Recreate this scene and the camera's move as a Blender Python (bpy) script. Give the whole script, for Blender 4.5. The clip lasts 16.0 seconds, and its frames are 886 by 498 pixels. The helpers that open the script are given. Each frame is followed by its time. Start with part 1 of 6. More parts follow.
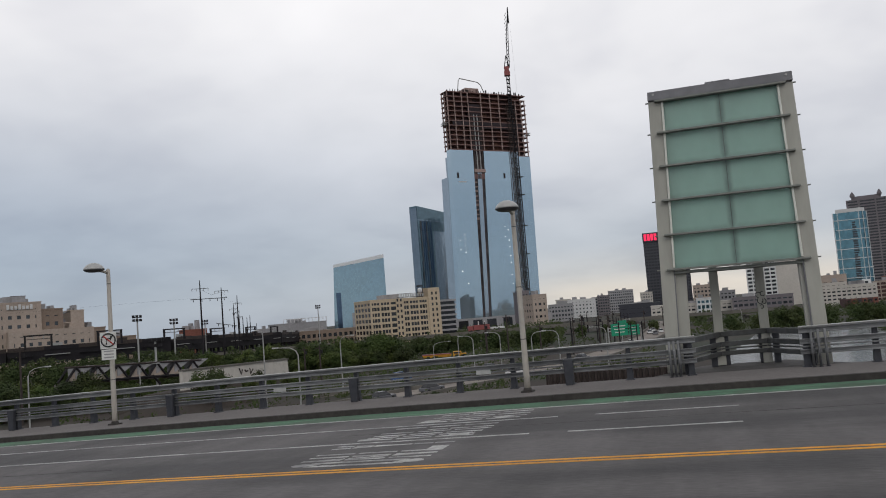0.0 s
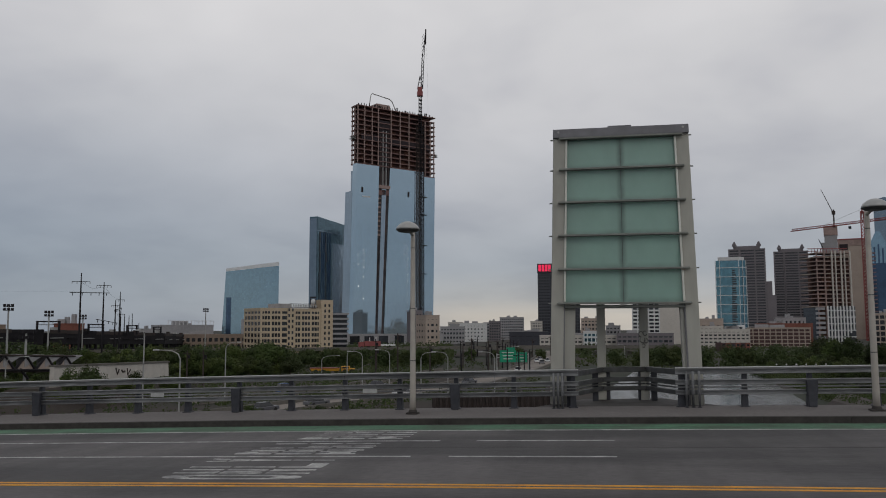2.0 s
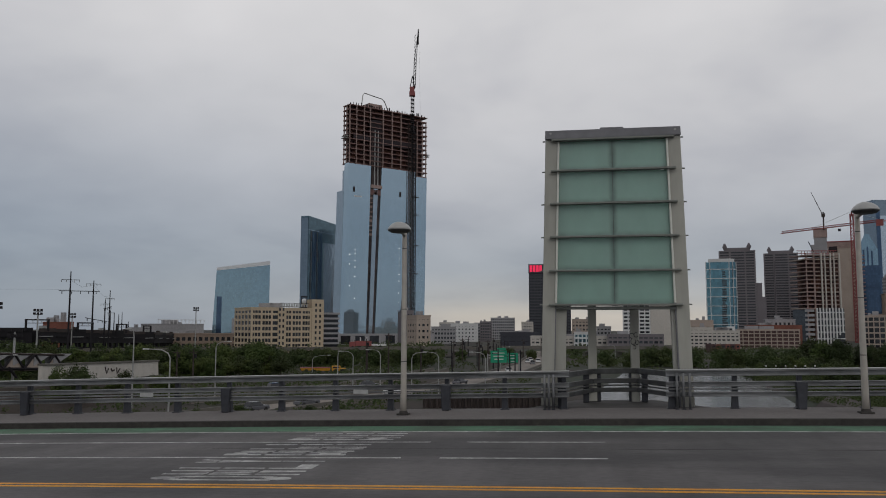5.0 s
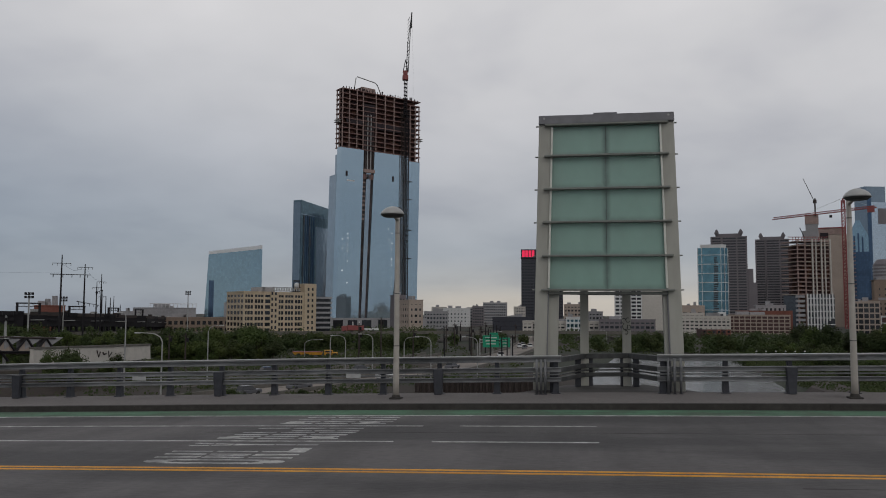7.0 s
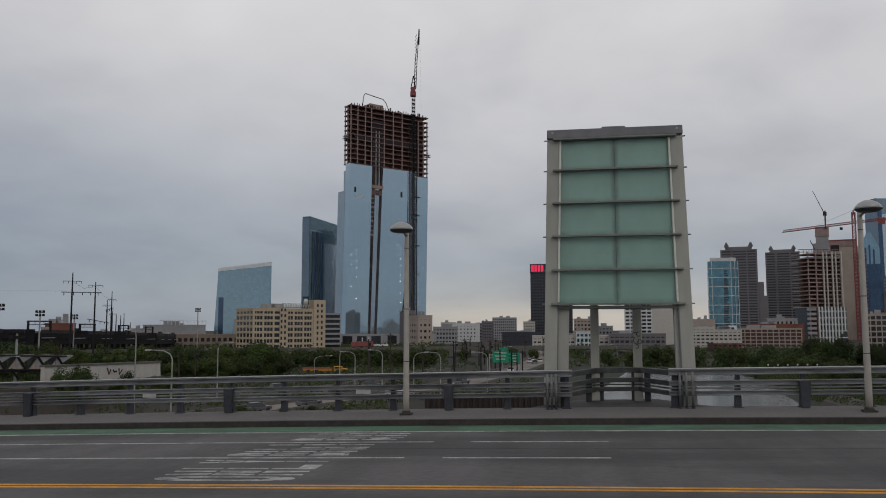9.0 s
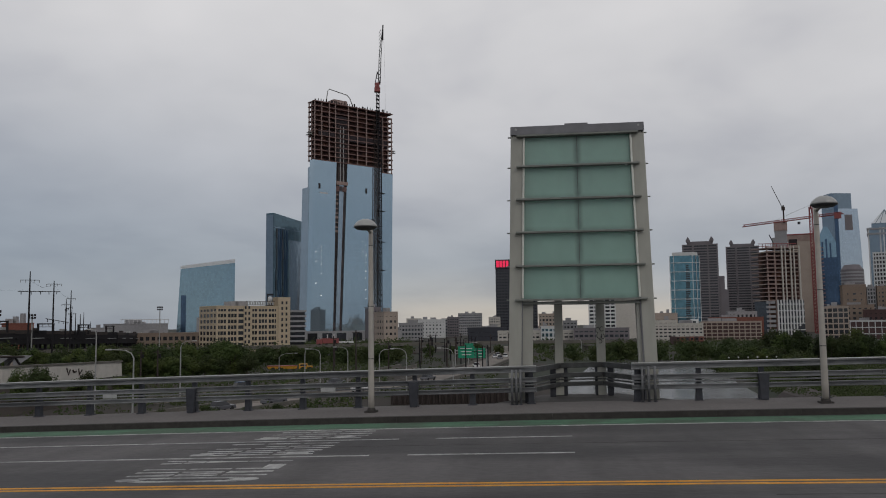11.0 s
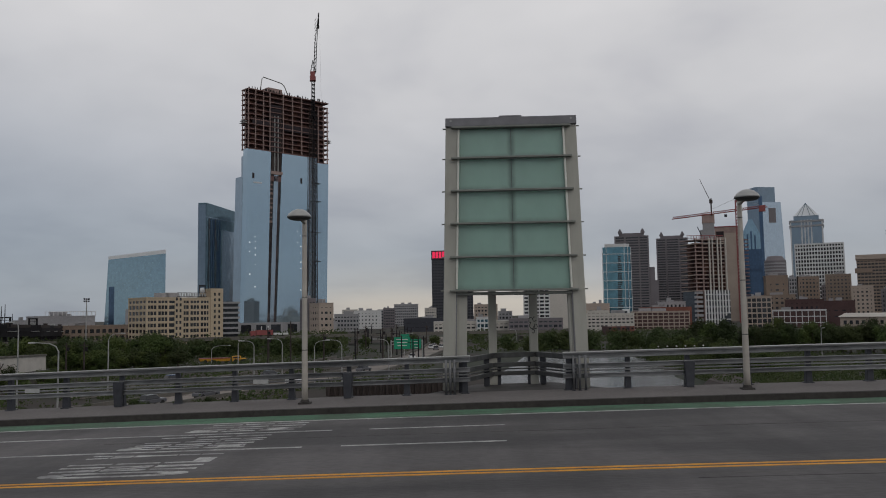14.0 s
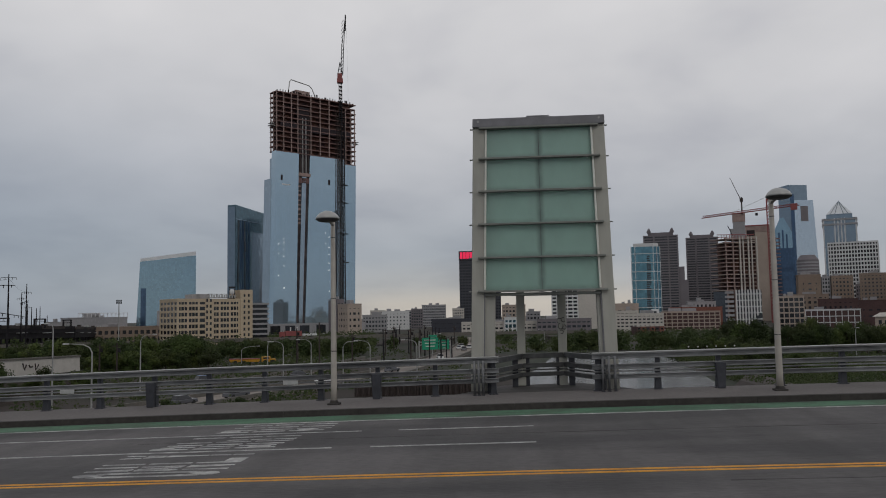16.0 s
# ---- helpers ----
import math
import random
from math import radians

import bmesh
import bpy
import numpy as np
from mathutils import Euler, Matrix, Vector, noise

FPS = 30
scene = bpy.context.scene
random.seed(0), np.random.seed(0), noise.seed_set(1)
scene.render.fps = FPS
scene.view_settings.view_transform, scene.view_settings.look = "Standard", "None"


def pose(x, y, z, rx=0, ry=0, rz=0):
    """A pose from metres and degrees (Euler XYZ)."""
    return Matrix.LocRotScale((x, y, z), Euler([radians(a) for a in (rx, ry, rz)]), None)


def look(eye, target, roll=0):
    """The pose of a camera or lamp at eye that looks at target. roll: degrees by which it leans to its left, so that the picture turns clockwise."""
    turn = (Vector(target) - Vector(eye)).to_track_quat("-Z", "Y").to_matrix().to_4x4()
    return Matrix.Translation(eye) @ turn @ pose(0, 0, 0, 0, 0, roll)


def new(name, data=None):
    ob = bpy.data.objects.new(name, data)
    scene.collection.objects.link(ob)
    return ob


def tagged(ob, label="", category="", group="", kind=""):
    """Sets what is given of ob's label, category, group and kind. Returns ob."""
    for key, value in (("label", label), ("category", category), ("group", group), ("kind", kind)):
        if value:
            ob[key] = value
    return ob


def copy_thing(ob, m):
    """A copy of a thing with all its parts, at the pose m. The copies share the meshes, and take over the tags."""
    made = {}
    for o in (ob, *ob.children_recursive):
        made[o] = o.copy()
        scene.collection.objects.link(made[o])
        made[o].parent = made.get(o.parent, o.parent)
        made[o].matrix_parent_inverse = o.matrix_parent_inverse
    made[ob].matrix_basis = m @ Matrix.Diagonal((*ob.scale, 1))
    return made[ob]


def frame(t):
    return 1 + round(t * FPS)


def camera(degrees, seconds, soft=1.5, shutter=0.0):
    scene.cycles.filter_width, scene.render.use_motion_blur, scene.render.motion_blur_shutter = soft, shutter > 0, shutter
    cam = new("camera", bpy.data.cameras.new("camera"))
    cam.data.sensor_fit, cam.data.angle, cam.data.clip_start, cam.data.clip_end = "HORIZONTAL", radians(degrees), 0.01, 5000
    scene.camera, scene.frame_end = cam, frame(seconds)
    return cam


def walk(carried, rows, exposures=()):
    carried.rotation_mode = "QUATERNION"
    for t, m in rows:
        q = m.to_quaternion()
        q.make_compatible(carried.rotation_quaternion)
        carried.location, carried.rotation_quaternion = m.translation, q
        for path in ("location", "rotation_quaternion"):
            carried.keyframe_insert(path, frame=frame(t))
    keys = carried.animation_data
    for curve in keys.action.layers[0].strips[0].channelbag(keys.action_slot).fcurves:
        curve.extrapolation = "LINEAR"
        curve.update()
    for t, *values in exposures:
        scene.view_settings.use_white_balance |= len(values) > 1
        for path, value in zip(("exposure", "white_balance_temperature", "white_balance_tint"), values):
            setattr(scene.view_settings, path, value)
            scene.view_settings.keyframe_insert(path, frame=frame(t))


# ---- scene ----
cam = camera(56.9, 16.0, soft=1.0)
# seconds, yaw, pitch, roll and sway of a hand-held camera that stands on the near side of the bridge
TURNS = [(0, 17.87, 4.63, 4.51, -0.007, 0.002, -0.076), (0.5, 14.02, 5.78, 4.01, -0.007, -0.000, -0.071), (1, 9.86, 4.89, 0.25, -0.003, -0.025, -0.035),
        (1.5, 10.31, 5.29, 0.24, 0.003, -0.028, -0.025), (2, 10.35, 5.54, 0.14, 0.006, -0.023, -0.014), (2.5, 9.95, 5.13, -0.18, -0.015, -0.009, -0.012),
        (3, 9.20, 4.65, -0.74, -0.002, 0.003, 0.006), (3.5, 9.25, 5.33, -0.56, -0.001, 0.002, -0.001), (4, 9.54, 5.66, -0.25, 0.001, 0.005, 0.008),
        (6.5, 9.80, 4.78, -0.05, -0.017, 0.010, 0.008), (7, 9.19, 4.48, -0.29, -0.015, 0.004, 0.007), (7.5, 9.20, 4.72, 0.14, -0.019, 0.012, 0.006),
        (8, 9.86, 5.20, 0.02, -0.029, 0.017, -0.001), (10.5, 9.12, 5.71, 0.89, -0.010, 0.012, 0.014), (11, 7.45, 5.26, 0.63, -0.002, 0.021, 0.020),
        (11.5, 6.42, 4.98, 0.24, -0.002, 0.012, 0.017), (12, 5.44, 4.79, 0.05, 0.004, -0.004, -0.002), (12.5, 4.02, 3.88, -0.17, 0.006, 0.007, 0.004),
        (13, 2.43, 3.57, -0.26, 0.014, -0.000, 0.004), (13.5, 2.54, 3.90, 0.26, 0.027, 0.014, 0.024), (14, 2.99, 4.57, 0.87, 0.048, -0.012, 0.013),
        (14.5, 3.28, 4.80, 1.18, 0.033, -0.009, 0.024), (15, 3.92, 4.75, 1.35, 0.031, -0.004, 0.027), (15.5, 4.38, 4.78, 1.38, 0.029, -0.006, 0.020),
        (16, 4.93, 4.64, 1.01, 0.037, -0.015, 0.022)]
EYE = (0.0, 0.0, 2.4)
walk(cam, [(t, pose(EYE[0] + dx, EYE[1] + dy, EYE[2] + dz, 90 + p, r, yw)) for t, yw, p, r, dx, dy, dz in TURNS],
     exposures=[(0.0, 0.5), (0.5, 0.12), (1.0, 0.04), (1.5, 0.0), (16.0, 0.0)])

# ---- sky and light ----
world = bpy.data.worlds.new("overcast_sky")
scene.world = world
world.use_nodes = True
wn, wl = world.node_tree.nodes, world.node_tree.links
wn.clear()


def wnode(kind, **values):
    n = wn.new(kind)
    for key, value in values.items():
        n.inputs[key].default_value = value
    return n


def ramp(node, stops):
    el = node.color_ramp.elements
    while len(el) < len(stops):
        el.new(0.5)
    for e, (p, c) in zip(el, stops):
        e.position, e.color = p, (*c, 1)
    return node


w_out = wn.new("ShaderNodeOutputWorld")
w_bg = wnode("ShaderNodeBackground", Strength=1.0)
w_co = wn.new("ShaderNodeTexCoord")
w_sep = wn.new("ShaderNodeSeparateXYZ")
wl.new(w_co.outputs["Generated"], w_sep.inputs[0])
# elevation of the overcast layer: warm at the skyline, blue-grey above it, pale towards the zenith
w_grad = ramp(wn.new("ShaderNodeValToRGB"),
              [(0.0, (0.34, 0.355, 0.385)), (0.03, (0.335, 0.355, 0.385)), (0.08, (0.33, 0.352, 0.39)), (0.15, (0.42, 0.428, 0.457)),
               (0.25, (0.548, 0.543, 0.556)), (0.40, (0.635, 0.625, 0.63)), (0.62, (0.42, 0.42, 0.43)), (1.0, (0.36, 0.36, 0.37))])
wl.new(w_sep.outputs["Z"], w_grad.inputs[0])
# clouds: noise on a flat layer overhead
w_add = wn.new("ShaderNodeMath")
w_add.operation = "ADD"
w_add.inputs[1].default_value = 0.3
wl.new(w_sep.outputs["Z"], w_add.inputs[0])
w_div = []
for axis in ("X", "Y"):
    d = wn.new("ShaderNodeMath")
    d.operation = "DIVIDE"
    wl.new(w_sep.outputs[axis], d.inputs[0])
    wl.new(w_add.outputs[0], d.inputs[1])
    w_div.append(d)
w_com = wn.new("ShaderNodeCombineXYZ")
wl.new(w_div[0].outputs[0], w_com.inputs[0])
wl.new(w_div[1].outputs[0], w_com.inputs[1])
w_cloud = wnode("ShaderNodeTexNoise", Scale=2.0, Detail=4.0, Roughness=0.5, Distortion=0.15)
wl.new(w_com.outputs[0], w_cloud.inputs["Vector"])
w_shade = ramp(wn.new("ShaderNodeValToRGB"), [(0.32, (0.85, 0.855, 0.88)), (0.5, (1.0, 1.0, 1.0)), (0.68, (1.09, 1.085, 1.08))])
wl.new(w_cloud.outputs[0], w_shade.inputs[0])
# thin cloud glows warm low down to the north
w_low = ramp(wn.new("ShaderNodeValToRGB"), [(0.0, (0.9, 0.9, 0.9)), (0.014, (0.95, 0.95, 0.95)), (0.036, (0.3, 0.3, 0.3)), (0.07, (0, 0, 0))])
wl.new(w_sep.outputs["Z"], w_low.inputs[0])
w_dir = wn.new("ShaderNodeMapRange")
w_dir.inputs["From Min"].default_value, w_dir.inputs["From Max"].default_value = 0.90, 1.0
wl.new(w_sep.outputs["Y"], w_dir.inputs[0])
w_amt = wn.new("ShaderNodeMath")
w_amt.operation = "MULTIPLY"
wl.new(w_low.outputs[0], w_amt.inputs[0])
wl.new(w_dir.outputs[0], w_amt.inputs[1])
w_warm = wn.new("ShaderNodeMix")
w_warm.data_type = "RGBA"
w_warm.inputs[7].default_value = (0.49, 0.45, 0.40, 1)
wl.new(w_amt.outputs[0], w_warm.inputs[0])
wl.new(w_grad.outputs[0], w_warm.inputs[6])
# heavier, bluer cloud low down to the west and the east
w_west = wn.new("ShaderNodeMapRange")
w_west.inputs["From Min"].default_value, w_west.inputs["From Max"].default_value = -0.15, -0.7
wl.new(w_sep.outputs["X"], w_west.inputs[0])
w_lowb = ramp(wn.new("ShaderNodeValToRGB"), [(0.0, (0.9, 0.9, 0.9)), (0.12, (0.8, 0.8, 0.8)), (0.34, (0, 0, 0))])
wl.new(w_sep.outputs["Z"], w_lowb.inputs[0])
w_wamt = wn.new("ShaderNodeMath")
w_wamt.operation = "MULTIPLY"
wl.new(w_west.outputs[0], w_wamt.inputs[0])
wl.new(w_lowb.outputs[0], w_wamt.inputs[1])
w_blue = wn.new("ShaderNodeMix")
w_blue.data_type = "RGBA"
w_blue.inputs[7].default_value = (0.225, 0.265, 0.325, 1)
w_east = wn.new("ShaderNodeMapRange")
w_east.inputs["From Min"].default_value, w_east.inputs["From Max"].default_value = 0.5, 0.88
wl.new(w_sep.outputs["X"], w_east.inputs[0])
w_eamt = wn.new("ShaderNodeMath")
w_eamt.operation = "MULTIPLY"
wl.new(w_east.outputs[0], w_eamt.inputs[0])
wl.new(w_lowb.outputs[0], w_eamt.inputs[1])
w_both = wn.new("ShaderNodeMath")
w_both.operation = "MAXIMUM"
wl.new(w_wamt.outputs[0], w_both.inputs[0])
wl.new(w_eamt.outputs[0], w_both.inputs[1])
wl.new(w_both.outputs[0], w_blue.inputs[0])
wl.new(w_warm.outputs[2], w_blue.inputs[6])
w_mul = wn.new("ShaderNodeMix")
w_mul.data_type, w_mul.blend_type = "RGBA", "MULTIPLY"
w_mul.inputs[0].default_value = 1.0
wl.new(w_blue.outputs[2], w_mul.inputs[6])
wl.new(w_shade.outputs[0], w_mul.inputs[7])
# a little clear-sky light shines through the cloud
w_sky = wn.new("ShaderNodeTexSky")
w_sky.sky_type, w_sky.sun_disc = "NISHITA", False
w_sky.sun_elevation, w_sky.sun_rotation = radians(35), radians(150)
w_dim = wn.new("ShaderNodeMix")
w_dim.data_type, w_dim.blend_type = "RGBA", "ADD"
w_dim.inputs[0].default_value = 0.006
wl.new(w_mul.outputs[2], w_dim.inputs[6])
wl.new(w_sky.outputs[0], w_dim.inputs[7])
wl.new(w_dim.outputs[2], w_bg.inputs[0])
wl.new(w_bg.outputs[0], w_out.inputs[0])

sun_data = bpy.data.lights.new("sun", "SUN")
sun_data.energy, sun_data.angle, sun_data.color = 0.35, radians(30), (1.0, 0.96, 0.9)
sun = new("sun", sun_data)
sun.matrix_world = look((60, -104, 84), (0, 0, 0))


# ---- materials ----
def material(name, colour, rough=0.7, metal=0.0, var=0.18, fine=6.0, coarse=0.5, bump=0.15, other=None, vary=0.0, spec=0.5, stretch=(1, 1, 1)):
    """Colour broken up at two scales, with a fine relief; other: a second colour in patches; vary: change from object to object."""
    m = bpy.data.materials.new(name)
    m.use_nodes = True
    n, l = m.node_tree.nodes, m.node_tree.links
    b = n["Principled BSDF"]
    geo = n.new("ShaderNodeNewGeometry")
    mp = n.new("ShaderNodeMapping")
    mp.inputs["Scale"].default_value = stretch
    l.new(geo.outputs["Position"], mp.inputs["Vector"])
    small, big = n.new("ShaderNodeTexNoise"), n.new("ShaderNodeTexNoise")
    small.inputs["Scale"].default_value, big.inputs["Scale"].default_value = fine, coarse
    small.inputs["Detail"].default_value, big.inputs["Detail"].default_value = 4, 5
    for t in (small, big):
        l.new(mp.outputs[0], t.inputs["Vector"])
    mix = n.new("ShaderNodeMix")
    mix.data_type = "RGBA"
    second = other or tuple(c * (1 - 1.2 * var) for c in colour)
    mix.inputs[6].default_value, mix.inputs[7].default_value = (*colour, 1), (*second, 1)
    rg = n.new("ShaderNodeMapRange")
    rg.inputs["From Min"].default_value, rg.inputs["From Max"].default_value = (0.42, 0.58) if other else (0.3, 0.7)
    l.new(big.outputs[0], rg.inputs[0])
    l.new(rg.outputs[0], mix.inputs[0])
    val = n.new("ShaderNodeMapRange")
    val.inputs["From Min"].default_value, val.inputs["From Max"].default_value = 0.25, 0.75
    val.inputs["To Min"].default_value, val.inputs["To Max"].default_value = 1 - var, 1 + var
    l.new(small.outputs[0], val.inputs[0])
    hsv = n.new("ShaderNodeHueSaturation")
    l.new(mix.outputs[2], hsv.inputs["Color"])
    if vary:
        info, vr, mul = n.new("ShaderNodeObjectInfo"), n.new("ShaderNodeMapRange"), n.new("ShaderNodeMath")
        vr.inputs["To Min"].default_value, vr.inputs["To Max"].default_value = 1 - vary, 1 + vary
        mul.operation = "MULTIPLY"
        l.new(info.outputs["Random"], vr.inputs[0])
        l.new(vr.outputs[0], mul.inputs[0])
        l.new(val.outputs[0], mul.inputs[1])
        l.new(mul.outputs[0], hsv.inputs["Value"])
    else:
        l.new(val.outputs[0], hsv.inputs["Value"])
    l.new(hsv.outputs[0], b.inputs["Base Color"])
    b.inputs["Roughness"].default_value, b.inputs["Metallic"].default_value = rough, metal
    b.inputs["Specular IOR Level"].default_value = spec
    if bump:
        bp = n.new("ShaderNodeBump")
        bp.inputs["Strength"].default_value, bp.inputs["Distance"].default_value = bump, 0.02
        l.new(small.outputs[0], bp.inputs["Height"])
        l.new(bp.outputs[0], b.inputs["Normal"])
    return m


def curtain_wall(name, colour, line, storey=4.0, bay=1.6, rough=0.06, metal=0.85, wave=0.02, contrast=0.12, line_width=0.06):
    """Coated reflective glazing with thin joints at every storey and bay, and panes that differ a little."""
    m = bpy.data.materials.new(name)
    m.use_nodes = True
    n, l = m.node_tree.nodes, m.node_tree.links
    b = n["Principled BSDF"]
    tc = n.new("ShaderNodeTexCoord")
    sep, com, add = n.new("ShaderNodeSeparateXYZ"), n.new("ShaderNodeCombineXYZ"), n.new("ShaderNodeMath")
    l.new(tc.outputs["Object"], sep.inputs[0])
    l.new(sep.outputs["X"], add.inputs[0])
    l.new(sep.outputs["Y"], add.inputs[1])
    l.new(add.outputs[0], com.inputs[0])
    l.new(sep.outputs["Z"], com.inputs[1])
    br = n.new("ShaderNodeTexBrick")
    br.offset, br.squash = 0.0, 1.0
    for key, value in (("Scale", 1.0), ("Mortar Size", line_width), ("Mortar Smooth", 0.3), ("Brick Width", bay), ("Row Height", storey)):
        br.inputs[key].default_value = value
    br.inputs["Color1"].default_value = (*colour, 1)
    br.inputs["Color2"].default_value = (*(c * (1 - contrast) for c in colour), 1)
    br.inputs["Mortar"].default_value = (*line, 1)
    l.new(com.outputs[0], br.inputs["Vector"])
    l.new(br.outputs["Color"], b.inputs["Base Color"])
    b.inputs["Metallic"].default_value, b.inputs["Roughness"].default_value = metal, rough
    ns, bp = n.new("ShaderNodeTexNoise"), n.new("ShaderNodeBump")
    ns.inputs["Scale"].default_value = 0.12
    l.new(tc.outputs["Object"], ns.inputs["Vector"])
    bp.inputs["Strength"].default_value, bp.inputs["Distance"].default_value = wave, 2.0
    l.new(ns.outputs[0], bp.inputs["Height"])
    l.new(bp.outputs[0], b.inputs["Normal"])
    return m


def frosted(name, colour):
    m = bpy.data.materials.new(name)
    m.use_nodes = True
    n, l = m.node_tree.nodes, m.node_tree.links
    n.remove(n["Principled BSDF"])
    geo, ns, mix = n.new("ShaderNodeNewGeometry"), n.new("ShaderNodeTexNoise"), n.new("ShaderNodeMix")
    mp = n.new("ShaderNodeMapping")
    mp.inputs["Scale"].default_value = (1.1, 1, 0.7)
    l.new(geo.outputs["Position"], mp.inputs["Vector"])
    l.new(mp.outputs[0], ns.inputs["Vector"])
    ns.inputs["Scale"].default_value, ns.inputs["Detail"].default_value = 1.6, 4
    mix.data_type = "RGBA"
    mix.inputs[6].default_value, mix.inputs[7].default_value = (*colour, 1), (*(c * 0.80 for c in colour), 1)
    l.new(ns.outputs[0], mix.inputs[0])
    # mullion's soft shadow painted along the middle joint; panes darkened towards their lower edge
    tc, so, sg, ab = n.new("ShaderNodeTexCoord"), n.new("ShaderNodeSeparateXYZ"), n.new("ShaderNodeSeparateXYZ"), n.new("ShaderNodeMath")
    l.new(tc.outputs["Object"], so.inputs[0])
    l.new(tc.outputs["Generated"], sg.inputs[0])
    ab.operation = "ABSOLUTE"
    l.new(so.outputs["X"], ab.inputs[0])
    masks = []
    for source, reach, most in ((ab.outputs[0], 0.17, 0.5), (sg.outputs["Z"], 0.2, 0.34)):
        m1 = n.new("ShaderNodeMapRange")
        m1.interpolation_type = "SMOOTHSTEP"
        m1.inputs["From Max"].default_value, m1.inputs["To Min"].default_value, m1.inputs["To Max"].default_value = reach, most, 0.0
        l.new(source, m1.inputs[0])
        masks.append(m1)
    both, dark_amt, darkened = n.new("ShaderNodeMath"), n.new("ShaderNodeMath"), n.new("ShaderNodeMix")
    both.operation, dark_amt.operation = "MAXIMUM", "MULTIPLY"
    l.new(masks[0].outputs[0], both.inputs[0])
    l.new(masks[1].outputs[0], both.inputs[1])
    blot, spread = n.new("ShaderNodeTexNoise"), n.new("ShaderNodeMapRange")
    blot.inputs["Scale"].default_value, blot.inputs["Detail"].default_value = 3.0, 5
    l.new(mp.outputs[0], blot.inputs["Vector"])
    spread.inputs["From Min"].default_value, spread.inputs["From Max"].default_value = 0.3, 0.65
    spread.inputs["To Min"].default_value = 0.45
    l.new(blot.outputs[0], spread.inputs[0])
    l.new(both.outputs[0], dark_amt.inputs[0])
    l.new(spread.outputs[0], dark_amt.inputs[1])
    darkened.data_type = "RGBA"
    darkened.inputs[7].default_value = (0.055, 0.085, 0.07, 1)
    l.new(dark_amt.outputs[0], darkened.inputs[0])
    l.new(mix.outputs[2], darkened.inputs[6])
    mix = darkened
    d, t, g = n.new("ShaderNodeBsdfDiffuse"), n.new("ShaderNodeBsdfTranslucent"), n.new("ShaderNodeBsdfGlossy")
    l.new(mix.outputs[2], d.inputs[0])
    l.new(mix.outputs[2], t.inputs[0])
    g.inputs["Roughness"].default_value = 0.25
    a, c = n.new("ShaderNodeMixShader"), n.new("ShaderNodeMixShader")
    a.inputs[0].default_value, c.inputs[0].default_value = 0.5, 0.05
    l.new(d.outputs[0], a.inputs[1])
    l.new(t.outputs[0], a.inputs[2])
    l.new(a.outputs[0], c.inputs[1])
    l.new(g.outputs[0], c.inputs[2])
    l.new(c.outputs[0], n["Material Output"].inputs[0])
    return m


def glow(name, colour, strength):
    m = material(name, colour, var=0.02, bump=0)
    b = m.node_tree.nodes["Principled BSDF"]
    b.inputs["Emission Color"].default_value, b.inputs["Emission Strength"].default_value = (*colour, 1), strength
    return m


ASPHALT = material("asphalt", (0.102, 0.095, 0.096), 0.8, var=0.2, fine=18, coarse=0.4, bump=0.35, other=(0.055, 0.052, 0.054), stretch=(0.3, 1, 1))


def long_streaks(m, scale, amount):
    """Long streaks that lighten or darken a surface."""
    n, l = m.node_tree.nodes, m.node_tree.links
    b = n["Principled BSDF"]
    before = b.inputs["Base Color"].links[0].from_socket
    geo, mp, noise, rg, hsv = (n.new("ShaderNode" + k) for k in ("NewGeometry", "Mapping", "TexNoise", "MapRange", "HueSaturation"))
    mp.inputs["Scale"].default_value, mp.inputs["Rotation"].default_value = scale, (0, 0, 0.12)
    noise.inputs["Scale"].default_value, noise.inputs["Detail"].default_value, noise.inputs["Roughness"].default_value = 1.0, 6, 0.62
    rg.inputs["From Min"].default_value, rg.inputs["From Max"].default_value = 0.32, 0.68
    rg.inputs["To Min"].default_value, rg.inputs["To Max"].default_value = 1 - amount, 1 + amount
    l.new(geo.outputs["Position"], mp.inputs["Vector"])
    l.new(mp.outputs[0], noise.inputs["Vector"])
    l.new(noise.outputs[0], rg.inputs[0])
    l.new(rg.outputs[0], hsv.inputs["Value"])
    l.new(before, hsv.inputs["Color"])
    l.new(hsv.outputs[0], b.inputs["Base Color"])


long_streaks(ASPHALT, (0.9, 0.13, 1), 0.24)
PAINT_WHITE = material("worn_white_road_paint", (0.42, 0.42, 0.41), 0.75, var=0.25, fine=14, coarse=2.5, other=(0.26, 0.26, 0.26))
long_streaks(PAINT_WHITE, (3.0, 1.1, 1), 0.3)
PAINT_YELLOW = material("yellow_road_paint", (0.72, 0.33, 0.02), 0.7, var=0.2, fine=12, coarse=1.8, other=(0.56, 0.25, 0.02))
PAINT_GREEN = material("green_road_paint", (0.064, 0.155, 0.090), 0.8, var=0.25, fine=9, coarse=0.8, other=(0.058, 0.110, 0.068))
long_streaks(PAINT_GREEN, (0.5, 2.2, 1), 0.25)
CONCRETE = material("pavement_concrete", (0.165, 0.150, 0.145), 0.88, var=0.15, fine=9, coarse=0.6, bump=0.2)
KERB = material("stained_kerb_stone", (0.048, 0.043, 0.039), 0.85, var=0.3, fine=7, coarse=0.9, bump=0.3)
JOINT = material("dark_joint", (0.05, 0.048, 0.046), 0.9)
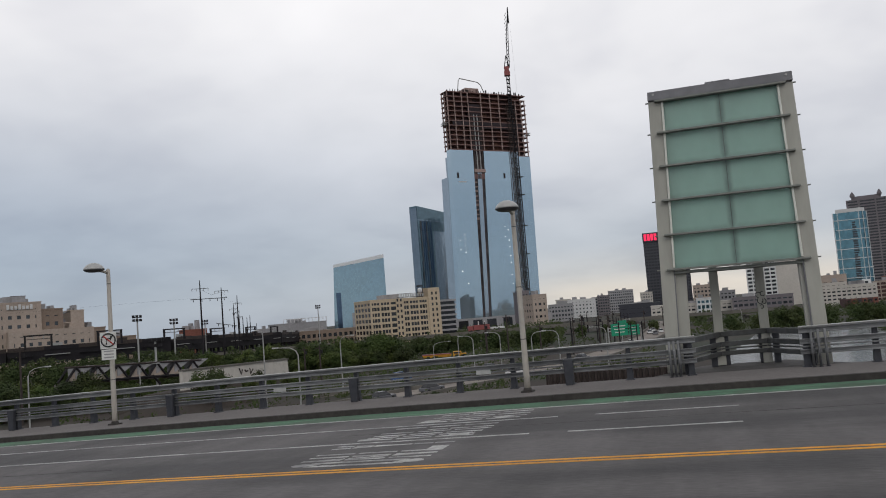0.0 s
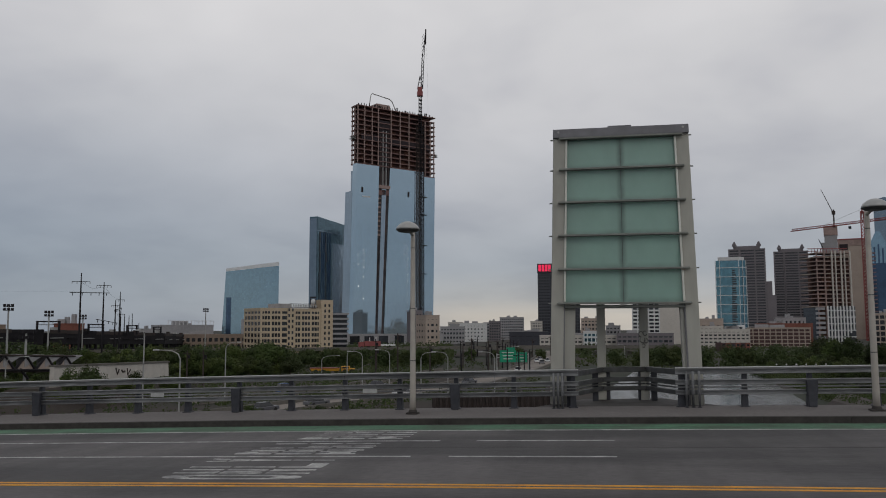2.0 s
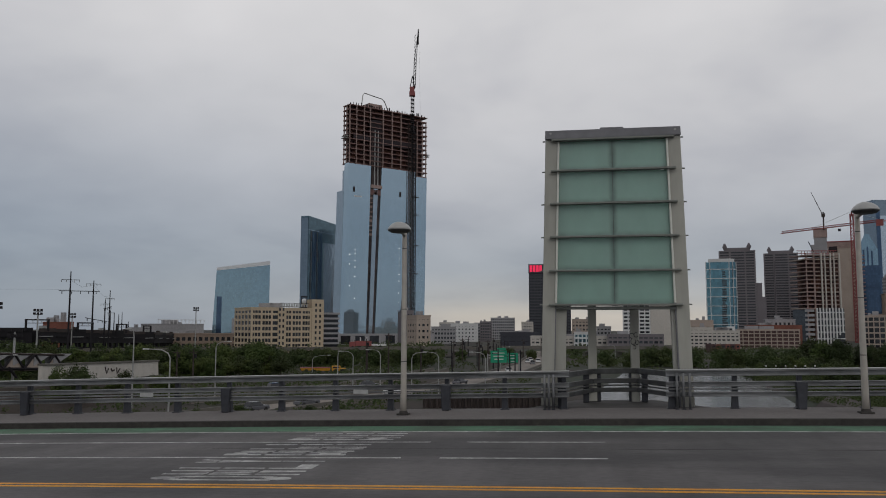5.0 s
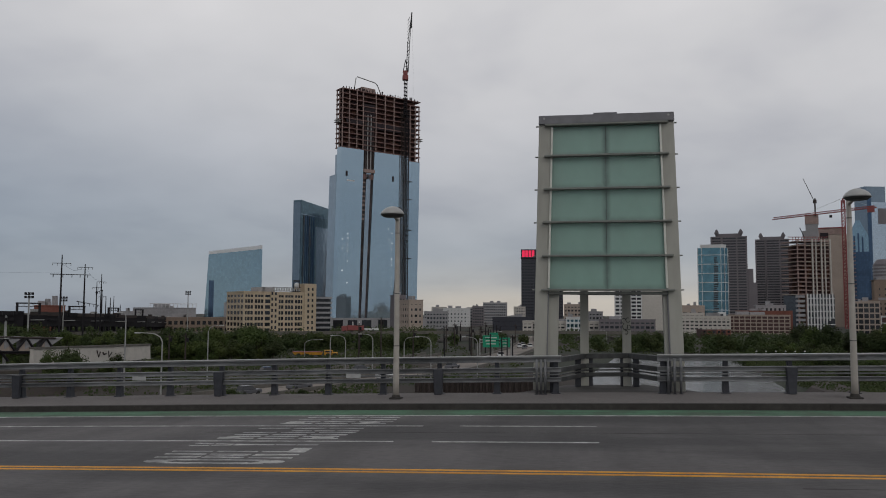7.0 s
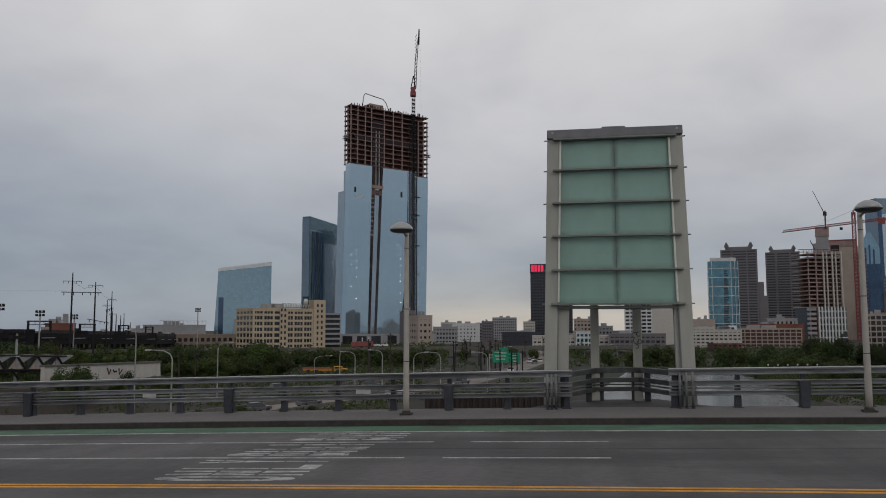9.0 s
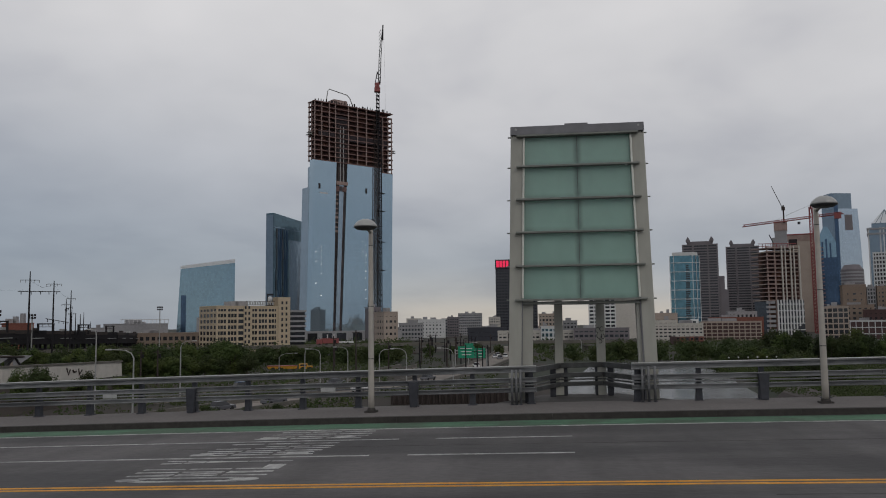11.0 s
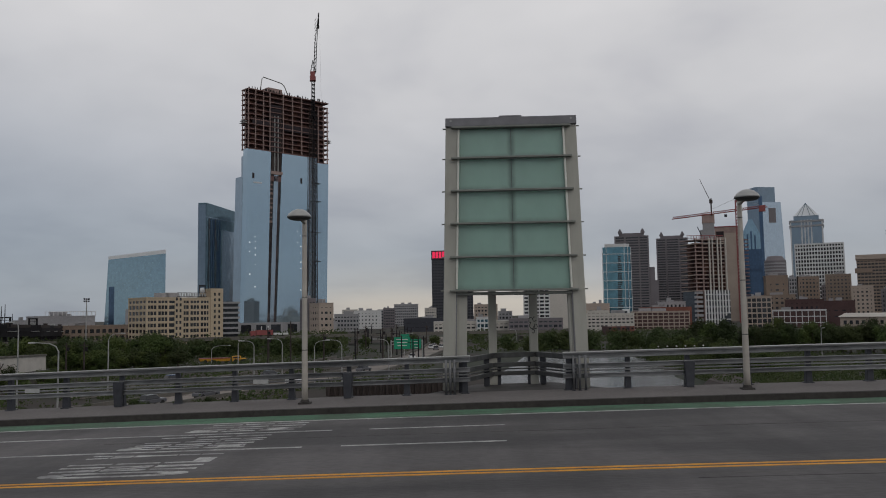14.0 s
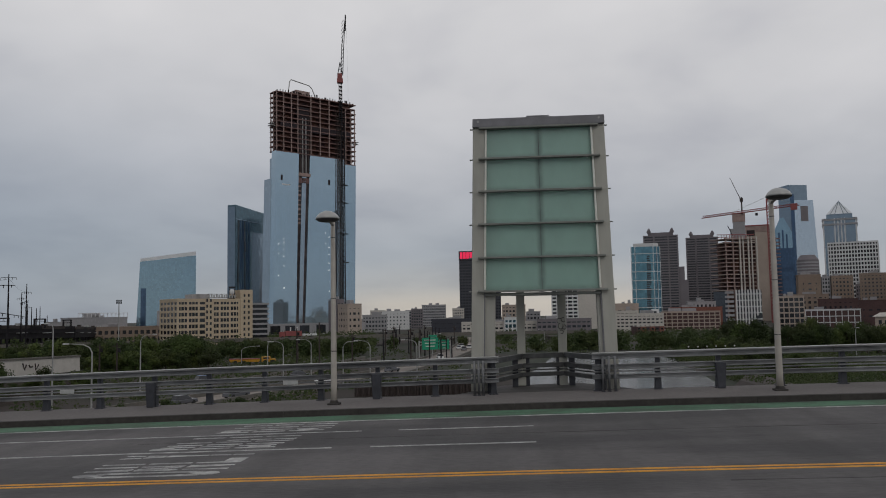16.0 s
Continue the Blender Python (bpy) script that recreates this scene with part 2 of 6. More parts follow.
RAIL = material("weathered_aluminium", (0.245, 0.25, 0.255), 0.48, 0.3, var=0.32, fine=7, coarse=0.9, bump=0.08, other=(0.125, 0.128, 0.133), stretch=(0.35, 1, 1))
# the guard rails' aluminium, darkened to stand for shade under the gate tower
RAIL_SHADED = material("shaded_aluminium", (0.085, 0.088, 0.09), 0.6, 0.2, var=0.3, fine=6, coarse=1.0, bump=0.1, other=(0.05, 0.052, 0.05))
# bay concrete with the tower's shade put into its colour
BAY_FLOOR = material("shaded_bay_concrete", (0.075, 0.07, 0.068), 0.9, var=0.25, fine=7, coarse=0.9, bump=0.25, other=(0.05, 0.047, 0.045))
RAIL_CAP = material("bare_aluminium", (0.50, 0.50, 0.49), 0.42, 0.5, var=0.12, fine=6, coarse=0.8, bump=0.05)
RAIL_POST = material("dark_grey_post_paint", (0.052, 0.055, 0.066), 0.55, 0.3, var=0.2, fine=7, coarse=1.2, bump=0.1)
POLE = material("beige_pole_paint", (0.40, 0.37, 0.33), 0.55, 0.0, var=0.1, fine=5, coarse=0.8, bump=0.05)
HOOD = material("grey_lamp_hood", (0.42, 0.42, 0.41), 0.4, 0.2, var=0.08, fine=8, coarse=2)
HOOD_UNDER = material("dark_lamp_rim", (0.06, 0.06, 0.06), 0.5)
COLUMN = material("beige_grey_steel_paint", (0.41, 0.405, 0.36), 0.6, var=0.12, fine=3, coarse=0.5, bump=0.06, stretch=(1, 1, 0.3))
HEADER = material("grey_header_steel", (0.20, 0.20, 0.215), 0.6, 0.1, var=0.15, fine=3, coarse=0.7)
LEDGE = material("ledge_steel", (0.22, 0.23, 0.21), 0.55, 0.1, var=0.15, fine=6, coarse=1)
MULLION = material("pale_mullion", (0.68, 0.68, 0.62), 0.5, 0.1, var=0.08)
FROST = frosted("green_frosted_glass", (0.475, 0.69, 0.61))
SCRIBBLE = material("black_spray_paint", (0.02, 0.02, 0.022), 0.6)
SIGN_WHITE = material("sign_white", (0.62, 0.62, 0.60), 0.5, var=0.06)
SIGN_BLACK = material("sign_black", (0.02, 0.02, 0.02), 0.5)
SIGN_RED = material("sign_red", (0.50, 0.03, 0.03), 0.5)
SIGN_GREEN = material("highway_sign_green", (0.0, 0.26, 0.14), 0.45, var=0.08)
GROUND = material("dirt_and_grass", (0.029, 0.021, 0.016), 0.95, var=0.3, fine=1.2, coarse=0.035, bump=0.5, other=(0.018, 0.025, 0.012))
HIGHWAY = material("highway_concrete", (0.24, 0.21, 0.185), 0.9, var=0.15, fine=2, coarse=0.1, other=(0.16, 0.142, 0.128))
BARRIER = material("barrier_concrete", (0.14, 0.13, 0.115), 0.9, var=0.18, fine=2, coarse=0.3)
WATER = material("river_water", (0.03, 0.033, 0.033), 0.14, 0.0, var=0.1, fine=0.8, coarse=0.05, bump=0.9, stretch=(0.5, 1, 1), spec=0.16)
WATER.node_tree.nodes["Bump"].inputs["Distance"].default_value = 0.2  # wind ripples
LEAF = material("leaves", (0.058, 0.086, 0.026), 0.75, var=0.35, fine=1.6, coarse=0.12, bump=0, other=(0.072, 0.092, 0.026), vary=0.25, spec=0.15)
LEAF_DARK = material("dark_leaves", (0.034, 0.051, 0.017), 0.75, var=0.35, fine=1.6, coarse=0.12, bump=0, other=(0.042, 0.054, 0.018), vary=0.3, spec=0.2)
BARK = material("bark", (0.07, 0.055, 0.042), 0.9, var=0.3, fine=4, coarse=0.6)
STEEL_DARK = material("dark_steel", (0.019, 0.017, 0.020), 0.75, 0.0, spec=0.25, var=0.25, fine=2, coarse=0.3)
STEEL_RUST = material("brown_steel", (0.055, 0.042, 0.038), 0.8, 0.2, var=0.25, fine=2, coarse=0.3)
STEEL_GREY = material("galvanised_steel", (0.36, 0.36, 0.35), 0.5, 0.4, var=0.1)
CRANE_RED = material("crane_red", (0.26, 0.062, 0.060), 0.6, var=0.15)
TAN_WALL = material("tan_masonry", (0.52, 0.42, 0.30), 0.85, var=0.1, fine=1.5, coarse=0.12)
TAN_DULL = material("dull_tan_masonry", (0.245, 0.185, 0.145), 0.85, var=0.13, fine=1.2, coarse=0.1)
BEIGE_WALL = material("beige_masonry", (0.40, 0.33, 0.28), 0.85, var=0.12, fine=1.2, coarse=0.1)
CREAM_WALL = material("cream_concrete", (0.50, 0.47, 0.43), 0.85, var=0.1, fine=1, coarse=0.08)
GREY_WALL = material("grey_concrete_wall", (0.31, 0.305, 0.315), 0.85, var=0.12, fine=1.2, coarse=0.1)
WHITE_WALL = material("white_panel_wall", (0.60, 0.60, 0.60), 0.75, var=0.08, fine=1, coarse=0.08)
BRICK_RED = material("red_brick", (0.20, 0.075, 0.055), 0.9, var=0.2, fine=1.5, coarse=0.12)
BRICK_DARK = material("dark_brick", (0.085, 0.047, 0.046), 0.9, var=0.2, fine=1.5, coarse=0.12)
STONE_DARK = material("dark_granite", (0.165, 0.148, 0.16), 0.6, var=0.12, fine=1, coarse=0.06)
BLACK_TOWER = material("black_tower_panel", (0.030, 0.032, 0.045), 0.45, var=0.15, fine=1, coarse=0.1)
GLASS_DARK = material("dark_window_glass", (0.035, 0.038, 0.045), 0.12, 0.0, var=0.25, fine=0.8, coarse=0.3, bump=0, vary=0.5)
GLASS_GREY = material("grey_window_glass", (0.075, 0.085, 0.10), 0.12, 0.2, var=0.25, fine=0.8, coarse=0.3, bump=0, vary=0.4)
SLAB_EDGE = material("raw_concrete_edge", (0.20, 0.118, 0.108), 0.9, var=0.2, fine=1.2, coarse=0.15)
RAW_COLUMN = material("raw_concrete_column", (0.35, 0.255, 0.23), 0.9, var=0.2, fine=1.2, coarse=0.15)
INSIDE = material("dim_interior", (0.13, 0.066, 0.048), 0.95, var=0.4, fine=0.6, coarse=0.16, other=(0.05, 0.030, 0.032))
SLOT = material("shaded_brown_slot", (0.085, 0.066, 0.066), 0.9, var=0.35, fine=0.8, coarse=0.15, other=(0.045, 0.038, 0.042))
NETTING = material("dark_safety_netting", (0.028, 0.020, 0.024), 0.9, var=0.3, fine=2, coarse=0.2)
TOWER_GLASS = curtain_wall("reflective_tower_glass", (0.445, 0.56, 0.63), (0.385, 0.49, 0.555), 4.1, 1.6, metal=0.8, line_width=0.09, contrast=0.055)
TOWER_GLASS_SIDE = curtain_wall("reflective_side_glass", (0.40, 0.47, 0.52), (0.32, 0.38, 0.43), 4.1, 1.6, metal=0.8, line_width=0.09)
BLUE_GLASS = curtain_wall("blue_mirror_glass", (0.25, 0.37, 0.45), (0.21, 0.31, 0.39), 4.0, 3.0, metal=0.85, wave=0.03, line_width=0.1)
TEAL_GLASS = curtain_wall("teal_dark_glass", (0.14, 0.215, 0.25), (0.09, 0.14, 0.17), 3.6, 3.0, metal=0.7, contrast=0.35, line_width=0.12)
CYAN_GLASS = curtain_wall("cyan_glass", (0.13, 0.27, 0.335), (0.10, 0.19, 0.24), 3.6, 2.0, metal=0.75, contrast=0.35)
NAVY_GLASS = curtain_wall("navy_glass", (0.07, 0.12, 0.20), (0.05, 0.08, 0.13), 4.0, 2.5, metal=0.7, contrast=0.3, line_width=0.15)
PALE_GLASS = curtain_wall("pale_silver_glass", (0.50, 0.58, 0.66), (0.42, 0.50, 0.57), 4.2, 2.5, metal=0.75, line_width=0.12)
SLATE_GLASS = curtain_wall("slate_glass", (0.23, 0.29, 0.345), (0.17, 0.22, 0.27), 4.2, 2.5, metal=0.7, line_width=0.12)
TOP_SCREEN = material("pale_top_screen", (0.66, 0.68, 0.70), 0.5, 0.0, var=0.08)
RED_GLOW = glow("red_sign_light", (0.9, 0.03, 0.10), 0.55)
WORK_GLOW = glow("white_work_light", (1.0, 0.98, 0.92), 0.9)
YELLOW_PAINT = material("yellow_machine_paint", (0.55, 0.27, 0.02), 0.6, var=0.15)
CAR_WHITE = material("white_car_paint", (0.6, 0.6, 0.6), 0.3, var=0.04, bump=0)
CAR_GREY = material("grey_car_paint", (0.12, 0.12, 0.13), 0.3, 0.3, var=0.04, bump=0)
CAR_BLUE = material("blue_car_paint", (0.05, 0.12, 0.30), 0.3, 0.2, var=0.04, bump=0)
RUBBER = material("rubber", (0.02, 0.02, 0.02), 0.8)


# ---- builders ----
def deck(x):
    """Height of the roadway along the bridge: it climbs to the east over a gentle crest."""
    return 0.023 * x - 0.0003 * x * x


class Build:
    """Collects boxes, prisms and tubes for one mesh. grade: the rise and the crest of the bridge's deck, which starts at x0."""

    def __init__(self, grade=0.0, x0=0.0):
        self.v, self.f, self.grade, self.x0 = [], [], grade, x0

    def add(self, verts, faces):
        k = len(self.v)
        rise = (lambda x: deck(self.x0 + x) - deck(self.x0)) if self.grade else (lambda x: 0.0)
        self.v += [(x, y, z + rise(x)) for x, y, z in verts]
        self.f += [tuple(k + i for i in fc) for fc in faces]
        return self

    def box(self, x0, x1, y0, y1, z0, z1):
        return self.hexa([(x0, y0), (x1, y0), (x1, y1), (x0, y1)], z0, [(x0, y0), (x1, y0), (x1, y1), (x0, y1)], z1)

    def hexa(self, low, z0, high, z1):
        """A solid between two outlines of as many corners (anticlockwise from above)."""
        n = len(low)
        zs0 = z0 if isinstance(z0, (list, tuple)) else [z0] * n
        zs1 = z1 if isinstance(z1, (list, tuple)) else [z1] * n
        verts = [(x, y, z) for (x, y), z in zip(low, zs0)] + [(x, y, z) for (x, y), z in zip(high, zs1)]
        sides = [(i, (i + 1) % n, n + (i + 1) % n, n + i) for i in range(n)]
        return self.add(verts, [tuple(reversed(range(n))), tuple(range(n, 2 * n))] + sides)

    def channel(self, x0, x1, depth, z0, z1, lip=0.03, web=0.07):
        """A bar of channel section along x: two lips and a recessed web in one piece."""
        outline = [(0, z0), (-depth, z0), (-depth, z0 + lip), (web - depth, z0 + lip), (web - depth, z1 - lip), (-depth, z1 - lip), (-depth, z1), (0, z1)]
        n = len(outline)
        verts = [(x, y, z) for x in (x0, x1) for y, z in outline]
        sides = [(i, (i + 1) % n, n + (i + 1) % n, n + i) for i in range(n)]
        return self.add(verts, [tuple(range(n)), tuple(reversed(range(n, 2 * n)))] + sides)

    def tube(self, points, radii, n=8):
        """A round bar along points."""
        pts = [Vector(p) for p in points]
        if not isinstance(radii, (list, tuple)):
            radii = [radii] * len(pts)
        verts = []
        for i, (p, r) in enumerate(zip(pts, radii)):
            d = (pts[min(i + 1, len(pts) - 1)] - pts[max(i - 1, 0)]).normalized()
            a = d.cross(Vector((0, 0, 1)) if abs(d.z) < 0.9 else Vector((1, 0, 0))).normalized()
            b = d.cross(a)
            verts += [tuple(p + r * (math.cos(k * math.tau / n) * a + math.sin(k * math.tau / n) * b)) for k in range(n)]
        faces = []
        for i in range(len(pts) - 1):
            for k in range(n):
                faces.append((i * n + k, i * n + (k + 1) % n, (i + 1) * n + (k + 1) % n, (i + 1) * n + k))
        faces += [tuple(range(n)), tuple(reversed(range((len(pts) - 1) * n, len(pts) * n)))]
        return self.add(verts, faces)

    def turned(self, profile, n=20, cx=0.0, cy=0.0):
        """A turned shape about z: (radius, z) from bottom to top."""
        verts = [(cx + r * math.cos(k * math.tau / n), cy + r * math.sin(k * math.tau / n), z) for r, z in profile for k in range(n)]
        faces = [(i * n + k, i * n + (k + 1) % n, (i + 1) * n + (k + 1) % n, (i + 1) * n + k) for i in range(len(profile) - 1) for k in range(n)]
        faces += [tuple(reversed(range(n))), tuple(range((len(profile) - 1) * n, len(profile) * n))]
        return self.add(verts, faces)

    def mesh(self, name, mat, bevel=0.0, smooth=False):
        me = bpy.data.meshes.new(name)
        me.from_pydata(self.v, [], self.f)
        bm = bmesh.new()
        bm.from_mesh(me)
        bmesh.ops.recalc_face_normals(bm, faces=bm.faces)
        if bevel:
            bmesh.ops.bevel(bm, geom=list(bm.edges), offset=bevel, segments=1, affect="EDGES", clamp_overlap=True)
        if smooth:
            for fc in bm.faces:
                fc.smooth = len(fc.verts) == 4
        bm.to_mesh(me)
        bm.free()
        me.materials.append(mat)
        return me


def thing(name, at, yaw=0.0, label="", category="", group="", kind=""):
    ob = new(name)
    ob.matrix_basis = pose(*at, 0, 0, yaw)
    ob.empty_display_size = 0.2
    return tagged(ob, label, category, group, kind)


def part(name, b, mat, parent, label="", bevel=0.0, smooth=False, kind=""):
    ob = new(name, b.mesh(name, mat, bevel, smooth) if isinstance(b, Build) else b)
    ob.parent = parent
    return tagged(ob, label, kind=kind)


def placed(name, me, parent, loc, scale=(1, 1, 1), rz=0.0):
    """One more piece on shared mesh data."""
    ob = new(name, me)
    ob.parent = parent
    ob.location, ob.scale = loc, scale
    ob.rotation_euler = (0, 0, radians(rz))
    return ob


def structure(name, b, mat, label, category, bevel=0.0):
    ob = new(name, b.mesh(name, mat, bevel))
    return tagged(ob, label, category, kind="structure")


UNIT = {}


def unit(mat):
    """A unit box mesh, x -0.5..0.5, y 0..1, z 0..1, in one material."""
    if mat.name not in UNIT:
        UNIT[mat.name] = Build().box(-0.5, 0.5, 0, 1, 0, 1).mesh("piece", mat)
    return UNIT[mat.name]

# ---- the bridge ----
GRADE = 0.023  # the deck climbs along x
KERB_Y, WALK_Y, RAIL_Y = 21.1, 24.1, 23.7
road = Build(GRADE)
for i in range(60):
    road.box(-120 + 4 * i, -116 + 4 * i, 4.5, KERB_Y, -0.5, 0)
structure("road", road, ASPHALT, "worn dark grey asphalt bridge roadway", "road")
walk_far = Build(GRADE)
for i in range(60):
    walk_far.box(-120 + 4 * i, -116 + 4 * i, KERB_Y + 0.18, WALK_Y, -0.5, 0.15)
pavement = structure("pavement", walk_far, CONCRETE, "grey concrete pavement along the bridge", "pavement")
BAY_EDGE = [(-1.7, WALK_Y + 0.002), (3.5, WALK_Y + 0.002), (2.1, 26.7), (-0.3, 26.7)]
structure("pavement_bay", Build(GRADE).hexa(BAY_EDGE, -0.5, BAY_EDGE, 0.146), BAY_FLOOR, "concrete floor of the lookout bay, darkened for the tower's shade", "pavement")
walk_near = Build(GRADE)
for i in range(30):
    walk_near.box(-120 + 8 * i, -112 + 8 * i, 1.7, 4.32, -0.5, 0.15)
walk_near.box(-4, 4, -2.2, 1.7, -0.5, 0.6)
structure("pavement_near", walk_near, CONCRETE, "grey concrete pavement behind the viewer", "pavement")
girder = Build(GRADE)
for i in range(30):
    girder.box(-120 + 8 * i, -112 + 8 * i, 1.9, 23.9, -2.2, -0.52)
structure("bridge_deck", girder, BARRIER, "concrete bridge deck under the road", "bridge")
for y in (KERB_Y, 4.32):
    for i in range(60):
        k = Build(GRADE).box(-60 + 2 * i + 0.0015, -58 + 2 * i - 0.0015, y, y + 0.18, -0.3, 0.152)
        part("kerb_stone", k, KERB, pavement, bevel=0.008)


def stripe(name, x0, x1, y, w, mat, label, z=0.004):
    b = Build(GRADE)
    n = max(1, int((x1 - x0) / 4))
    for i in range(n):
        a, c = x0 + (x1 - x0) * i / n, x0 + (x1 - x0) * (i + 1) / n
        b.box(a, c, y - w / 2, y + w / 2, -0.01, z)
    return structure(name, b, mat, label, "road marking")


stripe("yellow_line", -110, 110, 12.68, 0.105, PAINT_YELLOW, "yellow painted centre line on the asphalt")
stripe("yellow_line", -110, 110, 12.89, 0.105, PAINT_YELLOW, "yellow painted centre line on the asphalt")
stripe("lane_line", -110, -3.53, 15.76, 0.11, PAINT_WHITE, "white painted lane line on the asphalt")
stripe("lane_line", -2.77, 0.40, 15.76, 0.11, PAINT_WHITE, "white painted lane dash on the asphalt")
stripe("lane_line", -110, -3.36, 18.0, 0.10, PAINT_WHITE, "white painted lane line on the asphalt")
stripe("lane_line", -2.54, 0.41, 18.0, 0.10, PAINT_WHITE, "white painted lane dash on the asphalt")
stripe("edge_line", -110, 110, 19.86, 0.12, PAINT_WHITE, "white painted edge line beside the cycle lane")
stripe("cycle_lane", -110, 110, 20.47, 1.08, PAINT_GREEN, "green painted cycle lane along the kerb", 0.003)
for x, y, w, l in ((-26, 14.2, 0.03, 14), (9, 14.6, 0.03, 12), (-8, 17.0, 0.025, 18), (3, 11.9, 0.03, 9)):
    stripe("tar_seam", x, x + l, y, w, JOINT, "dark tar seam in the asphalt", 0.0025)

# words painted for drivers: their tops lie to the west, their letters run across the lane
LETTER_X0, LETTER_X1 = -7.45, -4.9


def letter(strokes, y0, height, name="painted_letter"):
    """strokes: (u0, v0, u1, v1, width): u along the word, v from the foot (0) to the head (1)."""
    b = Build(GRADE)
    for u0, v0, u1, v1, w in strokes:
        xa, xb = LETTER_X1 + (LETTER_X0 - LETTER_X1) * v0, LETTER_X1 + (LETTER_X0 - LETTER_X1) * v1
        ya, yb = y0 + u0 * height, y0 + u1 * height
        if abs(xb - xa) > abs(yb - ya):
            if xa > xb:
                xa, xb, ya, yb = xb, xa, yb, ya
            for p, q in ((0.0, 0.31), (0.345, 0.65), (0.685, 1.0)):
                x0, x1, c0, c1 = xa + (xb - xa) * p, xa + (xb - xa) * q, ya + (yb - ya) * p, ya + (yb - ya) * q
                b.hexa([(x0, c0 - w / 2), (x1, c1 - w / 2), (x1, c1 + w / 2), (x0, c0 + w / 2)], -0.01,
                       [(x0, c0 - w / 2), (x1, c1 - w / 2), (x1, c1 + w / 2), (x0, c0 + w / 2)], 0.0045)
        else:
            x0, x1 = min(xa, xb) - 0.17, max(xa, xb) + 0.17
            b.box(x0, x1, min(ya, yb) - w / 2, max(ya, yb) + w / 2, -0.01, 0.004)
    return part(name, b, PAINT_WHITE, word)


word = thing("painted_word", (0, 0, 0), label="worn white lane word painted on the asphalt", category="road marking", kind="structure")
ring_o = Build(GRADE)
for k in range(28):
    if k in (3, 10, 17, 24):
        continue  # stencil gaps
    c0, c1 = k * math.tau / 28, (k + 1) * math.tau / 28
    q = [(LETTER_X1 + (LETTER_X0 - LETTER_X1) * (0.5 + 0.5 * rx * math.copysign(abs(math.cos(c)) ** 0.6, math.cos(c))), 13.47 + ry * math.copysign(abs(math.sin(c)) ** 0.8, math.sin(c)))
         for c, rx, ry in ((c0, 1.0, 0.21), (c1, 1.0, 0.21), (c1, 0.66, 0.10), (c0, 0.66, 0.10))]
    ring_o.hexa(q[::-1], -0.01, q[::-1], 0.0045)
part("painted_letter", ring_o, PAINT_WHITE, word)
letter([(0, 0, 0, 1, 0.09), (1, 0, 1, 1, 0.09), (0, 0.98, 1, 0.02, 0.09)], 13.86, 0.34)
letter([(0, 0, 0, 1, 0.09), (0, 0.06, 1, 0.06, 0.12)], 14.50, 0.36)
letter([(0.5, 0, 0.5, 0.5, 0.09), (0.5, 0.5, 0, 1, 0.08), (0.5, 0.5, 1, 1, 0.08)], 15.15, 0.3)
word = thing("painted_word", (0, 0, 0), label="worn white bars of painted lettering on the asphalt", category="road marking", kind="structure")
for y, a, c, w in ((16.12, -7.3, -4.75, 0.10), (16.38, -7.2, -4.8, 0.08), (16.62, -7.15, -4.7, 0.10), (16.95, -7.1, -4.6, 0.08), (17.2, -6.1, -4.6, 0.08), (17.6, -7.0, -4.6, 0.09),
                   (18.42, -6.8, -4.3, 0.10), (18.72, -6.7, -4.2, 0.09), (19.1, -6.6, -4.2, 0.09), (19.5, -6.5, -4.2, 0.10)):
    b = Build(GRADE)
    for p, q in ((0, 0.3), (0.34, 0.64), (0.68, 1)):
        b.box(a + (c - a) * p, a + (c - a) * q, y - w / 2, y + w / 2, -0.01, 0.0045)
    part("bar", b, PAINT_WHITE, word)
for x, y in ((-7.1, 16.2), (-5.1, 16.25), (-6.5, 18.5), (-4.7, 18.6)):
    part("bar", Build(GRADE).box(x - 0.22, x + 0.22, y - 0.1, y + 0.1, -0.01, 0.005), PAINT_WHITE, word)


# ---- guard rails ----
RAILS = ((0.90, 1.055, 0.12), (0.61, 0.75, 0.10), (0.525, 0.565, 0.06), (0.34, 0.47, 0.10))


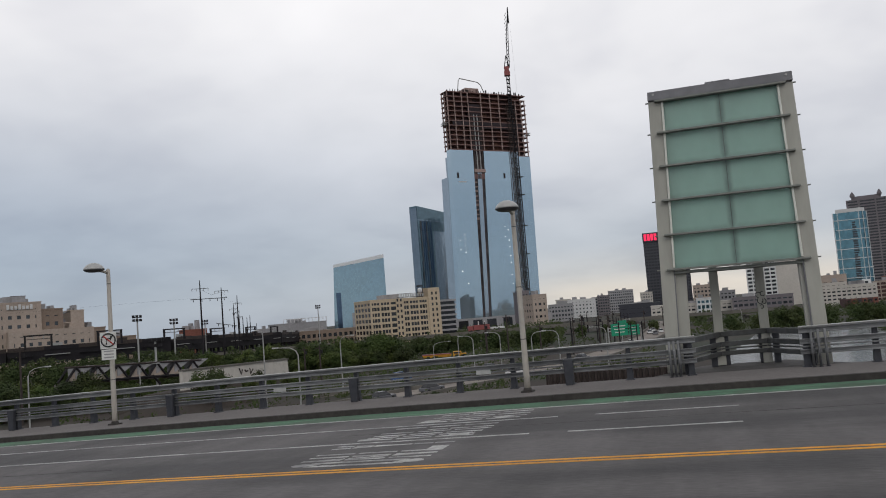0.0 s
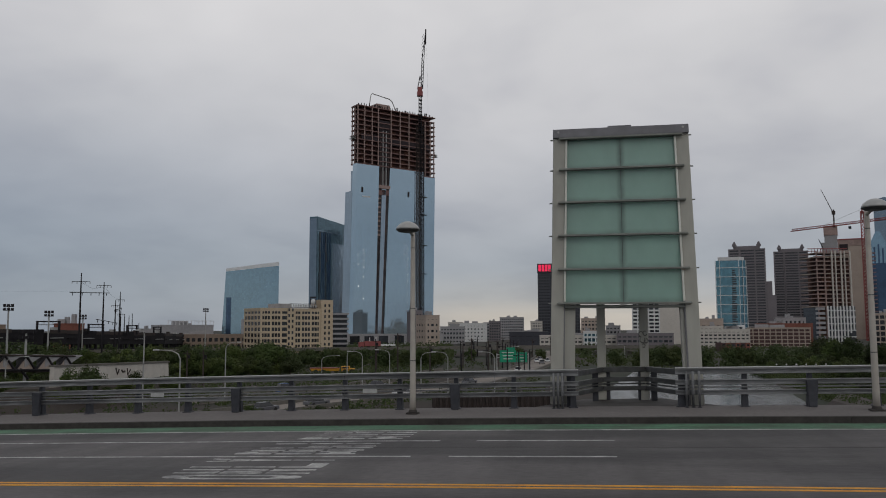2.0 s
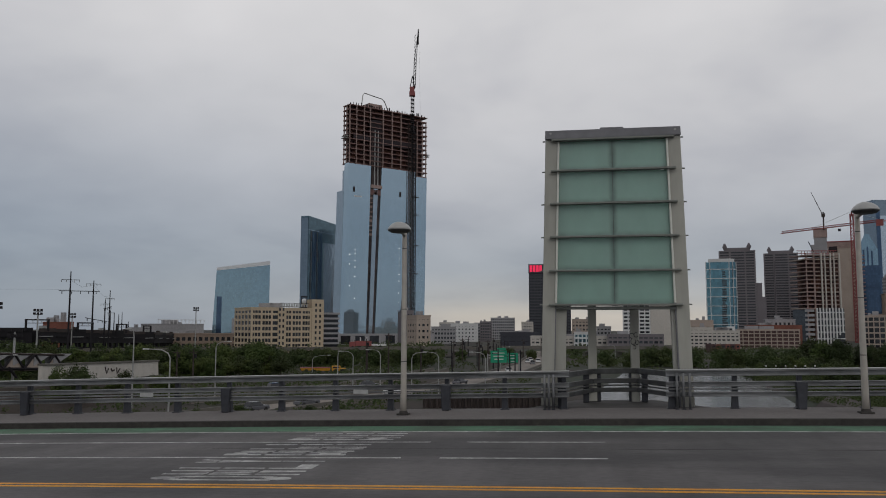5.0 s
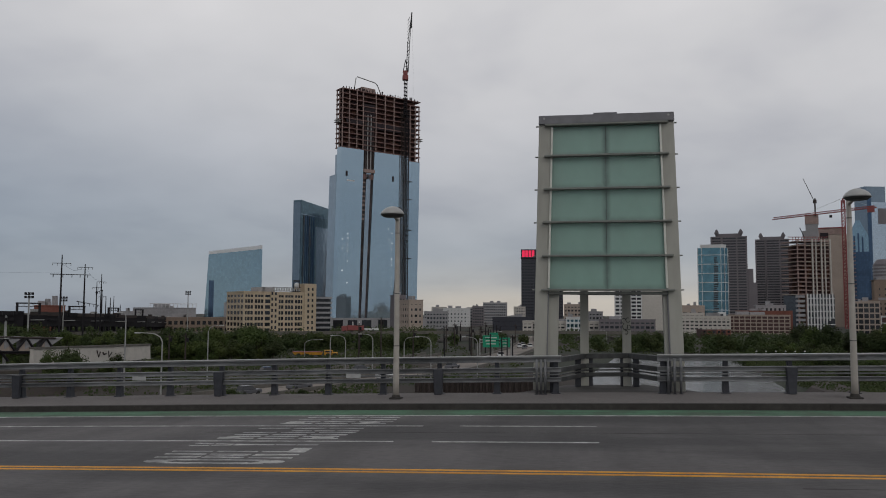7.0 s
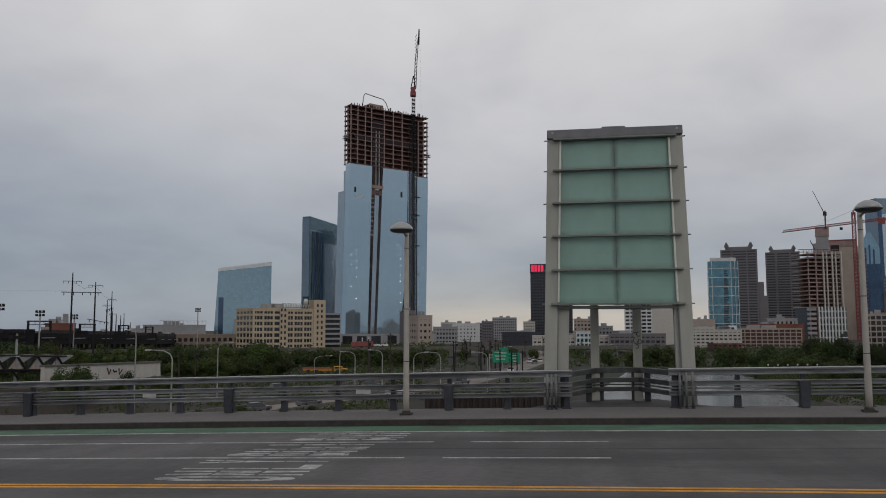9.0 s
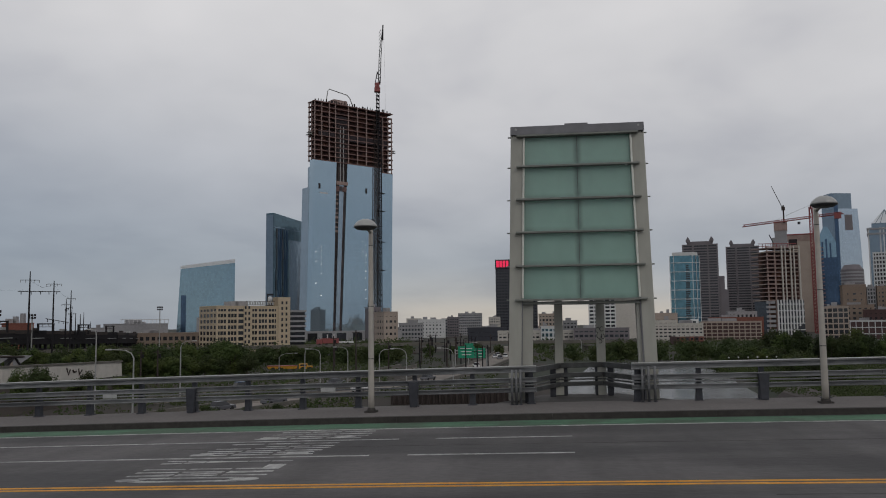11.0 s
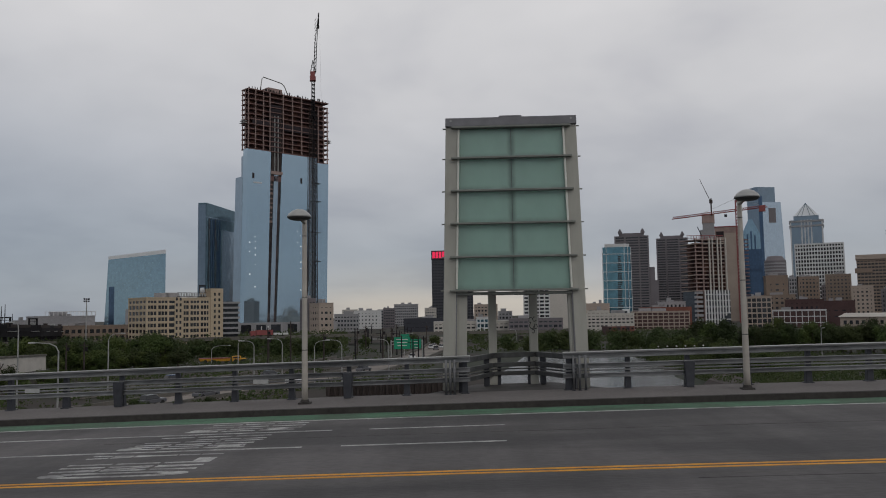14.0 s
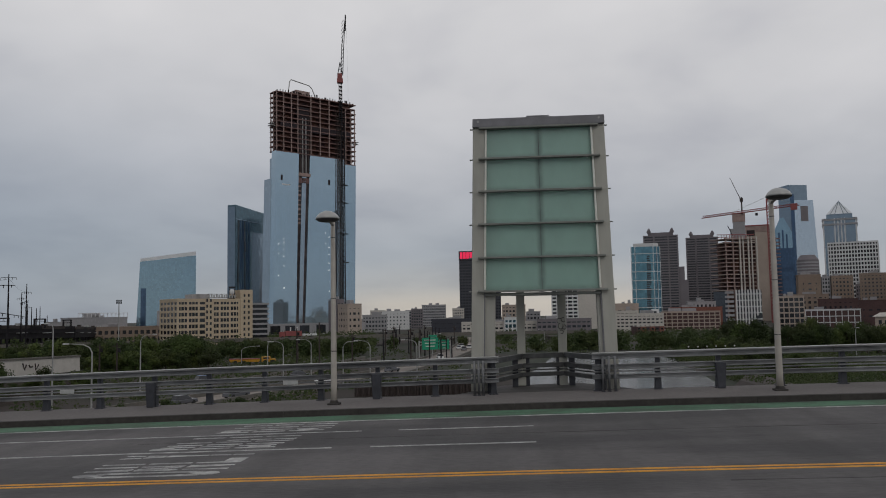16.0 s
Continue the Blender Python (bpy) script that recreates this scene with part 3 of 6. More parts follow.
def guard_rail(x0, x1, wide, label):
    g = thing("guard_rail", (x0, RAIL_Y, deck(x0) + 0.15), label=label, category="railing")
    length = x1 - x0
    for z0, z1, d in RAILS:
        n = max(1, round(length / 6.85))
        for i in range(n):
            a, c = length * i / n, length * (i + 1) / n - 0.012
            bar = Build(GRADE, x0)
            if z1 - z0 > 0.1:  # a channel section: two lips and a recessed web
                bar.channel(a, c, d, z0, z1, web=0.105 if z0 > 0.8 else 0.07)
            else:
                bar.box(a, c, -d, 0, z0, z1)
            part("rail", bar, RAIL, g, bevel=0.006)
    for i in range(n):
        part("rail_cap", Build(GRADE, x0).box(length * i / n, length * (i + 1) / n - 0.01, -0.135, 0.03, 1.058, 1.088), RAIL_CAP, g, "bare metal cap rail", bevel=0.01)
    post = Build().hexa([(-0.09, 0.0), (0.09, 0.0), (0.09, 0.2), (-0.09, 0.2)], 0, [(-0.055, 0.0), (0.055, 0.0), (0.055, 0.12), (-0.055, 0.12)], 1.05)
    post.box(-0.13, 0.13, -0.03, 0.24, -0.02, 0.025)
    post_mesh = post.mesh("post", RAIL_POST, 0.008)
    first = (wide[0] - x0) % 1.6825
    for i in range(int((length - first) / 1.6825) + 1):
        x = first + 1.6825 * i
        placed("post", post_mesh, g, (x, 0.005, deck(x0 + x) - deck(x0)))
    big = Build().hexa([(-0.105, -0.24), (0.105, -0.24), (0.105, -0.105), (-0.105, -0.105)], 0, [(-0.15, -0.24), (0.15, -0.24), (0.15, -0.105), (-0.15, -0.105)], 0.72)
    big_mesh = big.mesh("wide_post", RAIL_POST, 0.015)
    for x in wide:
        placed("wide_post", big_mesh, g, (x - x0, 0, (deck(x) - deck(x0))))
    return g


guard_rail(-62.4, -0.42, [-57.79 + 6.73 * k for k in range(9)], "weathered aluminium guard rail along the pavement edge")
guard_rail(2.22, 62.0, [5.74 + 6.73 * k for k in range(9)], "weathered aluminium guard rail along the pavement edge")
lookout = thing("guard_rail", (0.9, 24.0, deck(0.9) + 0.15), label="weathered aluminium guard rail round the lookout bay, coloured darker for shade", category="railing")
BAY = ((-1.52, -0.28), (-0.62, 2.03), (0.66, 2.03), (1.56, -0.28))
for (xa, ya), (xb, yb) in zip(BAY, BAY[1:]):
    dx, dy = xb - xa, yb - ya
    ln = math.hypot(dx, dy)
    ux, uy = dx / ln, dy / ln
    for z0, z1, d in RAILS:
        out = [(xa, ya), (xb, yb), (xb - uy * d, yb + ux * d), (xa - uy * d, ya + ux * d)]
        part("rail", Build(GRADE).hexa(out, z0 - 0.04, out, z1 - 0.04), RAIL_SHADED, lookout, bevel=0.01)
    for k in (0.1, 0.9):
        px, py = xa + dx * k - uy * 0.16, ya + dy * k + ux * 0.16
        part("post", Build(GRADE).box(px - 0.09, px + 0.09, py - 0.05, py + 0.05, 0, 0.99), RAIL_POST, lookout, bevel=0.008)
for xs in ((-1.12, -1.0, -0.88), (2.5, 2.67, 2.84)):  # clusters of bare pipes where the rails end at the bay
    for x in xs:
        stand = thing("rail_end_post", (x, RAIL_Y - 0.17, deck(x) + 0.15), label="bare metal pipe post at the end of the guard rail", category="post", group="rail end posts")
        part("pipe", Build().tube([(0, 0, 0.02), (0, 0, 0.98)], 0.034, 8), RAIL, stand, smooth=True)
        part("foot", Build().box(-0.05, 0.05, -0.05, 0.05, 0, 0.02), RAIL_POST, stand)
        for z in (0.41, 0.68):
            part("collar", Build().turned([(0.05, z - 0.05), (0.05, z + 0.05)], 10), RAIL, stand)
for x in (-13.3, -6.5, 11.6, -27.0):  # pale plates hung on the rails
    plate = thing("plate", (x, RAIL_Y - 0.112, deck(x) + 0.15), label="small pale metal plate fixed to the guard rail", category="plate")
    part("panel", Build().box(-0.22, 0.22, 0, 0.012, 0.50, 0.62), RAIL_CAP, plate)


# ---- street lamps of the bridge ----
def bridge_lamp(x):
    lamp = thing("street_lamp", (x, 22.42, deck(x) + 0.15), label="beige steel street lamp with a grey domed hood", category="street lamp", group="lamps along the bridge")
    part("pole", Build().turned([(0.088, 0.06), (0.085, 0.5), (0.062, 5.08), (0.03, 5.12)], 16), POLE, lamp, smooth=True)
    part("base_plate", Build().box(-0.16, 0.16, -0.16, 0.16, 0, 0.045).turned([(0.13, 0.05), (0.10, 0.12)], 14), KERB, lamp, "dark stained base plate", bevel=0.006)
    part("arm", Build().tube([(0, 0, 4.98), (0, -0.3, 5.03), (0, -0.66, 5.05)], [0.05, 0.045, 0.04], 10), POLE, lamp, smooth=True)
    hood = part("hood", Build().turned([(0.325, 5.06), (0.318, 5.10), (0.27, 5.17), (0.19, 5.235), (0.09, 5.275), (0.01, 5.285)], 28, 0, -0.66), HOOD, lamp, "grey metal dome", smooth=True)
    part("rim", Build().turned([(0.18, 4.985), (0.25, 5.0), (0.315, 5.045), (0.33, 5.058)], 28, 0, -0.66), HOOD_UNDER, hood, "dark lens rim", smooth=True)
    for z in (1.45, 2.9, 4.6):
        part("band", Build().turned([(0.089 - 0.005 * z, z), (0.089 - 0.005 * z, z + 0.025)], 14), HOOD_UNDER, lamp)
    return lamp


lamps = [bridge_lamp(-4.95)]
for x in (-40.3, -28.5, 6.98, 18.8, 30.6):
    copy_thing(lamps[0], pose(x, 22.42, deck(x) + 0.15))
west_lamp = copy_thing(lamps[0], pose(-18.75, 22.42, deck(-18.75) + 0.15))
tagged(west_lamp, "beige steel street lamp that carries a traffic sign")
no_turn = thing("traffic_sign", (-18.75, 22.28, deck(-18.75) + 0.15), 40, "white sign that forbids turning, strapped to a lamp pole", "traffic sign")
part("plate", Build().box(-0.25, 0.25, 0, 0.02, 2.48, 3.02), SIGN_WHITE, no_turn, bevel=0.004)
ring = Build()
ring.tube([(0.21 * math.cos(a * math.tau / 24), -0.006, 2.76 + 0.21 * math.sin(a * math.tau / 24)) for a in range(25)], 0.026, 6)
part("ring", ring, SIGN_BLACK, no_turn, "dark faded ring")
part("slash", Build().tube([(-0.15, -0.012, 2.91), (0.15, -0.012, 2.61)], 0.022, 6), SIGN_RED, no_turn, "red slash")
part("arrow", Build().tube([(-0.06, -0.008, 2.62), (-0.06, -0.008, 2.80), (0.08, -0.008, 2.82)], 0.025, 6).hexa([(0.05, -0.02), (0.06, -0.02), (0.06, 0.0), (0.05, 0.0)], 2.74, [(0.05, -0.02), (0.15, -0.02), (0.15, 0.0), (0.05, 0.0)], 2.9), SIGN_BLACK, no_turn)
part("lower_plate", Build().box(-0.22, 0.22, 0, 0.02, 2.12, 2.46), SIGN_WHITE, no_turn, "white plate with unreadable lines")
for z in (2.2, 2.3, 2.4):
    part("bar", Build().box(-0.15, 0.15, -0.006, 0.0, z - 0.02, z + 0.02), GREY_WALL, no_turn)


# ---- the glazed gate tower ----
GX, GY, GZ = 0.9, 24.35, deck(0.9) + 0.15
gate = thing("gate_tower", (GX, GY, GZ), label="beige steel lookout tower with panes of green frosted glass", category="tower")


def leaning(x0, x1, y0, y1, z0, z1, lean):
    """An upright that leans towards the middle by lean metres per metre."""
    s = lean
    return Build().hexa([(x0 - s * z0, y0), (x1 - s * z0, y0), (x1 - s * z0, y1), (x0 - s * z0, y1)], z0, [(x0 - s * z1, y0), (x1 - s * z1, y0), (x1 - s * z1, y1), (x0 - s * z1, y1)], z1)


LEAN = 0.0265
for s in (-1, 1):
    a, c = (1.80, 2.17)
    x0, x1 = (s * c, s * a) if s < 0 else (s * a, s * c)
    part("column", leaning(x0, x1, 0, 0.42, 0, 7.882, s * LEAN), COLUMN, gate, bevel=0.015)
    x0, x1 = (s * 1.795, s * 1.47) if s < 0 else (s * 1.66, s * 1.795)
    part("column_flange", leaning(x0, x1, 0.14, 0.40, 0, 7.81, s * LEAN), COLUMN, gate, bevel=0.01)
    x0, x1 = (s * 1.80, s * 1.77) if s < 0 else (s * 1.77, s * 1.80)
    part("shadow_gap", leaning(x0, x1, 0.02, 0.138, 0, 7.81, s * LEAN), HEADER, gate)
    x0, x1 = (s * 0.78, s * 0.52) if s < 0 else (s * 0.52, s * 0.78)
    part("rear_column", leaning(x0, x1, 1.72, 2.0, 0, 7.83, 0.0), COLUMN, gate, bevel=0.015)
    part("top_beam", Build().hexa([(s * 1.9, 0.3), (s * 1.6, 0.3), (s * 0.5, 1.9), (s * 0.75, 1.9)][::-s], 7.84, [(s * 1.9, 0.3), (s * 1.6, 0.3), (s * 0.5, 1.9), (s * 0.75, 1.9)][::-s], 8.08), HEADER, gate)
    part("mullion", leaning(s * 1.775 - 0.03, s * 1.775 + 0.03, -0.055, 0.035, 2.98, 7.81, s * LEAN), MULLION, gate, "pale steel edge mullion", bevel=0.01)
part("header", Build().hexa([(-1.97, -0.09), (1.97, -0.09), (1.97, 0.5), (-1.97, 0.5)], 7.885, [(-1.96, -0.09), (1.96, -0.09), (1.96, 0.5), (-1.96, 0.5)], 8.14), HEADER, gate, "dark grey steel header", bevel=0.012)
part("header_cap", Build().box(-0.35, 0.33, -0.08, 0.3, 8.14, 8.185), HEADER, gate, bevel=0.006)
for s in (-1, 1):
    part("bolt", Build().tube([(s * 1.8, -0.10, 8.05), (s * 1.8, -0.085, 8.05)], 0.035, 8), STEEL_GREY, gate)
SHELVES = (2.94, 3.94, 4.94, 5.93, 6.92, 7.85)
for z in SHELVES:
    w = 1.985 - LEAN * z
    part("ledge", Build().box(-w, w, -0.17, 0.02, z - 0.035, z + 0.02), LEDGE, gate, "thin steel ledge", bevel=0.008)
    for s in (-1, 1):
        xx = s * (2.17 - LEAN * z)
        part("stub", Build().tube([(xx, 0.1, z), (xx + s * 0.09, 0.1, z)], 0.022, 6), LEDGE, gate)
part("sill_beam", Build().box(-1.70, 1.70, -0.02, 0.30, 2.80, 2.885), LEDGE, gate, bevel=0.01)
part("soffit", Build().hexa([(-1.6, 0.31), (1.6, 0.31), (0.6, 1.75), (-0.6, 1.75)], 2.82, [(-1.6, 0.31), (1.6, 0.31), (0.6, 1.75), (-0.6, 1.75)], 2.88), HEADER, gate)
for z0, z1 in zip(SHELVES, SHELVES[1:]):
    for s in (-1, 1):
        w0, w1 = 1.765 - LEAN * z0, 1.765 - LEAN * z1
        p0, p1 = sorted((s * 0.006, s * w0)), sorted((s * 0.006, s * w1))
        pane = Build().hexa([(p0[0], 0.06), (p0[1], 0.06), (p0[1], 0.085), (p0[0], 0.085)], z0 + 0.022, [(p1[0], 0.06), (p1[1], 0.06), (p1[1], 0.085), (p1[0], 0.085)], z1 - 0.037)
        part("pane", pane, FROST, gate, "green frosted glass pane")
part("centre_mullion", Build().box(-0.09, 0.09, 0.10, 0.34, 2.9, 7.8), HEADER, gate, "dark mullion behind the glass")
for z in SHELVES[1:-1]:
    part("back_rail", Build().box(-1.6 + LEAN * z, 1.6 - LEAN * z, 0.13, 0.2, z - 0.05, z + 0.03), HEADER, gate)
tag = Build()
for k, (x, z, r) in enumerate(((0.56, 2.02, 0.07), (0.68, 2.05, 0.06), (0.60, 1.85, 0.08), (0.71, 1.82, 0.06), (0.63, 1.67, 0.05))):
    tag.tube([(x + r * math.cos(a * 0.8 + k), 1.715, z + 1.2 * r * math.sin(a * 0.8 + k)) for a in range(7)], 0.012, 5)
part("graffiti", tag, SCRIBBLE, gate, "black spray-paint scribble")

# ---- the ground below the bridge ----
BASE = -10.0
ground = Build()
ground.hexa([(-4000, -1500), (4000, -1500), (4000, 4500), (-4000, 4500)], BASE - 1, [(-4000, -1500), (4000, -1500), (4000, 4500), (-4000, 4500)], BASE)
structure("ground", ground, GROUND, "brown dirt and patchy grass below the bridge", "ground")
river = Build().hexa([(-2, -200), (42, -200), (36, 110), (34, 140), (41, 215), (46, 262), (14, 262), (4, 180), (-3, 120)], BASE - 0.3, [(-2, -200), (42, -200), (36, 110), (34, 140), (41, 215), (46, 262), (14, 262), (4, 180), (-3, 120)], BASE + 0.06)
structure("water", river, WATER, "calm grey river under an overcast sky", "river")
bank = Build().hexa([(37, 40), (40, 40), (44, 160), (36, 140)], BASE, [(38, 40), (40, 40), (44, 160), (37, 140)], BASE + 0.9)
structure("river_wall", bank, STEEL_RUST, "dark stone river wall", "wall")
piling = thing("sheet_piling", (-25, 127, BASE), 6, "rusty brown sheet piling along the river bank", "retaining wall")
part("back", Build().box(0, 22, 0.4, 0.8, 0, 1.9), STEEL_RUST, piling)
pile_mesh = Build().hexa([(-0.25, 0.4), (-0.15, 0), (0.15, 0), (0.25, 0.4)], 0, [(-0.25, 0.4), (-0.15, 0), (0.15, 0), (0.25, 0.4)], 1.9).mesh("pile", STEEL_RUST)
for i in range(24):
    placed("pile", pile_mesh, piling, (0.5 + 0.9 * i, 0, 0))


def ribbon(name, pts, width, z, mat, label, wall=0.0, category="road"):
    """A road along points (x, y, height), with parapets when wall is given."""
    b, walls = Build(), Build()
    for (xa, ya, za), (xb, yb, zb) in zip(pts, pts[1:]):
        d = Vector((xb - xa, yb - ya, 0)).normalized()
        n = Vector((-d.y, d.x, 0))
        for bb, o0, o1, t, top in ((b, -width / 2, width / 2, z, 0.0), (walls, -width / 2, -width / 2 + 0.4, 0.0, wall), (walls, width / 2 - 0.4, width / 2, 0.0, wall)):
            if bb is walls and not wall:
                continue
            out = [(xa + n.x * o0, ya + n.y * o0), (xb + n.x * o0, yb + n.y * o0), (xb + n.x * o1, yb + n.y * o1), (xa + n.x * o1, ya + n.y * o1)]
            bb.hexa(out, [za - t, zb - t, zb - t, za - t], out, [za + top, zb + top, zb + top, za + top])
    ob = structure(name, b, mat, label, category)
    if wall:
        part("parapet", walls, BARRIER, ob)
    return ob


ribbon("highway", [(-62, -60, -9.85), (-60, 60, -9.85), (-54, 100, -9.85), (-45, 128, -9.85), (-37, 145, -9.85), (-28, 172, -9.85), (-22, 220, -9.85), (-18, 290, -9.8), (-20, 420, -9.0)], 10, 0.4, HIGHWAY, "pale concrete highway that curves along the river bank", 0.6)
ribbon("ramp", [(-66, 128, -9.85), (-50, 165, -9.8), (-40, 230, -9.4)], 5, 0.4, HIGHWAY, "pale concrete highway ramp", 0.7)
ribbon("flyover", [(-240, 262, -6.0), (-134, 318, -6.0), (-67, 356, -6.0), (-10, 372, -5.8), (42, 372, -5.8)], 11, 0.7, BARRIER, "grey concrete flyover across the river bank", 0.45)
for i in range(12):
    x, y = -125 + 14 * i, 323 + 7.0 * i * (1 - i / 26)
    pier = thing("flyover_pier", (x, y, BASE), 25, "grey concrete pier under the flyover", "pier", "flyover piers")
    part("shaft", Build().box(-0.9, 0.9, -0.9, 0.9, 0, 2.4), BARRIER, pier)
    part("cap", Build().box(-1.3, 1.3, -3.2, 3.2, 2.3, 2.75), BARRIER, pier)


# ---- trees ----
def tree_source(seed, height, radius, mat, leaves=2900, name="tree"):
    rnd = random.Random(seed)
    tree = thing(name, (0, -900 - 20 * seed, BASE), label="leafy green riverside tree", category="tree", group="trees along the river bank")
    trunk = Build()
    bend = [(0, 0, 0), (rnd.uniform(-.2, .2), rnd.uniform(-.2, .2), height * .3), (rnd.uniform(-.5, .5), rnd.uniform(-.5, .5), height * .72)]
    trunk.tube(bend, [0.24, 0.17, 0.06], 7)
    lobes = []
    for k in range(11):
        a, r = rnd.uniform(0, math.tau), radius * rnd.uniform(0.25, 0.72)
        z = height * rnd.uniform(0.12, 0.84)
        lobes.append((r * math.cos(a), r * math.sin(a), z, radius * rnd.uniform(0.30, 0.55)))
        if k < 6:
            trunk.tube([bend[1], (r * math.cos(a) * .6, r * math.sin(a) * .6, (z + height * .3) / 2), (r * math.cos(a), r * math.sin(a), z)], [0.1, 0.07, 0.03], 5)
    lobes.append((0, 0, height * .86, radius * .4))
    part("trunk", trunk, BARK, tree)
    verts, faces = [], []
    for k in range(leaves):
        cx, cy, cz, cr = lobes[rnd.randrange(len(lobes))]
        d = Vector((rnd.gauss(0, 1), rnd.gauss(0, 1), rnd.gauss(0, 1))).normalized()
        p = Vector((cx, cy, cz)) + d * cr * rnd.uniform(0.45, 1.12)
        p.z = max(p.z, 0.15)
        nrm = (d + Vector((rnd.uniform(-.8, .8), rnd.uniform(-.8, .8), rnd.uniform(-.3, 1.0)))).normalized()
        a = nrm.cross(Vector((0, 0, 1))).normalized()
        b = nrm.cross(a)
        s = rnd.uniform(0.10, 0.25)
        i = len(verts)
        verts += [tuple(p + s * q) for q in (a * 1.2, b * 0.8 + a * .1, -a, -b * 0.9 + a * .2)]
        faces.append((i, i + 1, i + 2, i + 3))
    me = bpy.data.meshes.new("crown")
    me.from_pydata(verts, [], faces)
    me.materials.append(mat)
    part("crown", me, mat, tree)
    return tree


SOURCES = [tree_source(s, 9.0, 3.6, LEAF if s % 2 else LEAF_DARK) for s in range(1, 7)]
tree_rnd = random.Random(5)
used = set()


def plant(x, y, height, wide=1.0):
    if -0.375 < x / y < -0.285 and 120 < y < 226 and height > 2.5:
        return None  # the yard where the truck stands
    k = tree_rnd.randrange(len(SOURCES))
    s = height / 9.0
    m = pose(x, y, BASE, 0, 0, tree_rnd.uniform(0, 360)) @ Matrix.Diagonal((s * wide, s * wide, s, 1))
    if k not in used:
        used.add(k)
        SOURCES[k].matrix_basis = m
        return SOURCES[k]
    source = SOURCES[k]
    keep = source.matrix_basis.copy()
    source.matrix_basis = Matrix.Identity(4)
    ob = copy_thing(source, m)
    source.matrix_basis = keep
    return ob


far_v, far_f = [], []


def far_tree(x, y, height, wide):
    """Leaves of one crown in the far woods: uneven lobes about a stem that cannot be seen singly."""
    radius, rnd = 0.4 * height * wide, tree_rnd
    lobes = [(rnd.uniform(-.65, .65) * radius, rnd.uniform(-.65, .65) * radius, height * rnd.uniform(0.1, 0.82), radius * rnd.uniform(0.3, 0.55)) for _ in range(9)]
    lobes.append((0, 0, height * 0.86, radius * 0.4))
    for _ in range(850):
        cx, cy, cz, cr = lobes[rnd.randrange(10)]
        d = Vector((rnd.gauss(0, 1), rnd.gauss(0, 1), rnd.gauss(0, 1))).normalized()
        p = Vector((x + cx, y + cy, BASE + max(0.15, cz))) + d * cr * rnd.uniform(0.45, 1.1)
        nrm = (d + Vector((rnd.uniform(-.8, .8), rnd.uniform(-.8, .8), rnd.uniform(-.3, 1.0)))).normalized()
        a = nrm.cross(Vector((0, 0, 1))).normalized()
        b, q, i = nrm.cross(a), rnd.uniform(0.14, 0.32), len(far_v)
        far_v.extend(tuple(p + q * e) for e in (a * 1.2, b * 0.8 + a * .1, -a, -b * 0.9 + a * .2))
        far_f.append((i, i + 1, i + 2, i + 3))


def grove(xa, ya, xb, yb, n, height, spread=4.0, wide=1.0, jitter=0.16, far=False):
    for i in range(n):
        t = (i + tree_rnd.uniform(-.35, .35)) / max(1, n - 1)
        if far:
            far_tree(xa + (xb - xa) * t + tree_rnd.uniform(-spread, spread), ya + (yb - ya) * t + tree_rnd.uniform(-spread, spread), height * tree_rnd.uniform(1 - jitter, 1 + jitter), wide)
            continue
        plant(xa + (xb - xa) * t + tree_rnd.uniform(-spread, spread), ya + (yb - ya) * t + tree_rnd.uniform(-spread, spread), height * tree_rnd.uniform(1 - jitter, 1 + jitter), wide)


grove(66, 264, 150, 200, 36, 8.8, 5)
grove(44, 214, 70, 268, 22, 4.9, 3.0, 1.4)
grove(52, 272, 96, 290, 20, 4.6, 4, 1.5, far=True)
grove(6, 278, 62, 276, 22, 5.2, 4, 1.4, far=True)
grove(24, 322, 80, 330, 16, 5.4, 5, 1.4, far=True)
grove(-178, 172, -168, 236, 12, 7.0, 4, 1.3, far=True)
grove(-252, 116, -203, 202, 26, 8.4, 3, 1.25, far=True)
grove(-200, 206, -180, 256, 16, 8.2, 2.5, 1.2, far=True)
grove(-212, 176, -186, 226, 12, 7.5, 3, 1.3, far=True)
grove(78, 250, 150, 190, 26, 7.4, 5)
grove(120, 215, 190, 180, 12, 8.5, 6)
grove(-106, 182, -76, 208, 26, 8.2, 3.5, 1.1)
grove(-100, 176, -60, 212, 24, 5.0, 3.5, 1.35)
grove(-98, 243, -48, 268, 30, 5.4, 4, 1.3, far=True)
grove(-120, 290, -20, 316, 16, 4.4, 6, 1.4, far=True)
grove(-140, 205, -104, 200, 16, 6.2, 5, 1.25)
grove(-160, 190, -112, 160, 20, 6.0, 5, 1.3)
grove(-132, 80, -112, 128, 26, 6.4, 5, 1.2)
grove(-112, 108, -86, 150, 18, 4.4, 3, 1.4)
grove(-190, 140, -160, 210, 12, 6.5, 6, 1.3, far=True)
grove(-36, 108, -70, 90, 8, 2.0, 3, 1.8)
grove(46, 150, 62, 235, 12, 4.6, 4, 1.3)
grove(70, 150, 120, 150, 12, 6.0, 6, 1.25)
grove(-150, 165, -168, 290, 14, 6.4, 4, 1.4, far=True)
for x, y in ((-82, 118), (-80, 122), (-84.0, 126), (-78, 116)):
    plant(x, y, 6.3, 0.8)
grove(-82, 116, -78, 150, 12, 3.4, 1.5, 1.5)
far_mesh = bpy.data.meshes.new("woodland")
far_mesh.from_pydata(far_v, [], far_f)
far_mesh.materials.append(LEAF_DARK)
tagged(new("woodland", far_mesh), "dark green woods beyond the river bank", "woods", kind="stuff")


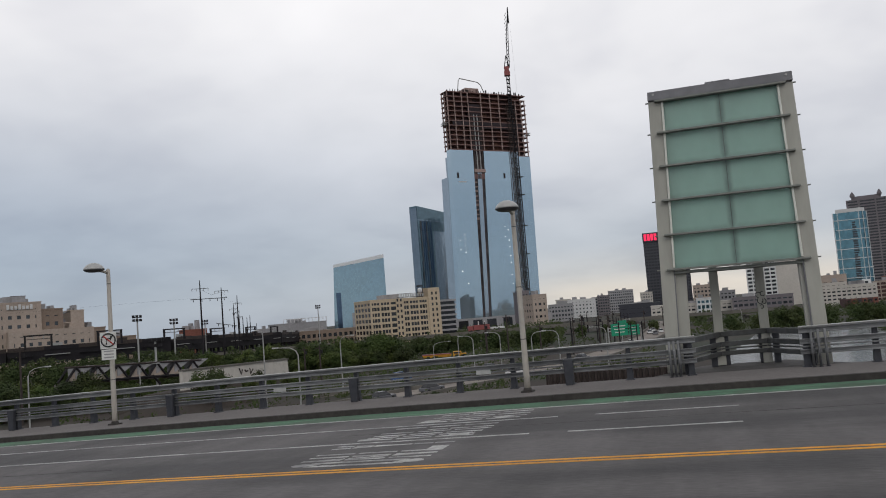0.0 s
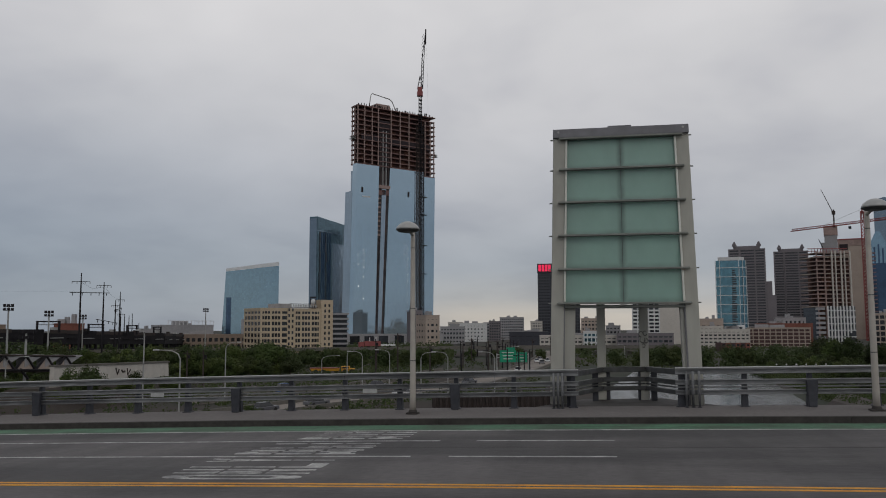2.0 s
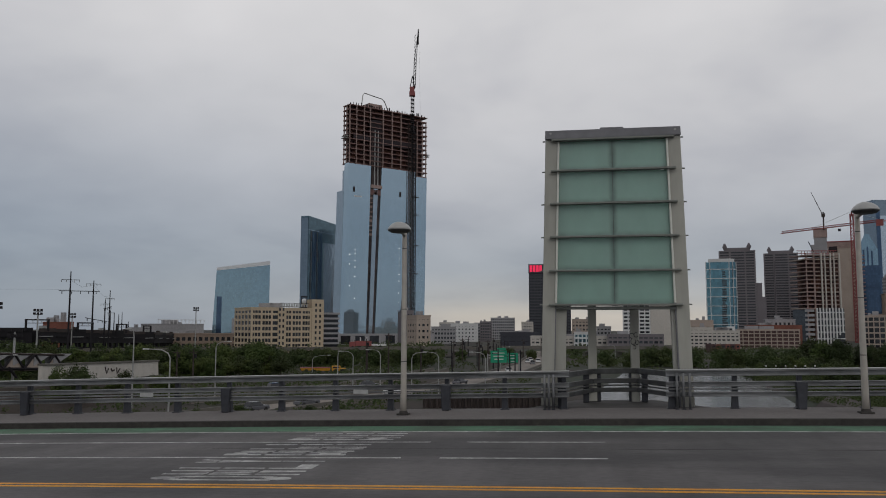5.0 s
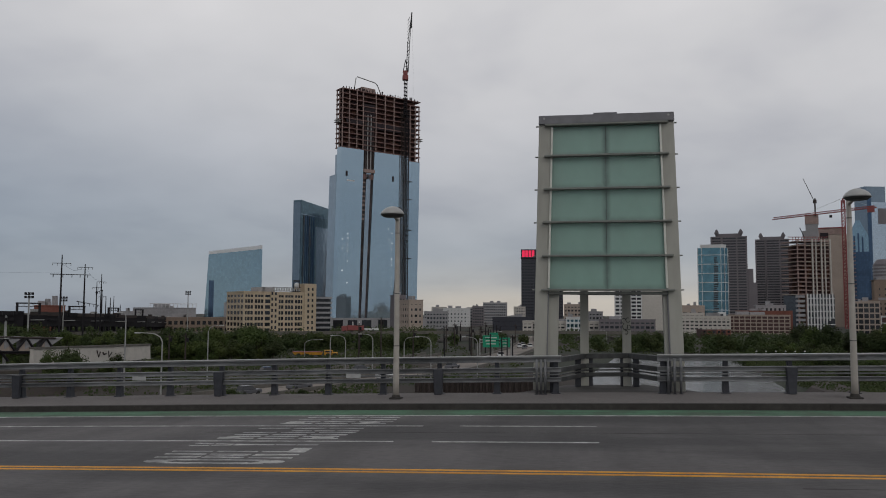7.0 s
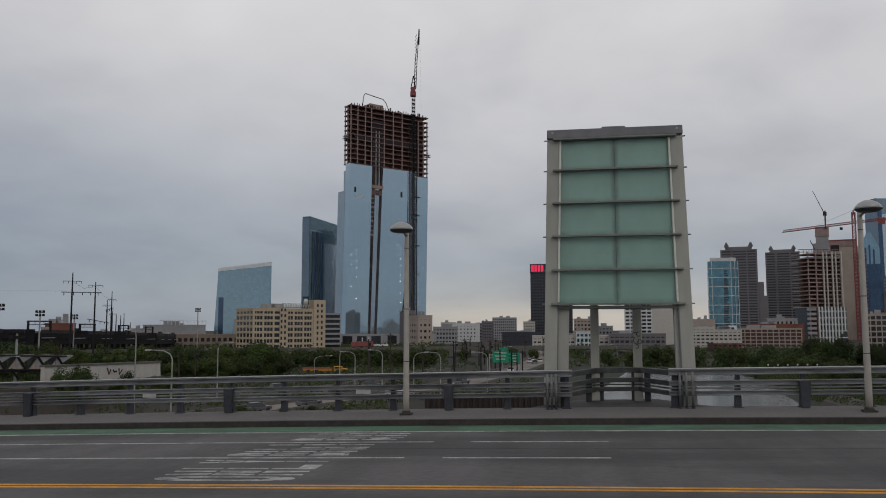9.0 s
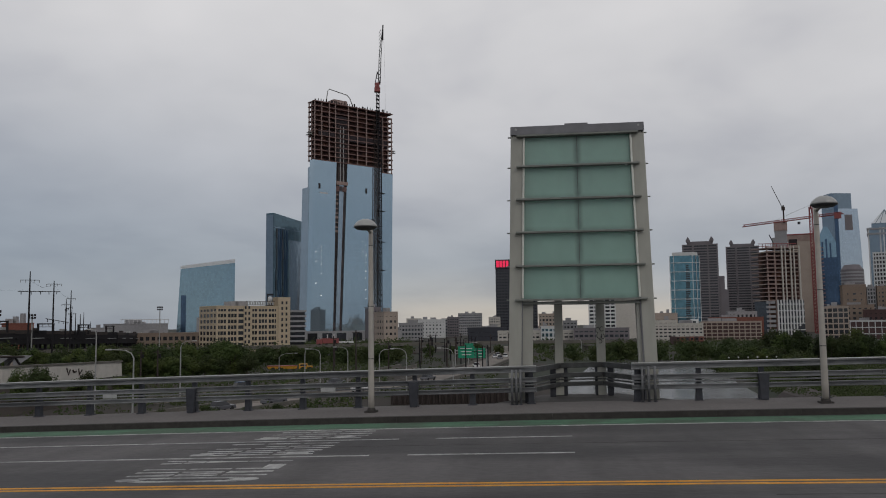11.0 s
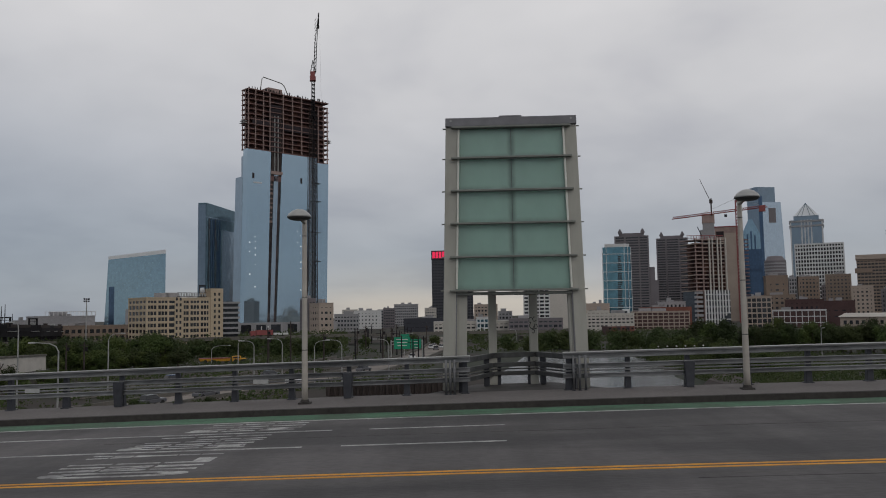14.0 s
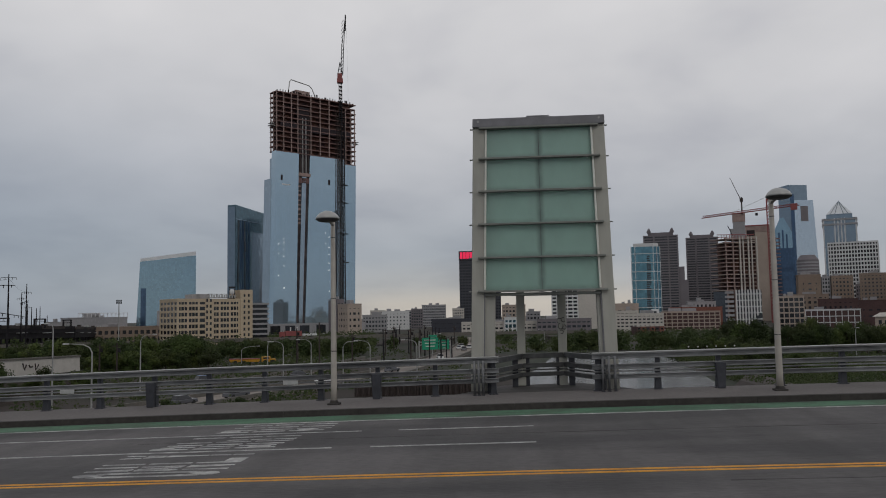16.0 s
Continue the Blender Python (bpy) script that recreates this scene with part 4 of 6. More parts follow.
# ---- buildings ----
def building(name, ox, oy, yaw, label, category="building", group="", z=BASE):
    return thing(name, (ox, oy, z), yaw, label, category, group)


def face(parent, p, ang, length, z0, z1, nx, nz, pier, span, wall, glass, depth=0.6, limit=110, mullions=0):
    """One side of a building: piers and spandrels that stand proud of the window panes between them."""
    c, s = math.cos(radians(ang)), math.sin(radians(ang))

    def at(u, d):
        return (p[0] + u * c - d * s, p[1] + u * s + d * c)

    def slab(b, u0, u1, d0, d1, za, zb):
        out = [at(u0, d0), at(u1, d0), at(u1, d1), at(u0, d1)]
        b.hexa(out, za, out, zb)
    bay, storey = length / nx, (z1 - z0) / nz
    few = nx * nz <= limit
    b, piece = Build(), unit(wall)
    for i in range(nx + 1):
        u = min(max(i * bay, pier / 2), length - pier / 2)
        if few:
            placed("pier", piece, parent, (*at(u, 0), z0), (pier, depth, z1 - z0), ang)
        else:
            slab(b, u - pier / 2, u + pier / 2, 0, depth, z0, z1)
    for j in range(nz + 1):
        z = min(max(z0 + j * storey, z0 + span / 2), z1 - span / 2)
        if few:
            placed("spandrel", piece, parent, (*at(length / 2, 0.04), z - span / 2), (length - 0.006, depth - 0.04, span), ang)
        else:
            slab(b, 0.003, length - 0.003, 0.04, depth, z - span / 2, z + span / 2)
    if not few:
        part("facade_grid", b, wall, parent, kind="stuff")
    if few:
        me = unit(glass)
        for i in range(nx):
            for j in range(nz):
                u, d = (i + 0.5) * bay, depth * 0.55
                w = placed("window", me, parent, (*at(u, d), z0 + j * storey + span / 2), (bay - pier, depth * 0.4, storey - span), ang)
    else:
        g = Build()
        for i in range(nx):
            for j in range(nz):
                slab(g, i * bay + pier / 2, (i + 1) * bay - pier / 2, depth * 0.55, depth * 0.95, z0 + j * storey + span / 2, z0 + (j + 1) * storey - span / 2)
        part("glazing", g, glass, parent, kind="stuff")


def block(name, ox, oy, yaw, W, D, top, wall, glass, front, label, left=None, right=None, z0=0.0, pier=0.8, span=1.2, group="", limit=110, core=None, roof=True, category="building", depth=0.6):
    """A building with windowed faces; heights are world heights. front, left, right: (bays, storeys)."""
    t = building(name, ox, oy, yaw, label, category, group)
    h = top - BASE
    part("core", Build().box(depth, W - depth, depth, D, 0, h - 0.3), core or wall, t)
    face(t, (0, 0), 0, W, z0, h, *front, pier, span, wall, glass, depth, limit)
    if left:
        face(t, (0, D), -90, D - 0.01, z0, h, *left, pier, span, wall, glass, depth, limit)
    if right:
        face(t, (W, 0.01), 90, D, z0, h, *right, pier, span, wall, glass, depth, limit)
    if roof:
        part("roof", Build().box(-0.15, W + 0.15, -0.15, D, h, h + 0.5), wall, t)
        rr = random.Random(int(abs(ox * 7 + oy)))
        for k in range(2):
            a = rr.uniform(0.1, 0.6) * W
            part("roof_plant", Build().box(a, a + W * rr.uniform(0.1, 0.25), D * 0.3, D * 0.7, h + 0.5, h + rr.uniform(1.5, 3.2)), GREY_WALL, t)
    return t


# the tall glass tower that is still being built
tower = building("skyscraper", -169.7, 575.5, 46.1, "unfinished mirror-glass skyscraper with a bare concrete crown", "skyscraper", z=-11)
TZ = 11.0
GT = 124.5 + TZ  # top of the glazing
CT = 169.0 + TZ  # top of the concrete


def glazed(name, u0, u1, lo0, lo1, z0, z1, y=0.0, mat=TOWER_GLASS, d=6.0, label="", sub=0.0):
    out0, out1 = [(lo0, y - sub), (lo1, y - sub), (lo1, y + d), (lo0, y + d)], [(u0, y), (u1, y), (u1, y + d), (u0, y + d)]
    return part(name, Build().hexa(out0, z0, out1, z1), mat, tower, label)


glazed("glass_wall", 0.0, 19.4, -2.6, 16.3, 0, GT, label="mirror glass curtain wall")
glazed("glass_wall", 29.0, 51.8, 23.8, 49.5, 0, GT - 0.5, label="mirror glass curtain wall")
glazed("glass_wall", 59.9, 70.8, 57.6, 68.6, 0, GT - 4.0, label="mirror glass curtain wall")
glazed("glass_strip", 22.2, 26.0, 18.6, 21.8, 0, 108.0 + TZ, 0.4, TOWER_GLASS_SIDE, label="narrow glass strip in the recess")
part("recess", Build().hexa([(15.5, 1.5), (25, 1.5), (25, 9), (15.5, 9)], 0, [(19.0, 1.5), (29.3, 1.5), (29.3, 9), (19.0, 9)], GT), SLOT, tower, "dark open slot")
for k in range(24):
    z = 30 + 3.5 * k
    u = 16.6 + 2.9 * z / GT
    part("slot_floor", Build().box(u, u + 2.4, 0.5, 1.48, z, z + (0.9 if k % 3 else 1.6)), RAW_COLUMN if k > 14 else STEEL_RUST, tower)
part("slot_beam", Build().box(19.2, 29.1, -0.4, 3.0, 107.5 + TZ, 110 + TZ), RAW_COLUMN, tower, "raw concrete beam across the slot")
part("slot_beam", Build().box(19.2, 29.1, 0.4, 3.1, 102.5 + TZ, 106.5 + TZ), SLAB_EDGE, tower, "brown boarding across the slot")
for u in (20.6, 22.7, 25.5, 27.6):
    part("guide_rail", Build().box(u, u + 0.7, 0.5, 1.1, 110 + TZ, 152 + TZ), STEEL_GREY if u in (22.7, 25.5) else STEEL_RUST, tower)
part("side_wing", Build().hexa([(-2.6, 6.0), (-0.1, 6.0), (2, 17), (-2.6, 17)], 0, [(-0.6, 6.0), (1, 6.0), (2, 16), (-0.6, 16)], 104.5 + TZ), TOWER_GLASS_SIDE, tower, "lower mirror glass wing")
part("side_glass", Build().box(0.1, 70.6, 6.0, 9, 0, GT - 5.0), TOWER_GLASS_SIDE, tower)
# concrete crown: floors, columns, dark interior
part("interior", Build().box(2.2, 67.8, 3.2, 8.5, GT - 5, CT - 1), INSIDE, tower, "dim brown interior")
for k in range(14):
    z = GT - 4.0 + (CT - GT + 3.5) * k / 13
    part("floor_slab", Build().box(0.2 if z > GT - 0.5 else 60.2, 71.2 if k % 2 else 70.6, 0.0, 9.5, z, z + 0.66), SLAB_EDGE, tower)
col = Build().box(-0.3, 0.3, -0.08, 0.8, 0, CT - GT - 0.5).mesh("column", RAW_COLUMN)
for u in (0.8, 6.6, 13.2, 18.6, 30.0, 38.2, 46.3, 61.5, 66.5, 70.0):
    placed("column", col, tower, (u, 0, GT + 0.5 if u < 60 else GT - 3.8))
for v in (4, 8):
    placed("column", col, tower, (0.6, v, GT + 0.5))
part("netting", Build().box(4, 19, 0.15, 0.4, 143 + TZ, 147.5 + TZ), NETTING, tower, "dark safety netting")
part("netting", Build().box(28, 66, 0.15, 0.4, 141.5 + TZ, 146.5 + TZ), NETTING, tower, "dark safety netting")
part("netting", Build().box(18, 29, 0.6, 1.0, 152 + TZ, 160 + TZ), NETTING, tower)
part("core_shaft", Build().box(19.3, 29.0, 0.9, 4.2, GT - 3, 153 + TZ), NETTING, tower)
for u, w, z in ((17, 8, 3.4), (20, 12, 5.0), (27, 4, 3.0)):
    part("core_top", Build().box(u, u + w, 5, 12, CT - 1, CT + z), RAW_COLUMN, tower)
rr = random.Random(9)
for k in range(30):
    u = 1 + 2.3 * k + rr.uniform(-.6, .6)
    part("formwork_stub", Build().box(u, u + rr.uniform(0.2, 1.4), 0.1, 0.7, CT, CT + rr.uniform(0.8, 2.8)), STEEL_RUST if k % 3 else NETTING, tower)
for u, z in ((-3.4, 143), (70.9, 138)):
    part("catch_fan", Build().box(u, u + 3.4, 1, 6, z + TZ, z + 0.35 + TZ).box(u + 0.3, u + 3.4, 1, 6, z + 1.6 + TZ, z + 1.9 + TZ).tube([(u + 3.2, 1, z + TZ), (u + 0.6, 1, z + 0.6 + TZ), (u, 1, z + 2 + TZ), (u + 0.7, 1, z + 3.6 + TZ)], 0.22, 5), STEEL_GREY, tower, "projecting catch platform")
part("placing_boom", Build().tube([(12.5, 4, CT), (14.0, 4, CT + 10), (15.2, 4, CT + 11.6), (31, 4, CT + 9.6), (33.5, 4, CT + 7.6), (37, 4, CT)], 0.36, 6), STEEL_GREY, tower, "grey concrete placing boom")
for u, z in ((4, 103), (45, 103)):
    part("opening", Build().box(u, u + 1.6, -0.15, 0.5, z + TZ, z + 4 + TZ), NETTING, tower)
part("pale_band", Build().box(5.0, 11.6, -0.12, 0.4, 99.6 + TZ, 100.5 + TZ), WHITE_WALL, tower)
rl = random.Random(21)
for u, zs in ((6.2, (40, 47, 52, 57, 60, 24)), (1.8, (33, 49, 56)), (45.0, (22, 29, 38, 43, 50, 55, 63)), (42.0, (58, 66))):
    for z in zs:
        w = rl.uniform(0.28, 0.5)
        part("work_light", Build().box(u, u + w, -0.35, 0.4, z + TZ, z + w + TZ), WORK_GLOW, tower, "small white work light")
# hoist: two lattice masts up the front
for u, leg, lace, mat in ((52.4, 0.3, 0.15, STEEL_RUST), (56.2, 0.5, 0.24, STEEL_DARK)):
    b = Build()
    for du in (0.0, 2.9):
        b.box(u + du, u + du + leg, -1.4, -0.9, 0, 162 + TZ).box(u + du, u + du + leg, 1.0, 1.5, 0, 162 + TZ)
    for k in range(42):
        z = 4.05 * k
        b.tube([(u + 0.2, -1.15, z), (u + 3.1, -1.15, z + 4.0)], lace, 4).box(u, u + 3.1, -1.4, -1.0, z, z + 2 * lace)
    part("hoist_mast", b, mat, tower, "dark lattice hoist mast")
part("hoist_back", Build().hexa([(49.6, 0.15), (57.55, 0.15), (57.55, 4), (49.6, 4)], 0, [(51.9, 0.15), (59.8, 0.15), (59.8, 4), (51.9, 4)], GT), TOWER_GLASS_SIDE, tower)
part("base_frame", Build().tube([(46.5, -3, 0), (50.5, -1.5, 42), (51.5, -1, 95)], [1.2, 0.8, 0.3], 5), STEEL_DARK, tower)
for z in (104, 90, 66, 44):
    part("tie", Build().box(55.5, 62.5, -1.2, -0.6, z + TZ, z + 0.6 + TZ), STEEL_DARK, tower)
part("podium", Build().box(-14, 74, -6, 26, 0, 9.5), GREY_WALL, tower, "grey podium")
for u in (-8, 4, 16, 30, 44, 58):
    part("podium_window", Build().box(u, u + 8, -6.1, -5.8, 2, 8), GLASS_DARK, tower)

crane = thing("tower_crane", (-130.0, 615.0, 168.0), 12, "red and dark luffing crane on top of the skyscraper", "crane", "tower cranes")
mast = Build()
for x in (-1.1, 1.1):
    for y in (-1.1, 1.1):
        mast.box(x - 0.28, x + 0.28, y - 0.28, y + 0.28, -14, 16)
for k in range(9):
    mast.tube([(-1.1, -1.1, -12 + 3.1 * k), (1.1, -1.1, -9 + 3.1 * k)], 0.22, 4).box(-1.4, 1.4, -1.4, 1.4, -12 + 3.1 * k, -11.5 + 3.1 * k)
part("mast", mast, STEEL_DARK, crane)
part("cab", Build().box(-2.6, 2.0, -2, 2, 16, 19.5).box(-2.2, 1.4, -1.6, 1.6, 19.5, 23.4), CRANE_RED, crane, "red slewing cab", bevel=0.2)
part("a_frame", Build().tube([(-2.2, 0, 22), (-0.2, 0, 32.5)], 0.35, 5).tube([(1.8, 0, 22), (-0.2, 0, 32.5)], 0.3, 5).tube([(-1.4, 0, 27), (1, 0, 27)], 0.22, 4), STEEL_DARK, crane)
jib = Build()
for dx in (-0.75, 0.75):
    jib.tube([(1.2 + dx, 0, 23), (2.0 + dx, 0, 45), (4.3, 0, 70)], [0.3, 0.28, 0.22], 4)
for k in range(15):
    z = 23 + 2.9 * k
    jib.tube([(0.5 + 0.05 * k, 0, z), (2.0 + 0.05 * k, 0, z + 2.9)], 0.17, 4)
part("jib", jib, STEEL_DARK, crane, "dark lattice jib")
part("jib_tip", Build().tube([(3.9, 0, 58), (4.3, 0, 70.5)], [0.75, 0.5], 5), STEEL_DARK, crane)
part("hoist_rope", Build().tube([(5.0, 0, 60), (6.2, 0, -4)], 0.04, 4), STEEL_GREY, crane)

# blue mirror-glass tower with a slanting top
blue = building("office_tower", -600.0, 1264.9, 23.5, "blue mirror-glass office tower with a slanting top", "skyscraper")
out0, out1 = [(-1.5, 0), (89.7, -1), (91, 34), (2, 34)], [(3.5, 0), (89.7, 0), (89.7, 34), (3.5, 34)]
part("glass_wall", Build().hexa(out0, 0, out1, [107, 118, 118, 107]), BLUE_GLASS, blue, "blue mirror glass")
part("top_screen", Build().hexa([(3.5, 0), (89.7, 0), (89.7, 3), (3.5, 3)], [107, 118, 118, 107], [(3.5, 0), (89.7, 0), (89.7, 3), (3.5, 3)], [112, 124.5, 124.5, 112]), TOP_SCREEN, blue, "pale glass screen along the top")
# another building's reflection, put on the glass as a navy panel
part("dark_panel", Build().box(5, 13, -1.2, 1, 0, 64), NAVY_GLASS, blue, "painted reflection of another building")
part("podium", Build().box(30, 88, -10, 0, 0, 28), GREY_WALL, blue)

# slim teal tower
teal = building("residential_tower", -294.9, 850.3, 75.9, "slim dark teal glass tower", "skyscraper")
part("glass_wall", Build().hexa([(0, 0), (70.8, 0), (70.8, 10), (0, 10)], 0, [(0, 0), (70.8, 0), (70.8, 10), (0, 10)], [135, 131, 131, 135]), TEAL_GLASS, teal, "teal glass wall")
part("side_panel", Build().box(-0.5, 0, 0.5, 9.8, 0, 133), SLATE_GLASS, teal, "paler side wall")
part("grey_panel", Build().box(30, 71, -0.9, 0, 0, 108), TOWER_GLASS_SIDE, teal, "pale grey panel wall")
rt = random.Random(3)
for k in range(6):
    u = 4 + 4.1 * k
    for j in range(9):
        a = rt.uniform(-0.8, 0.8)
        part("dark_window", Build().box(u + a, u + a + rt.uniform(1.2, 2.6), -0.4, 0.1, 18 + 11.2 * j, 18 + 11.2 * (j + 1) - 0.4), NAVY_GLASS if k % 3 else GLASS_DARK, teal)
part("top_band", Build().box(-0.3, 71, -0.5, 0, 119, 120), SLATE_GLASS, teal)

# tan warehouse in front of the tower
tan = block("warehouse", -161.3, 382.3, 45.9, 35.6, 25.0, 12.2, TAN_WALL, GLASS_DARK, (6, 7), "tan masonry warehouse with rows of wide dark windows", left=(5, 7), z0=2.0, pier=0.95, span=1.12)
tan.scale = (0.924, 0.86, 1)
part("stair_bay", Build().box(15.4, 20.2, -0.35, 0.55, 0, 22.6), TAN_WALL, tan)
for u in (16.3, 18.4):
    for j in range(7):
        placed("window", unit(GLASS_DARK), tan, (u, -0.45, 4.0 + 2.85 * j), (1.0, 0.3, 1.5))
part("stair_tower", Build().box(35.6, 43.0, -0.6, 14, 0, 27.2), TAN_WALL, tan, "taller tan stair tower", bevel=0.1)
for u in (38.0, 40.6):
    for j in range(8):
        placed("window", unit(GLASS_DARK), tan, (u, -0.75, 3.6 + 2.85 * j), (1.0, 0.3, 1.5))
part("sign_frame", Build().box(17, 34, 0.6, 0.8, 23.0, 23.3).box(17, 34, 0.6, 0.8, 24.9, 25.1), STEEL_RUST, tan)
for k in range(11):
    part("roof_letter_bar", Build().box(17.3 + 1.5 * k, 18.2 + 1.5 * k, 0.5, 0.7, 23.2, 25.0 if k % 2 else 24.7), STEEL_GREY, tan)
for i in range(6):  # slim mullions split every wide window
    if i == 2:
        continue
    for f in (0.36, 0.66):
        placed("mullion", unit(TAN_WALL), tan, (35.6 / 6 * (i + f), 0.2, 2.0), (0.28, 0.3, 20.0))
tank = thing("roof_tank", (-142.4, 405.4, 12.7), 20, "dark frame with a white round tank on a roof", "tank")
part("frame", Build().box(-1.6, 1.6, -1.2, 1.2, 0, 1.5).box(-1.6, -1.2, -1, 1, 1.5, 6).box(1.2, 1.6, -1, 1, 1.5, 6).box(-1.6, 1.6, -1, 1, 5.5, 6.2), STEEL_DARK, tank)
part("drum", Build().turned([(0.3, 2.2), (1.15, 2.5), (1.25, 3.6), (1.0, 4.6), (0.3, 4.9)], 14, 0, -0.8), WHITE_WALL, tank, "white round drum", smooth=True)
garage = building("parking_garage", -134.6, 414.0, 37.9, "dark open parking garage with grey deck edges", "garage")
part("core", Build().box(0.3, 8.5, 0.8, 20, 0, 20.5), GLASS_DARK, garage)
for k in range(8):
    part("deck", Build().box(0, 9, 0, 20, 1.4 + 2.6 * k, 2.4 + 2.6 * k), GREY_WALL, garage)
for k in range(5):
    part("stair_window", Build().box(-2, -1, 0, 0.2, 2 + k, 2.5 + k), GLASS_DARK, garage)

GROUP_MID = "low buildings across the river bank"
block("institute", -255.3, 453.0, 42, 32.5, 22, 4.4, GREY_WALL, GLASS_DARK, (7, 3), "grey concrete institute with a roof railing", left=(4, 3), pier=1.6, span=2.6, z0=3)
rail = thing("roof_railing", (-252, 457, 4.9), 42, "thin white railing on a flat roof", "railing")
for k in range(13):
    part("baluster", Build().box(2.3 * k, 2.3 * k + 0.25, 0, 0.25, 0, 2.4), WHITE_WALL, rail)
part("rail", Build().box(0, 27.9, 0, 0.25, 2.2, 2.5), WHITE_WALL, rail)
block("annex", -266, 449, 33, 12, 14, 2.2, GREY_WALL, GLASS_GREY, (3, 2), "grey concrete annex of the institute", pier=1.6, span=3, z0=4)
block("depot", -236.9, 417.5, 26.7, 48.5, 16, -1.1, TAN_DULL, GLASS_DARK, (16, 2), "low brown masonry depot", pier=1.2, span=1.6, limit=60)
block("warehouse", -245.1, 341.0, 35.2, 13, 16, 4.6, BRICK_RED, GLASS_DARK, (5, 3), "red brick warehouse behind the viaduct", pier=1.4, span=3.2)
for x, y, h in ((-241, 350, 9.5), (-246, 352, 8.2)):
    c = thing("chimney", (x, y, 4.6), label="grey masonry roof chimney", category="chimney")
    part("stack", Build().hexa([(-1, -1), (1, -1), (1, 1), (-1, 1)], 0, [(-.85, -.85), (.85, -.85), (.85, .85), (-.85, .85)], h - 4.6), GREY_WALL, c)
block("house", -112.3, 548.7, 40, 11, 14, 11.0, BEIGE_WALL, GLASS_DARK, (3, 5), "tan masonry house beside the tower", left=(4, 5), pier=1.6, span=2.6, group=GROUP_MID)
block("flats", -122, 560, 40, 6, 14, 14.5, STONE_DARK, GLASS_DARK, (2, 6), "dark stone flats beside the tower", pier=1.3, span=2.2, group=GROUP_MID)
block("flats", -118.9, 639.0, 10, 19.5, 14, 3.4, GREY_WALL, GLASS_GREY, (8, 4), "grey concrete flats with square windows", right=(4, 4), pier=0.9, span=1.7, group=GROUP_MID)
block("mill", -121.5, 750.5, 8, 25.5, 16, 6.6, WHITE_WALL, GLASS_GREY, (8, 5), "white painted mill building", pier=2.0, span=2.0, group=GROUP_MID)
block("flats", -105.0, 793.0, 7, 15, 16, 7.6, GREY_WALL, GLASS_GREY, (5, 6), "grey flats with pale balconies", pier=1.2, span=1.2, group=GROUP_MID)
block("hospital", -100.3, 894.4, 5.6, 26.5, 20, 13.8, GREY_WALL, GLASS_GREY, (12, 8), "grey hospital block with many windows", right=(4, 8), pier=0.9, span=1.3, group=GROUP_MID)
block("flats", -96.5, 770.0, 6, 11, 14, 8.6, STONE_DARK, GLASS_GREY, (5, 7), "dark grey flats with narrow windows", pier=0.8, span=1.2, group=GROUP_MID)
block("flats", -141.0, 800.0, 9, 15, 14, 8.0, CREAM_WALL, GLASS_GREY, (6, 6), "cream concrete flats with small windows", pier=1.2, span=1.4, group=GROUP_MID)
block("offices", -118.0, 930.0, 6, 30, 14, 6.5, BEIGE_WALL, GLASS_GREY, (11, 5), "beige masonry offices far across the river", pier=1.1, span=1.6, group=GROUP_MID, limit=40)
block("flats", -67.5, 905.0, 4, 13, 14, 9.5, CREAM_WALL, GLASS_GREY, (5, 6), "pale flats behind a black hall", pier=1.2, span=1.6, group=GROUP_MID)
block("hangar", -59.9, 597.0, 4.4, 28.7, 18, -0.6, BLACK_TOWER, GLASS_DARK, (5, 2), "low black clad hall", pier=1.2, span=3.0, group=GROUP_MID)
block("terrace", -150, 660, 12, 26, 12, -2.0, CREAM_WALL, GLASS_DARK, (10, 3), "pale terrace of small houses", pier=1.2, span=1.5, group=GROUP_MID)

black = block("office_tower", -65.1, 997.9, 2.3, 50.2, 30, 68.5, BLACK_TOWER, GLASS_DARK, (14, 22), "black office tower with a red lit sign", pier=0.9, span=1.7)
part("sign_box", Build().box(-0.4, 50.6, -0.5, 30, 79.5, 90.4), BLACK_TOWER, black)
for k in range(4):
    part("sign_letter_bar", Build().box(1.2 + 3.9 * k, 4.2 + 3.9 * k, -0.9, -0.4, 81, 89), RED_GLOW, black, "red lit sign bar")

block("offices", -33.1, 518.9, 0.6, 56, 18, -2.6, CREAM_WALL, GLASS_DARK, (19, 3), "cream office block with square windows", pier=0.9, span=1.4, limit=60)
block("offices", -6.0, 516.5, 0.6, 10, 4, 0.0, WHITE_WALL, CYAN_GLASS, (4, 3), "white block with blue painted bays", pier=0.7, span=1.2)
block("clinic", 14, 505, -1, 33, 14, -1.2, STONE_DARK, GLASS_GREY, (11, 3), "dark stone clinic with grey windows", pier=0.8, span=1.5)
block("flats", -9.9, 699.9, -0.4, 20, 16, 10.0, BEIGE_WALL, GLASS_DARK, (7, 6), "beige masonry flats with square windows", pier=1.2, span=1.8)
block("flats", 10.5, 700, -0.4, 12, 16, 4.0, GREY_WALL, GLASS_DARK, (4, 4), "low grey flats with square windows", pier=1.2, span=1.8)
block("apartment_tower", 29.3, 639.3, -3.4, 20.5, 18, 38.0, WHITE_WALL, GLASS_DARK, (5, 17), "white apartment tower with dark window bands", pier=0.8, span=1.25, limit=120)
block("apartment_tower", 49.9, 638.4, 20, 17.0, 18, 31.0, CREAM_WALL, GLASS_GREY, (1, 1), "plain cream side wall of a tower", pier=8.49, span=20.0)
